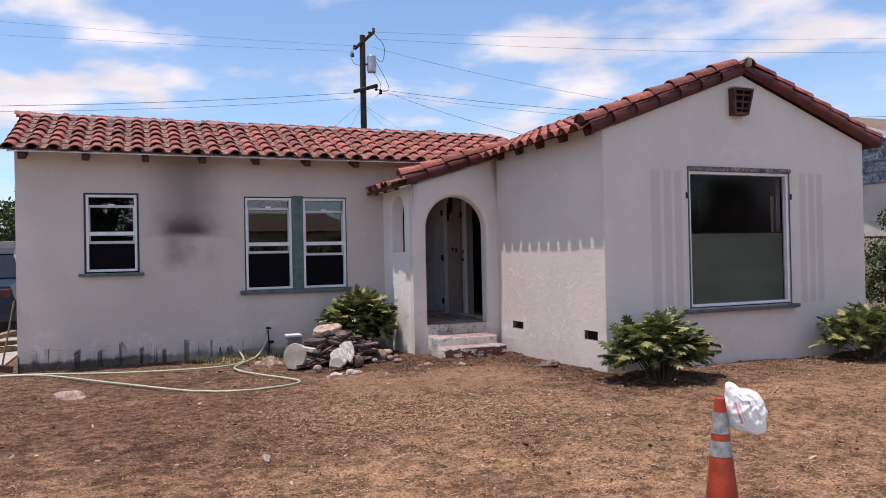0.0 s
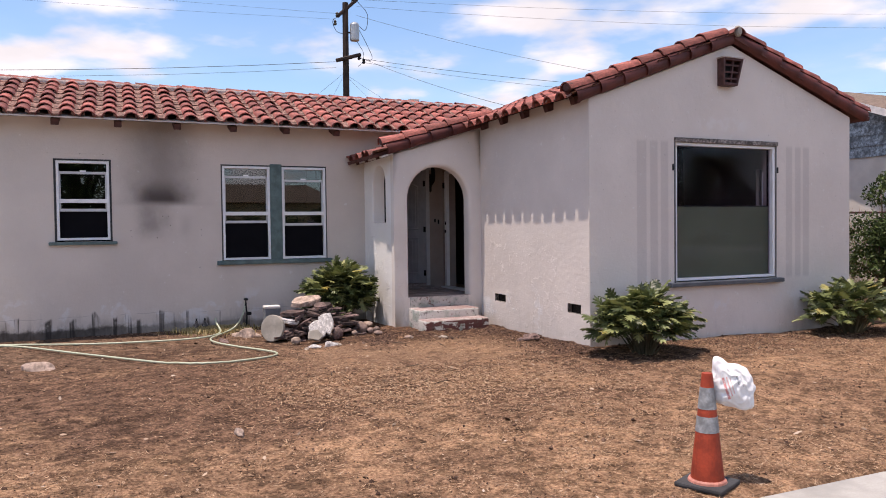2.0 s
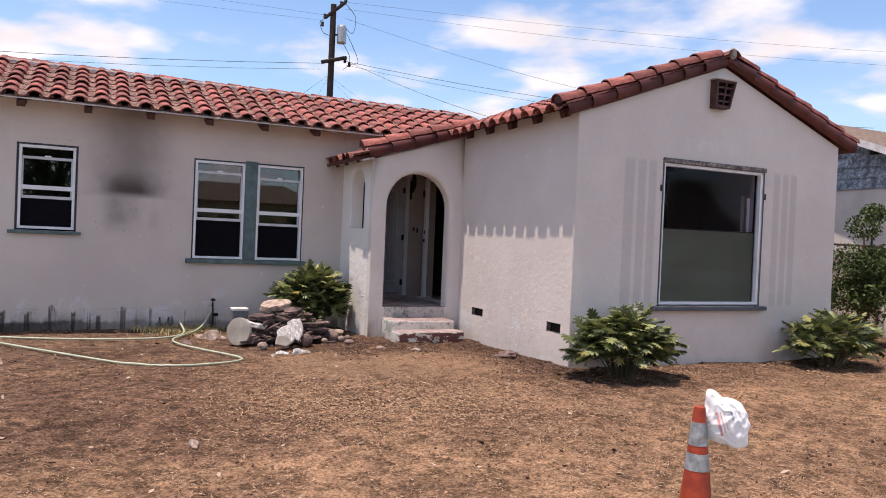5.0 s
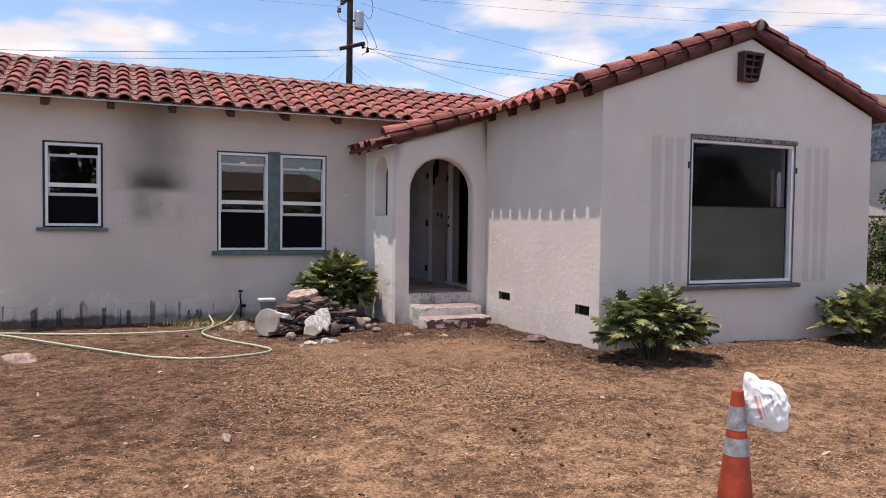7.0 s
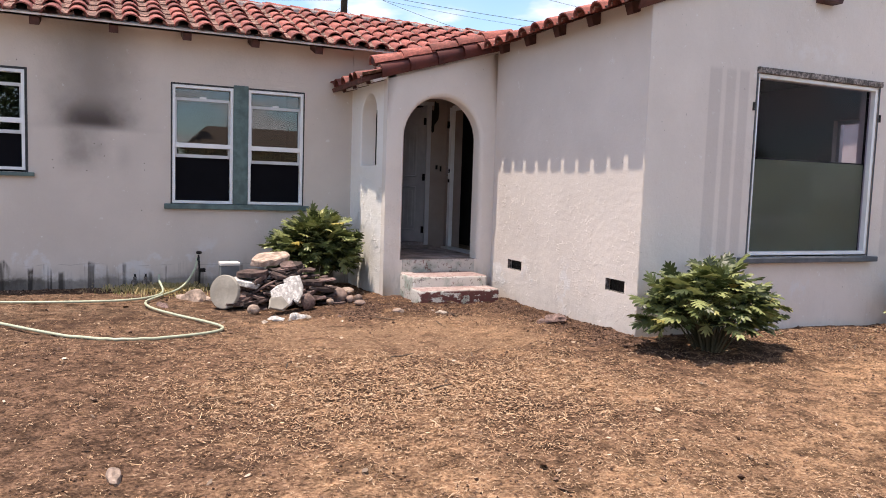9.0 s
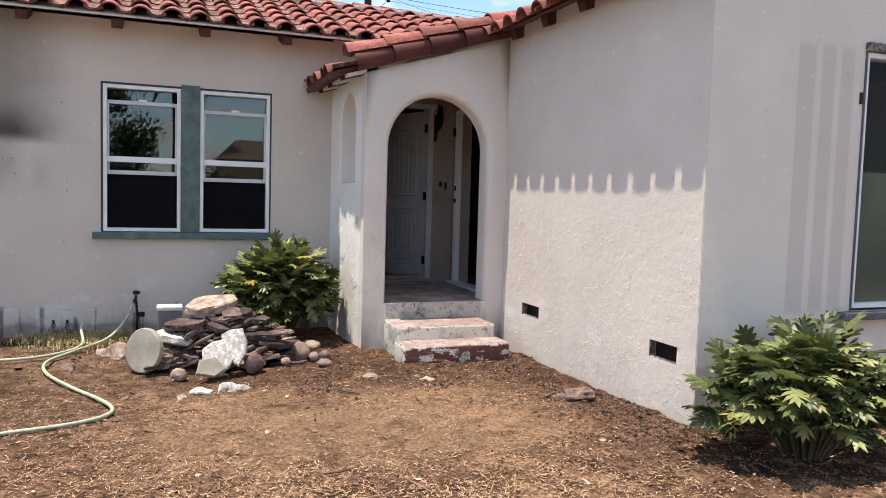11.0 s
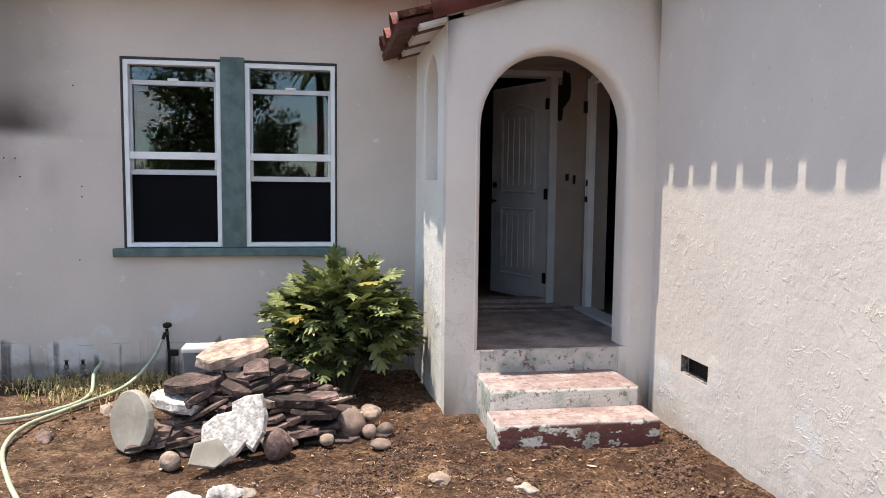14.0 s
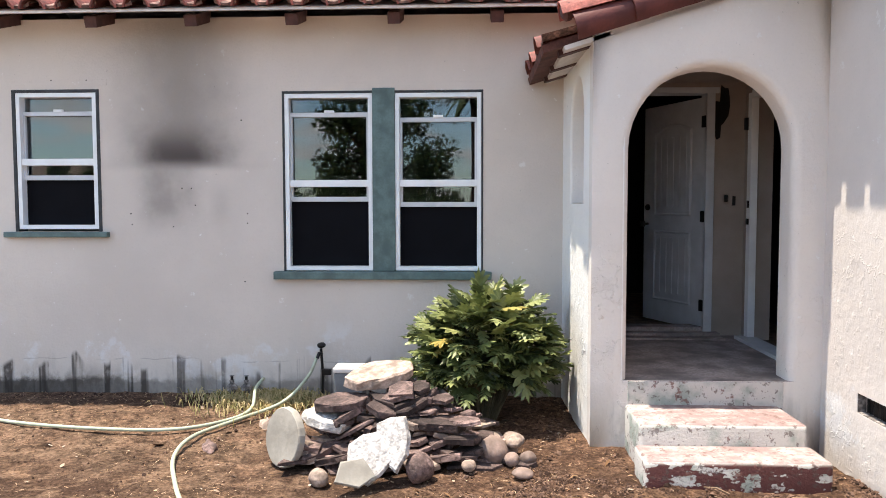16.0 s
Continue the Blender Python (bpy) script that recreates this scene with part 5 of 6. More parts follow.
def tree(name, x, y, z, trunk_h, trunk_r, clumps, count, leaf, seed, label, category="tree"):
    t = thing(name, label, category, pose(x, y, z))
    rnd = random.Random(seed)
    part("trunk", tube([(0, 0, -0.1), (0.03, 0.02, trunk_h * 0.5), (0, 0.03, trunk_h)], trunk_r, 9, True, (1.3, 1, 0.8)), M_BARK, t, smooth=True)
    for c, r in clumps:
        part("limb", tube([(0, 0.02, trunk_h * 0.85), (c[0] * 0.5, c[1] * 0.5, (trunk_h + c[2]) / 2), c], trunk_r * 0.5, 6, True, (1, 0.7, 0.3)), M_BARK, t, smooth=True)
    tagged(part("crown", raw("crown", *leaf_cloud(clumps, count, leaf, seed), M_SMALL_LEAF), None, t), kind="stuff")
    return t


def clumps_of(n, rx, ry, z0, z1, r, seed):
    rnd = random.Random(seed)
    return [((rnd.uniform(-rx, rx), rnd.uniform(-ry, ry), rnd.uniform(z0, z1)), r * rnd.uniform(0.7, 1.25)) for _ in range(n)]


tree("hedge_bush", 6.75, -3.3, -0.02, 0.5, 0.06, clumps_of(16, 0.5, 0.5, 0.55, 1.5, 0.38, 4) + [((-0.15, 0, 2.0), 0.3), ((0.1, 0, 2.25), 0.22)], 9500, 0.036, 5, "tall dark green small-leaved bush by the fence", "bush")
tree("tree", -9.9, 18.5, 0, 1.8, 0.16, clumps_of(14, 1.4, 1.4, 2.0, 4.2, 0.8, 14), 5000, 0.09, 15, "dusty green tree beyond the driveway")


# ---- stones ----
def slab_mesh(name, seed, w, d, h, mat, sides=9, rough=0.16, chip=0.018):
    """A broken flat stone: uneven outline, chipped top edge."""
    rnd = random.Random(seed)
    bm = bmesh.new()
    rad = [1 + rnd.uniform(-rough, rough) for _ in range(sides)]
    ring = lambda k, z, jit: [bm.verts.new((math.cos(2 * math.pi * i / sides) * w / 2 * rad[i] * k + rnd.gauss(0, jit), math.sin(2 * math.pi * i / sides) * d / 2 * rad[i] * k + rnd.gauss(0, jit), z + rnd.gauss(0, jit * 0.5))) for i in range(sides)]
    j = min(w, d) * chip
    rows = [ring(0.96, 0, j), ring(1.0, h * 0.15, j), ring(0.99, h * 0.82, j), ring(0.95, h, j)]
    for a, b in zip(rows, rows[1:]):
        for i in range(sides):
            bm.faces.new((a[i], a[(i + 1) % sides], b[(i + 1) % sides], b[i]))
    bm.faces.new(rows[0][::-1])
    mid = bm.verts.new((0, 0, h * 1.03))
    for i in range(sides):
        bm.faces.new((rows[-1][i], rows[-1][(i + 1) % sides], mid))
    return finish(bm, name, mat)


def cobble_mesh(name, seed, r, mat, squash=(1, 0.9, 0.75), lump=0.16):
    bm = bmesh.new()
    bmesh.ops.create_icosphere(bm, subdivisions=3, radius=r)
    for v in bm.verts:
        v.co *= 1 + lump * noise.noise(v.co / r * 1.1 + Vector((seed * 3.1, 0, 0)))
        v.co = Vector((v.co.x * squash[0], v.co.y * squash[1], v.co.z * squash[2]))
    me = finish(bm, name, mat, True)
    me.set_sharp_from_angle(angle=radians(28))
    return me


PILE = "stones of the heap"
S_BROWN = "rusty brown flagstone stacked in the heap"


def lay(name, mesh, m, label, group=PILE):
    ob = new(name, mesh)
    ob.matrix_basis = m
    return tagged(ob, label, "stone", group)


def heap():
    rnd = random.Random(21)
    # stacked slabs, tier on tier, the heap narrowing upward
    tiers = [(0.0, 1.48, 0.74, 30), (0.055, 1.28, 0.66, 25), (0.11, 1.12, 0.58, 22), (0.165, 0.95, 0.5, 18), (0.22, 0.8, 0.42, 14), (0.275, 0.62, 0.36, 11), (0.33, 0.46, 0.28, 8), (0.38, 0.3, 0.2, 5)]
    i = 0
    for z, w, d, n in tiers:
        for k in range(n):
            u = (k + 0.5) / n
            x = -2.64 - w / 2 + w * u + rnd.gauss(0, 0.03)
            y = -1.36 - d / 2 + d * rnd.choice((0.0, 0.05, 0.12, 0.4, 0.7)) + rnd.gauss(0, 0.04)
            sw, sd, sh = rnd.uniform(0.12, 0.34), rnd.uniform(0.09, 0.18), rnd.uniform(0.016, 0.045)
            mat = M_SLAB if rnd.random() < 0.8 or z > 0.25 else M_SAND
            me = slab_mesh("flagstone", 100 + i, sw, sd, sh, mat, rnd.choice((4, 5, 6)), 0.25)
            lay("flagstone", me, pose(x, y, z + rnd.uniform(-0.015, 0.02), rnd.gauss(4, 9), rnd.gauss(0, 11), rnd.uniform(-60, 60)), S_BROWN if mat is M_SLAB else "tan sandstone slab stacked in the heap")
            i += 1
    # the named ones
    lay("flagstone", slab_mesh("flagstone", 5, 0.44, 0.3, 0.075, M_SAND, 16, 0.09), pose(-2.83, -1.33, 0.43, 9, -9, 14), "thick tan sandstone slab crowning the heap")
    lay("flagstone", slab_mesh("flagstone", 2, 0.35, 0.26, 0.05, M_SLAB, 14, 0.06), pose(-3.06, -1.5, 0.305, 3, -4, 5), "rounded brown flagstone lying flat in the heap")
    lay("flagstone", slab_mesh("flagstone", 3, 0.34, 0.26, 0.06, M_PALE, 8, 0.14), pose(-3.14, -1.55, 0.205, 6, 9, -8), "whitish flat stone on the heap's edge")
    lay("flagstone", slab_mesh("flagstone", 4, 0.42, 0.16, 0.05, M_SLAB, 7, 0.12), pose(-2.46, -1.6, 0.2, 4, 3, -4), "long thin flagstone jutting from the heap")
    lay("flagstone", slab_mesh("flagstone", 5, 0.36, 0.2, 0.05, M_SLAB, 7, 0.15), pose(-2.62, -1.5, 0.30, 10, -18, 20), S_BROWN)
    lay("stone_disc", slab_mesh("stone_disc", 6, 0.35, 0.37, 0.05, M_GREYSLAB, 26, 0.012, 0.003), pose(-3.36, -1.66, 0.15, 80, 0, -41), "round grey cast disc leaning on the heap")
    lay("pale_slab", slab_mesh("pale_slab", 7, 0.27, 0.30, 0.05, M_PALE, 9, 0.16), pose(-2.82, -1.93, 0.115, 62, 10, 4), "jagged white slab propped against the heap")
    lay("pale_slab", slab_mesh("pale_slab", 8, 0.22, 0.30, 0.05, M_PALE, 8, 0.18), pose(-2.68, -1.87, 0.20, 66, -14, -8), "jagged white slab propped against the heap")
    lay("grey_slab", slab_mesh("grey_slab", 9, 0.24, 0.2, 0.035, M_GREYSLAB, 5, 0.2), pose(-2.89, -2.04, 0.06, 55, 10, 10), "broken grey slab leaning at the heap's foot")
    for k, (x, y, r, mat, sq) in enumerate(((-2.10, -1.62, 0.115, M_ROUND, (1, 0.95, 0.95)), (-2.53, -1.9, 0.105, M_SLAB, (1, 0.8, 1.05)), (-2.25, -1.77, 0.065, M_SAND, (1.1, 0.8, 0.65)), (-3.12, -1.93, 0.085, M_SAND, (1.1, 0.8, 0.75)), (-1.935, -1.87, 0.07, M_ROUND, (1.1, 0.9, 0.6)), (-1.89, -1.67, 0.06, M_ROUND, (1, 1, 0.9)), (-2.13, -1.53, 0.1, M_SAND, (1.25, 0.9, 0.5)), (-1.97, -1.52, 0.1, M_SAND, (1.3, 0.8, 0.55)), (-1.99, -1.68, 0.06, M_ROUND, (1, 0.9, 0.9)), (-2.24, -1.5, 0.08, M_SAND, (1.2, 0.9, 0.7)), (-2.02, -1.5, 0.075, M_ROUND, (1.4, 0.9, 0.6)))):
        z = ground_height(x, y) + r * sq[2] * 0.8
        if k in (6, 7):
            z += 0.075
        lay("cobble", cobble_mesh("cobble", k, r * 0.82, mat, sq), pose(x, y, z, 0, 0, 40 * k), "rounded river cobble beside the heap")
    # chips strewn on the soil
    for k, (x, y, w, d, mat) in enumerate(((-2.96, -2.38, 0.15, 0.09, M_PALE), (-2.76, -2.39, 0.20, 0.10, M_PALE), (-2.65, -2.37, 0.10, 0.09, M_CHIP), (-3.11, -2.51, 0.09, 0.06, M_CHIP), (-1.67, -2.39, 0.13, 0.10, M_SAND), (-1.24, -2.57, 0.12, 0.08, M_CHIP), (-1.30, -2.46, 0.07, 0.05, M_SAND), (-0.36, -3.45, 0.2, 0.14, M_SLAB), (-0.45, -3.36, 0.11, 0.09, M_SLAB), (0.0 - 0.25, -2.75, 0.07, 0.06, M_CHIP), (-2.31, -2.38, 0.06, 0.05, M_SLAB), (-4.48, -6.06, 0.16, 0.06, M_SAND), (-3.98, -1.32, 0.2, 0.08, M_SLAB), (-3.6, -0.9, 0.4, 0.2, M_SAND), (-6.1, -2.6, 0.35, 0.16, M_SAND))):
        lay("stone_chip", cobble_mesh("stone_chip", 30 + k, w * 0.52, mat, (1, d / w, 0.5), 0.55), pose(x, y, ground_height(x, y) - 0.002 + (0.02 if -0.5 < x < -0.3 else 0), 4, 3, 25 * k), "pale broken stone chip lying on the soil" if mat is M_CHIP else "brownish broken stone lying on the soil", "loose stones")


heap()


# ---- hose, tap, meter box ----
def hose(points, label):
    pts = []
    for p in smooth_line(points, 7):
        g = ground_height(p.x, p.y) + 0.012
        pts.append(Vector((p.x, p.y, max(p.z, g))))
    h = part("garden_hose", tube(pts, 0.0135, 8), M_HOSE, None, smooth=True)
    return tagged(h, label, "hose", "garden hoses")


hose([(-3.5, -0.14, 0.36), (-3.56, -0.26, 0.2), (-3.72, -0.45, 0.04), (-3.97, -0.8, 0), (-4.14, -1.2, 0), (-4.10, -1.62, 0), (-3.88, -2.12, 0), (-3.65, -2.54, 0), (-3.555, -2.80, 0), (-3.60, -2.97, 0), (-3.78, -3.09, 0), (-4.05, -3.16, 0), (-4.35, -3.2, 0), (-4.8, -2.93, 0), (-5.69, -1.785, 0), (-6.6, -0.6, 0), (-7.3, -0.35, 0)], "pale green garden hose looping from the tap over bare soil")
hose([(-3.95, -0.16, 0.16), (-3.96, -0.35, 0.12), (-3.93, -0.58, 0.02), (-4.05, -0.83, 0), (-4.36, -1.05, 0), (-4.98, -1.04, 0), (-5.7, -0.88, 0), (-6.7, -0.45, 0), (-7.5, -0.2, 0)], "pale green garden hose lying along the wall")
tap = thing("garden_tap", "black iron garden tap standing at the wall", "tap", pose(-3.48, -0.1, -0.02))
part("standpipe", tube([(0, 0, -0.05), (0.01, 0, 0.2), (-0.005, 0, 0.42)], 0.012, 8), M_IRON, tap)
part("spout", tube([(0, 0, 0.38), (-0.01, -0.05, 0.39), (-0.02, -0.07, 0.35)], 0.014, 8), M_IRON, tap)
part("valve_wheel", turned([(0.035, 0), (0.035, 0.015), (0.012, 0.02)], 10), M_IRON, tap, at=pose(0, 0, 0.44, 20, 0, 0))
part("valve_body", boxes((0.0, 0.08, -0.02, 0.02, 0.2, 0.25), bevel=0.008), M_IRON, tap)
for x in (-4.22, -4.1):
    v = thing("sprinkler_valve", "small weathered brass sprinkler valve by the wall", "valve", pose(x, -0.14, -0.03), "sprinkler valves")
    part("body", turned([(0.03, 0), (0.03, 0.08), (0.045, 0.09), (0.045, 0.12), (0.02, 0.14), (0.02, 0.17)], 10), M_TRIMWORN, v)
    part("stem", turned([(0.012, 0), (0.012, 0.03), (0.02, 0.035)], 8), M_IRON, v, at=pose(0, 0, 0.17))
meter = thing("utility_box", "grey utility box with white lid behind the stones", "box", pose(-3.17, -0.52, -0.05))
part("body", boxes((-0.11, 0.11, -0.09, 0.09, 0, 0.36), bevel=0.012), M_BOX, meter)
part("lid", boxes((-0.118, 0.118, -0.098, 0.098, 0.36, 0.40), bevel=0.012), M_BOARD, meter, "white lid")


# ---- traffic cone and bag ----
CX, CY = -2.035, -8.385
cone = thing("traffic_cone", "faded orange traffic cone with two grimy bands", "traffic cone", pose(CX, CY, ground_height(CX, CY) - 0.002, 0, 0, 24))
part("base", boxes((-0.148, 0.148, -0.148, 0.148, 0, 0.03), bevel=0.012), M_RUBBER, cone, "black rubber base")
profile = lambda z: 0.104 - 0.105 * z
for name, z0, z1, mat in (("body", 0.03, 0.335, M_ORANGE), ("reflective_band", 0.335, 0.43, M_BAND), ("body", 0.43, 0.475, M_ORANGE), ("reflective_band", 0.475, 0.605, M_BAND), ("tip", 0.605, 0.69, M_ORANGE)):
    g = 0.002 if mat is M_BAND else 0
    part(name, turned([(profile(z0) + g, z0), (profile(z1) + g, z1)], 28), mat, cone, smooth=False)
part("collar", turned([(0.116, 0.03), (0.112, 0.042), (0.1, 0.05)], 28), M_COLLAR, cone)


def printed_plastic():
    """White film with a block of red print bars and a dark mark."""
    t = M_BAG.node_tree
    b = t.nodes["Principled BSDF"]
    where = node(t, "ShaderNodeTexCoord").outputs["Object"]
    xyz = node(t, "ShaderNodeSeparateXYZ")
    wire(t, where, xyz.inputs[0])
    x, y, z = xyz.outputs
    u = calc(t, "ADD", calc(t, "MULTIPLY", x, 0.29), calc(t, "MULTIPLY", z, -0.95))
    v = calc(t, "ADD", calc(t, "MULTIPLY", x, 0.95), calc(t, "MULTIPLY", z, 0.29))
    face = calc(t, "LESS_THAN", y, 0.0)
    old = b.inputs["Base Color"].links[0].from_socket
    letters = ramp(t, noisy(t, where, 120, 2), 0.35, 0.42)
    col = old
    for v0, v1, u0, u1, c in ((-0.04, -0.024, -0.07, 0.08, (0.62, 0.16, 0.15)), (-0.012, -0.004, -0.07, 0.06, (0.66, 0.3, 0.28)), (0.008, 0.014, -0.06, 0.05, (0.68, 0.38, 0.36)), (0.05, 0.062, -0.06, 0.0, (0.3, 0.32, 0.36)), (0.075, 0.08, -0.05, 0.02, (0.5, 0.52, 0.55))):
        m = calc(t, "MULTIPLY", span(t, v, v0, v1, 0.002), span(t, u, u0, u1, 0.002))
        m = calc(t, "MULTIPLY", calc(t, "MULTIPLY", m, face), calc(t, "MULTIPLY", letters, 0.8))
        col = blend(t, m, col, c)
    wire(t, col, b.inputs["Base Color"])


printed_plastic()


def plastic_bag():
    """A puffed bag: flat printed face, one ear of the handle standing up, a torn corner, creased all over."""
    bm = bmesh.new()
    bmesh.ops.create_icosphere(bm, subdivisions=5, radius=1)
    lobes = ((118, 0.085, 15), (62, 0.015, 30), (-52, 0.06, 26), (-130, 0.018, 24), (175, 0.022, 30), (-5, 0.012, 30))
    for v in bm.verts:
        p = v.co.copy()
        a = math.degrees(math.atan2(p.z, p.x))
        reach = 0.135
        for at, far_out, wide in lobes:
            off = (a - at + 180) % 360 - 180
            reach += far_out * math.exp(-(off / wide) ** 2)
        rho = math.hypot(p.x, p.z)
        crease = (1 - abs(noise.noise(p * 2.6 + Vector((4, 1, 0))))) ** 5 * 0.55 + (1 - abs(noise.noise(p * 5.5 + Vector((0, 7, 3))))) ** 5 * 0.3
        rim = 1 + 0.1 * noise.noise(p * 3.7) * rho
        v.co = Vector((p.x * reach * rim, p.y * (0.06 + 0.035 * crease), p.z * reach * rim))
    ob = part("plastic_bag", bm, M_BAG, None, smooth=True, at=pose(-1.89, -8.43, 0.505, 0, 0, -44) @ Matrix.Scale(0.9, 4))
    return tagged(ob, "crumpled white plastic carrier bag hooked over the cone", "plastic bag")


plastic_bag()


# ---- utility pole and cables ----
def cable(a, b, sag, r=0.008, label="thin black overhead cable strung from the pole"):
    a, b = Vector(a), Vector(b)
    r *= 0.5
    pts = [a.lerp(b, k / 14) + Vector((0, 0, -4 * sag * (k / 14) * (1 - k / 14))) for k in range(15)]
    return tagged(part("cable", tube(pts, r, 5), M_CABLE), label, "cable", "overhead cables")


PX, PY = 4.03, 19.6
pole = thing("utility_pole", "dark wooden utility pole with transformer and crossarms", "utility pole", pose(PX, PY, 0))
part("post", tube([(0, 0, -0.2), (0, 0, 6), (0.02, 0, 11.35)], 0.15, 10, True, (1.15, 1, 0.85)), M_POLE, pole)
part("crossarm", tube([(-0.35, 0.0, 10.72), (0.5, -0.15, 11.5)], 0.075, 6), M_POLE, pole)
part("crossarm", tube([(-0.45, -0.1, 8.8), (0.62, -0.2, 9.12)], 0.085, 6), M_POLE, pole)
can = part("transformer", turned([(0.19, 0), (0.2, 0.05), (0.2, 0.68), (0.17, 0.75), (0.05, 0.8)], 16), M_STEEL, pole, "grey steel transformer", at=pose(0.37, -0.18, 9.7))
part("bracket", boxes((-0.3, 0.0, -0.03, 0.03, 0.3, 0.36)), M_IRON, can)
for x, y, z in ((-0.35, 0, 10.76), (-0.45, -0.02, 10.4), (0.5, -0.15, 11.55), (0.32, -0.12, 11.38), (0.55, -0.2, 8.95), (0.75, -0.2, 8.8)):
    part("insulator", turned([(0.05, -0.06), (0.08, 0), (0.05, 0.04), (0.07, 0.1), (0.03, 0.15)], 8), M_IRON, pole, at=pose(x, y, z))
for pts in (((0.5, -0.15, 11.45), (0.95, -0.2, 10.9), (0.85, -0.2, 10.2), (0.45, -0.18, 10.45)), ((0.5, -0.2, 10.3), (0.9, -0.2, 9.6), (1.15, -0.2, 9.0), (0.8, -0.2, 8.85)), ((0.45, -0.2, 9.7), (0.75, -0.2, 9.2), (0.7, -0.2, 8.8), (0.5, -0.2, 8.6)), ((-0.35, 0, 10.7), (-0.55, 0, 10.5), (-0.4, 0, 10.1), (-0.1, 0, 10.0))):
    part("jumper", tube(smooth_line(pts, 6), 0.012, 5), M_CABLE, pole)
cable((PX - 0.35, PY, 10.85), (-45, 22, 12.2), 0.6)
cable((PX - 0.4, PY, 10.6), (-45, 23, 11.3), 0.6)
cable((PX - 0.45, PY - 0.1, 8.75), (-45, 24.5, 8.3), 1.2, 0.02)
cable((PX - 0.45, PY - 0.1, 8.5), (-45, 25.5, 9.2), 1.5, 0.014)
cable((PX + 0.5, PY - 0.15, 11.5), (50, 6, 12.6), 0.6, 0.01)
cable((PX + 0.5, PY - 0.15, 11.2), (48, 2, 11.0), 0.9, 0.01)
cable((PX + 0.45, PY - 0.2, 10.8), (19, 6.0, 5.5), 0.5, 0.012)
cable((PX + 0.6, PY - 0.2, 8.95), (26, 10, 7.2), 0.5, 0.018)
cable((PX + 0.6, PY - 0.2, 8.8), (26, 9, 6.8), 0.6, 0.012)
cable((PX + 0.6, PY - 0.2, 9.0), (7.2, 5.5, 4.3), 0.25, 0.014)
cable((PX - 0.1, PY, 8.3), (-1.2, 14, 4.4), 0.1, 0.012)
cable((PX - 0.1, PY, 8.2), (1.5, 15.5, 5.2), 0.08, 0.01)
cable((PX + 0.1, PY, 8.1), (6.0, 16, 5.0), 0.08, 0.01)
cable((PX + 0.1, PY, 8.2), (7.8, 16.5, 5.2), 0.1, 0.01)


# ---- neighbours ----
def neighbour_house():
    n = thing("neighbour_house", "next-door house with peeling blue siding and brown shingle roof", "house", pose(0, 0, 0))
    x = 8.6
    part("wall", boxes((x, x + 7, -7.0, 8.0, -0.1, 2.82)), M_NEIGHBOUR, n, "cream stucco wall")
    ridge_y, eave_z = -0.35, 2.35
    slope = 0.37
    for k in range(9):
        z0 = 2.82 + 0.22 * k
        half = (4.3 - z0 - 0.22) / slope
        half = min(6.6, half)
        if half <= 0.6:
            break
        part("siding_board", raw("siding_board", [(x - 0.035, ridge_y - half, z0), (x - 0.035, 3.0, z0), (x - 0.012, 3.0, z0 + 0.222), (x - 0.012, ridge_y - half, z0 + 0.222), (x + 0.1, ridge_y - half, z0), (x + 0.1, 3.0, z0)], [(0, 3, 2, 1), (0, 1, 5, 4)], M_SIDING), None, n, "peeling blue-grey board")
    top = 4.4
    part("roof", raw("roof", [(x - 0.45, ridge_y - 5.6, eave_z - 0.1), (x + 8, ridge_y - 5.6, eave_z - 0.1), (x + 8, ridge_y, top), (x - 0.45, ridge_y, top), (x - 0.45, 12, eave_z), (x + 8, 12, eave_z)], [(0, 1, 2, 3), (3, 2, 5, 4)], M_SHINGLE), None, n, "brown shingle roof")
    part("rake_board", raw("rake_board", [(x - 0.46, ridge_y - 5.6, eave_z - 0.24), (x - 0.46, ridge_y, top - 0.14), (x - 0.46, ridge_y, top), (x - 0.46, ridge_y - 5.6, eave_z - 0.1), (x - 0.42, ridge_y - 5.6, eave_z - 0.24), (x - 0.42, ridge_y, top - 0.14)], [(0, 3, 2, 1), (0, 1, 5, 4)], M_BOARD), None, n, "pale rake board")
    part("downpipe", tube([(x - 0.06, -0.6, 0), (x - 0.06, -0.6, 2.5), (x + 0.05, -0.6, 2.7)], 0.04, 8), M_SHINGLE, n)
    return n


neighbour_house()


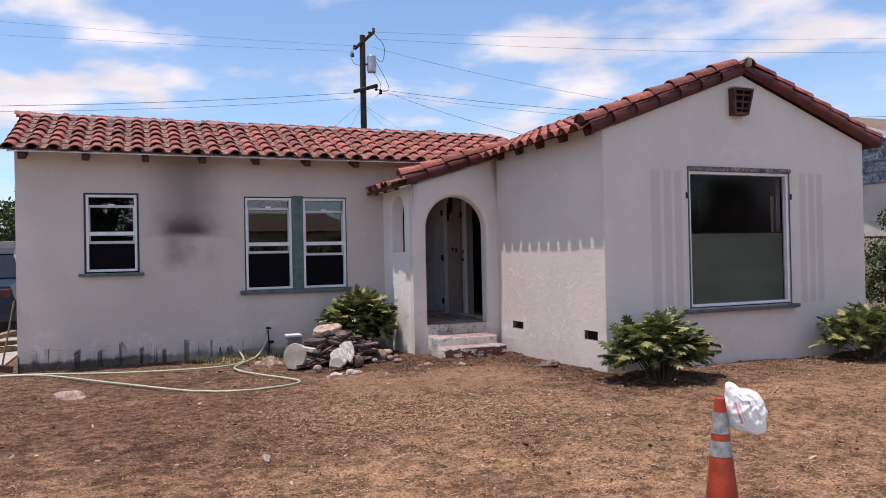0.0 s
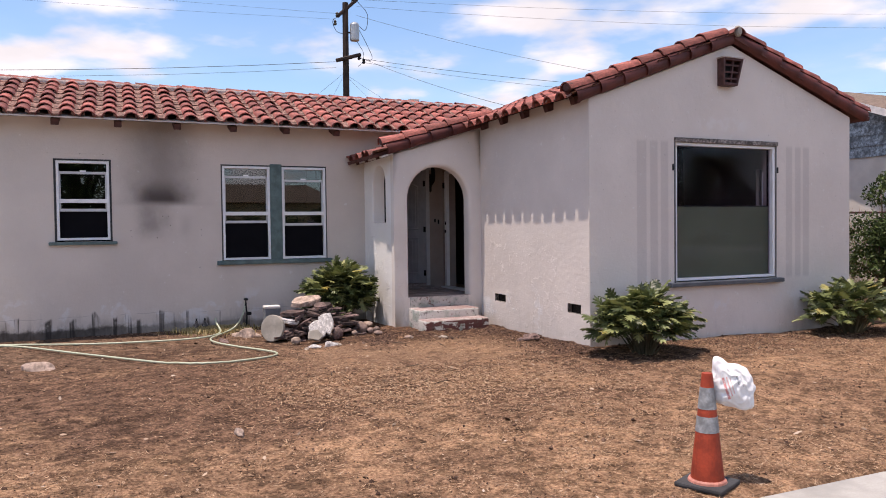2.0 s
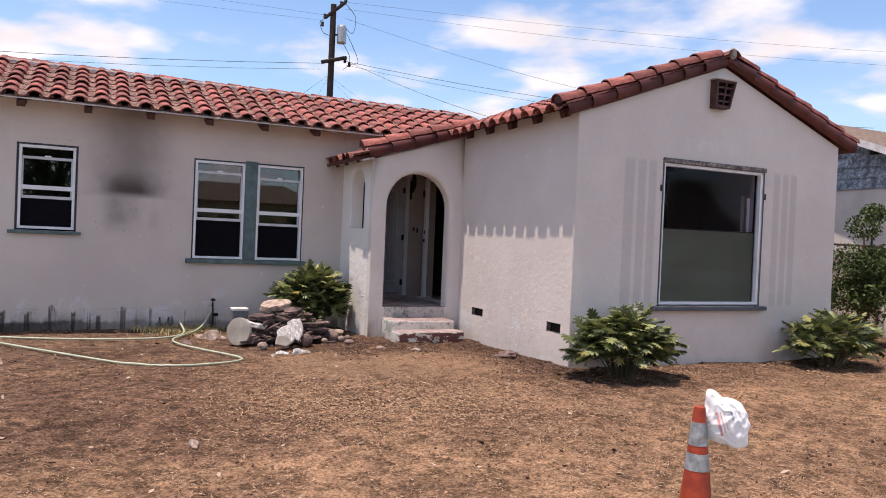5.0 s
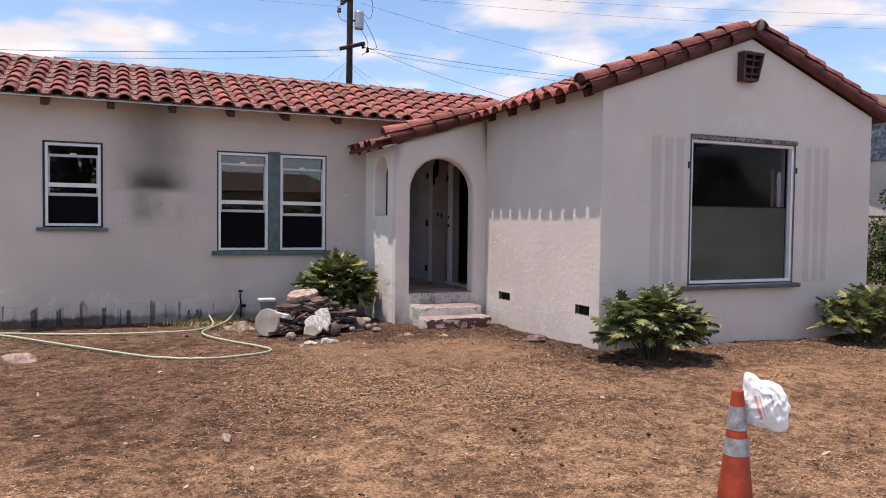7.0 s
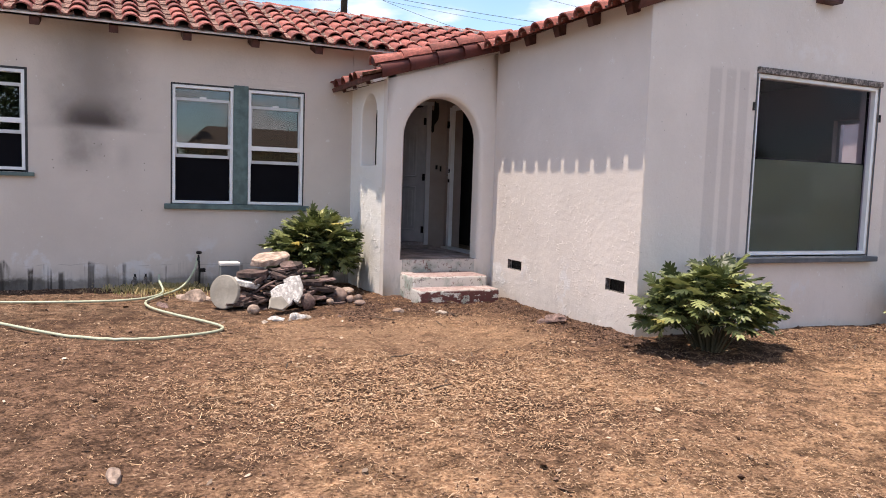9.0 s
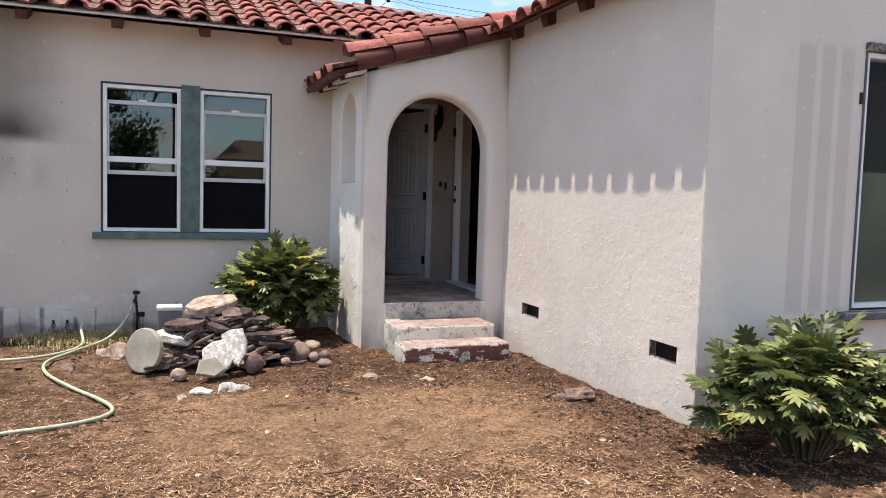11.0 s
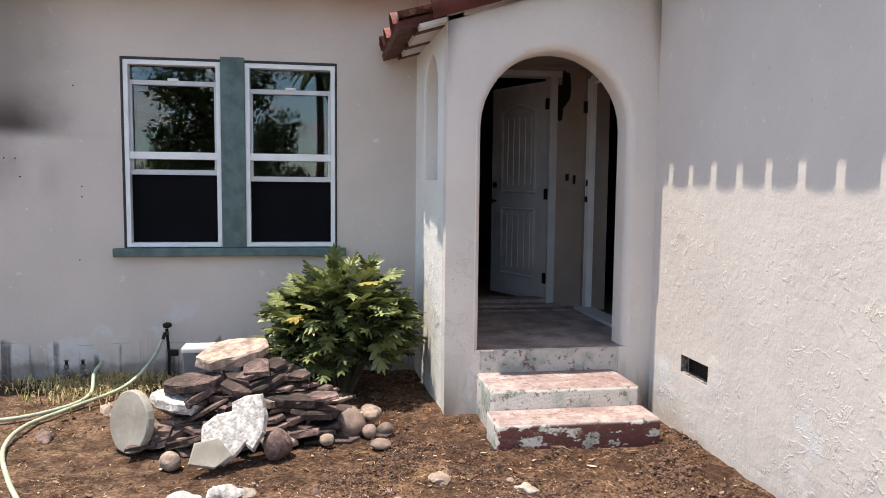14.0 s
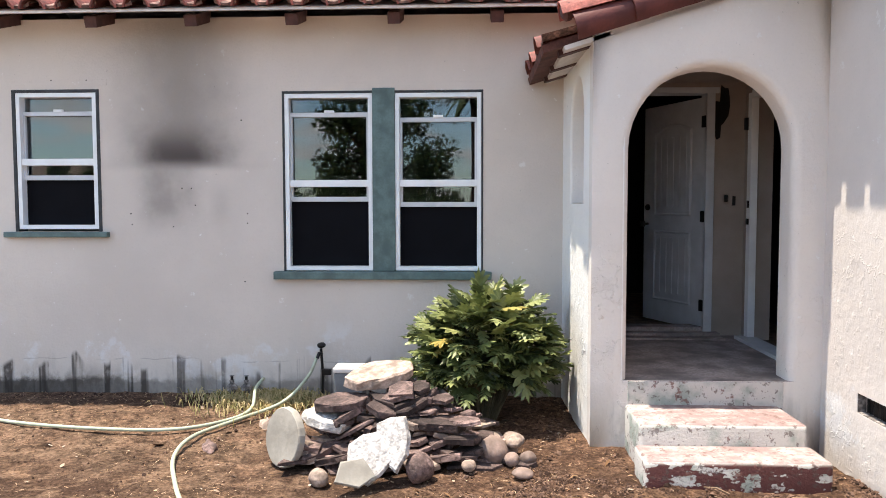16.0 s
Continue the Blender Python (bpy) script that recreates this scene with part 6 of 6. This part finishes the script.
def chain_fence():
    f = thing("chain_fence", "rusty chain-link fence overgrown with dry vines", "fence", pose(4.7, -2.3, -0.05))
    for x in (0.1, 2.0, 3.85):
        part("post", tube([(x, 0, 0), (x, 0, 1.78)], 0.025, 8), M_RAFTER, f)
    part("top_rail", tube([(0, 0, 1.74), (3.9, 0, 1.74)], 0.02, 8), M_RAFTER, f)
    verts, faces = [], []
    for k in range(-18, 40):
        for s in (-1, 1):
            a, b = Vector((k * 0.1, 0.01 * s, 0.03)), Vector((k * 0.1 + s * 1.7, 0.01 * s, 1.73))
            for lo, hi in ((a, b),):
                if lo.x > hi.x:
                    lo, hi = hi, lo
                if hi.x < 0 or lo.x > 3.9:
                    continue
                d = hi - lo
                t0, t1 = max(0, (0 - lo.x) / d.x), min(1, (3.9 - lo.x) / d.x)
                p, q = lo + d * t0, lo + d * t1
                n = len(verts)
                w = Vector((0, 0, 0.004))
                verts += [p - w, q - w, q + w, p + w]
                faces.append((n, n + 1, n + 2, n + 3))
    tagged(part("mesh", raw("mesh", verts, faces, M_STEEL), None, f, "grey wire mesh"), kind="stuff")
    rnd = random.Random(8)
    verts, faces = [], []
    for k in range(2600):
        p = Vector((rnd.uniform(0, 3.9), rnd.gauss(-0.03, 0.07), rnd.uniform(0, 1.7) ** 0.9))
        d = Vector((rnd.gauss(0, 0.25), rnd.gauss(0, 0.1), 1)).normalized() * rnd.uniform(0.1, 0.35)
        w = Vector((0.004, 0, 0))
        n = len(verts)
        verts += [p - w, p + w, p + d + w * 0.4, p + d - w * 0.4]
        faces.append((n, n + 1, n + 2, n + 3))
    tagged(part("dry_vines", raw("dry_vines", verts, faces, M_STRAW), None, f, "dry vine stems"), kind="stuff")
    leaves = leaf_cloud([((rnd.uniform(0, 3.9), -0.05, rnd.uniform(0.6, 1.75)), 0.22) for _ in range(26)], 1500, 0.03, 9)
    tagged(part("vine_leaves", raw("vine_leaves", *leaves, M_SMALL_LEAF), None, f, "sparse vine leaves"), kind="stuff")


chain_fence()


def car(name, at, paint, label):
    """A parked saloon: lofted body, glasshouse, wheels with rims."""
    c = thing(name, label, "car", at)
    prof = [(-2.2, 0.35, 0.55), (-2.15, 0.25, 0.8), (-1.5, 0.2, 0.92), (-0.2, 0.2, 0.95), (1.0, 0.2, 0.93), (1.9, 0.22, 0.78), (2.2, 0.3, 0.6)]
    bm = bmesh.new()
    rings = []
    for x, z0, z1 in prof:
        w = 0.86 - 0.1 * (abs(x) / 2.2) ** 3
        rings.append([bm.verts.new(q) for q in ((x, -w, z0), (x, -w - 0.03, (z0 + z1) / 2), (x, -w + 0.06, z1), (x, w - 0.06, z1), (x, w + 0.03, (z0 + z1) / 2), (x, w, z0))])
    for a, b in zip(rings, rings[1:]):
        for k in range(6):
            bm.faces.new((a[k], b[k], b[(k + 1) % 6], a[(k + 1) % 6]))
    bm.faces.new(rings[0])
    bm.faces.new(rings[-1][::-1])
    bmesh.ops.recalc_face_normals(bm, faces=bm.faces)
    part("body", bm, paint, c, smooth=False)
    for name_, inset, z0, z1, xs, mat in (("cabin_glass", 0.0, 0.93, 1.33, (-1.55, -0.95, 0.35, 1.15), M_TINT), ("roof", 0.02, 1.33, 1.43, (-0.98, -0.8, 0.2, 0.38), paint)):
        bm = bmesh.new()
        lo = [bm.verts.new(q) for q in ((xs[0], -0.78 + inset, z0), (xs[3], -0.78 + inset, z0), (xs[3], 0.78 - inset, z0), (xs[0], 0.78 - inset, z0))]
        hi = [bm.verts.new(q) for q in ((xs[1], -0.6, z1), (xs[2], -0.6, z1), (xs[2], 0.6, z1), (xs[1], 0.6, z1))]
        if mat is paint:
            for v in lo:
                v.co.y *= 0.8
        for k in range(4):
            bm.faces.new((lo[k], lo[(k + 1) % 4], hi[(k + 1) % 4], hi[k]))
        bm.faces.new(hi)
        part(name_, bm, mat, c)
    for x in (-1.38, 1.38):
        for y in (-0.8, 0.8):
            w = part("wheel", turned([(0.31, -0.09), (0.32, -0.06), (0.32, 0.06), (0.31, 0.09)], 20), M_RUBBER, c, at=pose(x, y, 0.31, 90, 0, 0))
            part("rim", turned([(0.19, -0.1), (0.2, 0.1)], 16), M_STEEL, w)
    for y in (-0.6, 0.6):
        part("headlight", boxes((2.08, 2.19, y - 0.16, y + 0.16, 0.6, 0.72), bevel=0.02), M_VINYL, c)
        part("tail_light", boxes((-2.2, -2.12, y - 0.14, y + 0.14, 0.62, 0.76), bevel=0.02), M_TILE_SHADED, c)
    return c


car("car", pose(-8.75, 8.5, 0.012, 0, 0, 90) @ Matrix.Scale(1.32, 4), M_BLUECAR, "dark blue car parked on the driveway")
car("car", pose(18.6, -20.6, -0.262, 0, 0, 8), M_WHITECAR, "white saloon parked across the street")
yard_wall = part("yard_wall", boxes((-14, -7.4, 13.0, 13.2, 0, 2.2), bevel=0.02), M_CONCRETE)
tagged(yard_wall, "grey block wall at the end of the driveway", "wall", kind="structure")
for k, (y, z, r) in enumerate(((2.6, 0.02, 0), (2.75, 0.11, 6), (2.65, 0.2, -5))):
    b = part("timber_board", boxes((-0.5, 0.5, -0.12, 0.12, 0, 0.07), bevel=0.006), M_WOOD, None, at=pose(-7.8, y, z, 0, -12 if k == 2 else 0, 30 + r))
    tagged(b, "weathered brown timber board stacked by the driveway", "board", "timber boards")
broom = thing("broom", "old broom leaning against the house corner", "broom", pose(-7.16, -0.1, 0.02, 0, 10, 0))
part("handle", tube([(0, 0, 0.1), (0, 0, 1.0)], 0.013, 8), M_WOOD, broom)
part("brush", boxes((-0.14, 0.14, -0.03, 0.03, 0.0, 0.1), bevel=0.015), M_RAFTER, broom)


# ---- across the street, as the panes mirror it ----
def palm(x, y, h, spread, seed):
    t = thing("palm_tree", "tall feather palm across the street", "palm tree", pose(x, y, -0.3), "palms across the street")
    part("trunk", tube([(0, 0, 0), (0.1, 0, h * 0.5), (0, 0, h)], 0.22, 8, True, (1.2, 1, 0.9)), M_BARK, t)
    rnd = random.Random(seed)
    for k in range(26):
        a, lift = rnd.uniform(0, 6.28), rnd.uniform(-0.3, 1.1)
        verts, faces = [], []
        for j in range(9):
            s = j / 8
            r = spread * s
            p = Vector((math.cos(a) * r, math.sin(a) * r, h + r * lift - spread * 1.1 * s * s * 0.9))
            side = Vector((-math.sin(a), math.cos(a), 0)) * 0.34 * math.sin(math.pi * min(1, s * 0.9 + 0.1))
            verts += [p - side - Vector((0, 0, 0.16)), p, p + side - Vector((0, 0, 0.16))]
        for j in range(8):
            n = j * 3
            faces += [(n, n + 1, n + 4, n + 3), (n + 1, n + 2, n + 5, n + 4)]
        part("frond", raw("frond", verts, faces, M_SMALL_LEAF), None, t)


palm(27.5, -30, 5.2, 2.4, 2)
palm(-2.4, -40, 9, 1.8, 5)
palm(-1.0, -41, 9.4, 1.8, 6)
far = [(-6.7, -29, 10.5, 1), (-16, -27, 5.0, 2), (5.5, -27, 4.6, 3), (12.5, -31, 4.6, 4), (20, -33, 4.2, 5), (35, -34, 4.4, 7), (-22, -30, 6.0, 8), (48, -36, 4.6, 9), (0, -30, 3.4, 10), (24, -35, 3.6, 11), (8.5, -34, 3.2, 12), (-2.6, -33, 4.4, 13), (-11.8, -33, 4.2, 14), (2.6, -35, 4.0, 15), (-15, -36, 4.0, 16), (10.5, -36, 3.8, 17), (15.5, -36, 3.8, 18)]
for x, y, h, k in far:
    h *= 1.0 if k == 1 else 0.72
    crown = clumps_of(34, 2.5, 2.5, 1.5, 8.2, 1.2, 31) if k == 1 else clumps_of(18, 2.6, 0.9, 0.3, h * 0.8, 0.85, k) if k > 12 else clumps_of(13, h * 0.3, h * 0.3, h * 0.42, h * 0.9, h * 0.17, k + 30)
    tree("street_tree", x, y, -0.3, h * 0.3, 0.2, crown, 11000 if k == 1 else 3600, 0.14, k + 60, "leafy green street tree across the road")
for x0, x1, h, mat, label in ((0.5, 9, 3.4, M_YELLOW, "ochre stucco house across the street"), (-32, -16, 3.2, M_NEIGHBOUR, "cream stucco house across the street"), (13, 24, 3.0, M_NEIGHBOUR, "cream stucco house across the street"), (30, 44, 3.2, M_NEIGHBOUR, "cream stucco house across the street")):
    o = thing("house", label, "house", pose(0, 0, 0), "houses across the street")
    part("wall", boxes((x0, x1, -48, -39, -0.3, h)), mat, o)
    part("roof", raw("roof", [(x0 - 0.4, -38.6, h), (x1 + 0.4, -38.6, h), (x1 + 0.4, -48.4, h), (x0 - 0.4, -48.4, h), (x0 + 1, -43.5, h + 1.5), (x1 - 1, -43.5, h + 1.5)], [(0, 1, 5, 4), (1, 2, 5), (2, 3, 4, 5), (3, 0, 4)], M_SHINGLE), None, o)
    for k in range(3):
        xx = x0 + (x1 - x0) * (k + 0.5) / 3
        w = part("window", boxes((xx - 0.6, xx + 0.6, -39.0, -38.95, 0.9, 2.1)), M_TINT, o)
        part("frame", boxes((xx - 0.68, xx + 0.68, -39.0, -38.97, 0.82, 2.18)), M_BOARD, w)


# ---- litter and clods on the yard ----
def in_house(x, y):
    return y > -0.02 or (x > -0.02 and y > YB - 0.02) or (-1.52 < x and y > -1.34) or (-1.28 < x < -0.24 and y > -2.05)


M_CHIPS = per_island("bark_chips", [(0.05, 0.028, 0.02), (0.5, 0.38, 0.28), (0.12, 0.065, 0.042), (0.30, 0.2, 0.135), (0.55, 0.45, 0.36), (0.08, 0.045, 0.03), (0.2, 0.12, 0.08)])
M_DEADLEAF = per_island("dead_leaf", [(0.10, 0.055, 0.03), (0.22, 0.12, 0.06), (0.32, 0.2, 0.11)])


def strew():
    rnd = random.Random(77)
    verts, faces = [], []
    count = 0
    while count < 130000:
        x, y = rnd.uniform(-7.2, 5.5), rnd.uniform(-8.68, 0)
        if in_house(x, y):
            continue
        mound = math.exp(-((x + 2.5) ** 2 / 2.4 + (y + 5.1) ** 2 / 0.9))
        dens = 0.24 + 0.6 * noise.noise((x * 0.5, y * 0.5, 7.7)) + 0.4 * noise.noise((x * 2.5, y * 2.5, 1.7)) + 0.6 * noise.noise((x * 8, y * 8, 6.1)) + 1.1 * mound + (0.25 if x > 0 else 0)
        wob = 0.5 * noise.noise((x * 1.3, y * 1.3, 3.3))
        keep = min(max((x + 5.6 + wob) / 2.2, 0), 1) * min(max((-y - 2.1 + wob) / 1.3, 0), 1)
        if y > -4.6:
            keep *= min(max((-x - 0.25 + wob) / 0.8, 0), 1) if x < 0 else 1
        keep = max(keep, min(max((-y - 5.7 + wob) / 1.0, 0), 1))
        dens *= 0.16 + 0.84 * keep
        if rnd.random() > dens:
            continue
        z = ground_height(x, y)
        L = rnd.uniform(0.005, 0.017) * (2.4 if rnd.random() < 0.05 + 0.04 * mound else 1) * (1 + 0.25 * mound)
        a = rnd.uniform(0, 6.28)
        bend = a + rnd.gauss(0, 0.7)
        d0 = Vector((math.cos(a), math.sin(a), rnd.gauss(0.0, 0.25))) * L
        d1 = Vector((math.cos(bend), math.sin(bend), rnd.gauss(0.0, 0.35))) * L
        w = Vector((-math.sin(a), math.cos(a), rnd.gauss(0, 0.5))) * rnd.uniform(0.001, 0.0027) * (1 + 0.5 * mound)
        p = Vector((x, y, z + 0.007 + 0.012 * mound * rnd.random()))
        n = len(verts)
        verts += [p - d0 - w * 0.6, p - d0 + w * 0.6, p + w, p + d1 + w * 0.4, p + d1 - w * 0.4, p - w]
        faces += [(n, n + 1, n + 2, n + 5), (n + 5, n + 2, n + 3, n + 4)]
        count += 1
    tagged(new("straw_litter", raw("straw_litter", verts, faces, M_STRAW)), "dry straw and mown grass strewn over the soil", "straw", kind="stuff")
    # crumbled soil
    verts, faces = [], []
    base = [(-1, 0, 0), (1, 0, 0), (0, -1, 0), (0, 1, 0), (0, 0, -0.6), (0, 0, 0.8)]
    tri = [(5, 0, 2), (5, 2, 1), (5, 1, 3), (5, 3, 0), (4, 2, 0), (4, 1, 2), (4, 3, 1), (4, 0, 3)]
    count = 0
    while count < 36000:
        k = rnd.random()
        if k < 0.32:
            x, y = -abs(rnd.gauss(0, 0.34)) - 0.01, rnd.uniform(-4.6, -1.75)
        elif k < 0.5:
            x, y = rnd.uniform(-2.3, 0), rnd.gauss(-2.25, 0.35)
        elif k < 0.6:
            x, y = rnd.uniform(-0.6, 4.6), YB - abs(rnd.gauss(0.0, 0.3))
        elif k < 0.66:
            x, y = rnd.uniform(-6.9, -1.6), -abs(rnd.gauss(0, 0.12))
        else:
            x, y = rnd.uniform(-7, 5), rnd.uniform(-8.5, -0.1)
        if in_house(x, y) or y < -8.55 or noise.noise((x * 3.2, y * 3.2, 2.2)) + 0.5 * noise.noise((x * 9, y * 9, 5)) < rnd.uniform(-0.35, 0.3):
            continue
        if ((x + 2.0) / 1.4) ** 2 + ((y + 3.45) / 0.8) ** 2 < 1 and rnd.random() < 0.8:
            continue
        r = rnd.uniform(0.003, 0.010) * (rnd.uniform(1.6, 2.6) if rnd.random() < 0.04 else 1)
        m = pose(x, y, ground_height(x, y) + r * 0.3, rnd.uniform(-30, 30), rnd.uniform(-30, 30), rnd.uniform(0, 360))
        n = len(verts)
        verts += [m @ (Vector(b) * r * rnd.uniform(0.7, 1.3)) for b in base]
        faces += [tuple(i + n for i in f) for f in tri]
        count += 1
    tagged(new("soil_clods", raw("soil_clods", verts, faces, M_CLOD)), "dark crumbled soil turned up along the walls", "soil", kind="stuff")
    # flat bark chips and shreds of dead leaf
    verts, faces = [], []
    while len(faces) < 1100:
        x, y = rnd.uniform(-7, 5), rnd.uniform(-8.5, -0.3)
        if in_house(x, y):
            continue
        a, L = rnd.uniform(0, 6.28), rnd.uniform(0.008, 0.022) * (2.0 if rnd.random() < 0.07 else 1)
        f = Vector((math.cos(a), math.sin(a), rnd.gauss(0, 0.25))) * L
        g = Vector((-math.sin(a), math.cos(a), rnd.gauss(0, 0.35))) * L * rnd.uniform(0.25, 0.6)
        p = Vector((x, y, ground_height(x, y) + 0.012))
        n = len(verts)
        verts += [p - f + g * rnd.uniform(-0.6, 0.6), p - f * 0.3 + g, p + f * 0.6 + g * rnd.uniform(0.4, 1), p + f, p + f * 0.2 - g, p - f * 0.7 - g * rnd.uniform(0.3, 1)]
        faces.append(tuple(range(n, n + 6)))
    tagged(new("bark_chips", raw("bark_chips", verts, faces, M_CHIPS)), "pale and dark bark chips scattered over the yard", "bark chips", kind="stuff")
    # weeds by the tap
    verts, faces = [], []
    for k in range(2400):
        x, y = rnd.gauss(-3.92, 0.26), -abs(rnd.gauss(0.12, 0.22))
        if in_house(x, y) or y > -0.03:
            continue
        z = ground_height(x, y)
        a = rnd.uniform(0, 6.28)
        h = rnd.uniform(0.03, 0.12)
        tip = Vector((x + math.cos(a) * h * 0.8, y + math.sin(a) * h * 0.8, z + h * rnd.uniform(0.15, 0.75)))
        mid = Vector((x + math.cos(a) * h * 0.3, y + math.sin(a) * h * 0.3, z + h * 0.65))
        w = Vector((-math.sin(a), math.cos(a), 0)) * 0.004
        n = len(verts)
        p = Vector((x, y, z - 0.01))
        verts += [p - w, p + w, mid + w * 0.8, tip, mid - w * 0.8]
        faces += [(n, n + 1, n + 2, n + 4), (n + 4, n + 2, n + 3)]
    tagged(new("weed_grass", raw("weed_grass", verts, faces, M_GRASS)), "dry yellow weeds round the tap", "grass", kind="stuff")
    # fallen leaves curled on the soil under the gable and the shrubs
    verts, faces = [], []
    for k in range(120):
        if k < 95:
            x, y = rnd.uniform(-0.4, 5.0), YB - 0.15 - abs(rnd.gauss(0.2, 0.3))
        else:
            x, y = rnd.gauss(-1.9, 0.5), rnd.gauss(-1.5, 0.5)
        if in_house(x, y):
            continue
        a, L = rnd.uniform(0, 6.28), rnd.uniform(0.014, 0.035)
        f, s = Vector((math.cos(a), math.sin(a), rnd.uniform(-0.1, 0.5))) * L, Vector((-math.sin(a), math.cos(a), 0)) * L * 0.35
        p = Vector((x, y, ground_height(x, y) + 0.012))
        n = len(verts)
        up = Vector((0, 0, L * 0.25))
        verts += [p - f, p + s + up, p + f, p - s + up, p]
        faces += [(n, n + 4, n + 1), (n + 4, n + 2, n + 1), (n, n + 3, n + 4), (n + 4, n + 3, n + 2)]
    tagged(new("fallen_leaves", raw("fallen_leaves", verts, faces, M_DEADLEAF)), "curled brown leaves fallen on the soil", "leaves", kind="stuff")
    # bark strips and twigs
    for k, (x, y) in enumerate(((-2.35, -4.3), (-2.0, -4.55), (-1.75, -4.35), (-2.9, -4.9), (-1.95, -2.75), (-1.15, -2.8), (-3.3, -4.4), (-0.9, -2.1), (-1.5, -3.1), (0.8, -5.6), (1.9, -5.1), (2.4, -4.9), (-1.2, -2.76), (-3.88, -5.02), (-2.42, -5.22), (-2.55, -5.1), (-2.3, -5.05), (-0.5, -2.2))):
        a = rnd.uniform(0, 3.14)
        L = rnd.uniform(0.08, 0.22)
        pts = [(x + math.cos(a) * L * s, y + math.sin(a) * L * s, ground_height(x + math.cos(a) * L * s, y + math.sin(a) * L * s) + 0.012 + 0.01 * (s + 0.5)) for s in (-0.5, 0, 0.5)]
        tagged(part("twig", tube(pts, 0.007, 5, True, (0.7, 1, 0.5)), M_WOOD if k % 2 else M_BARK), "dry brown twig lying on the soil", "twig", "fallen twigs")


strew()
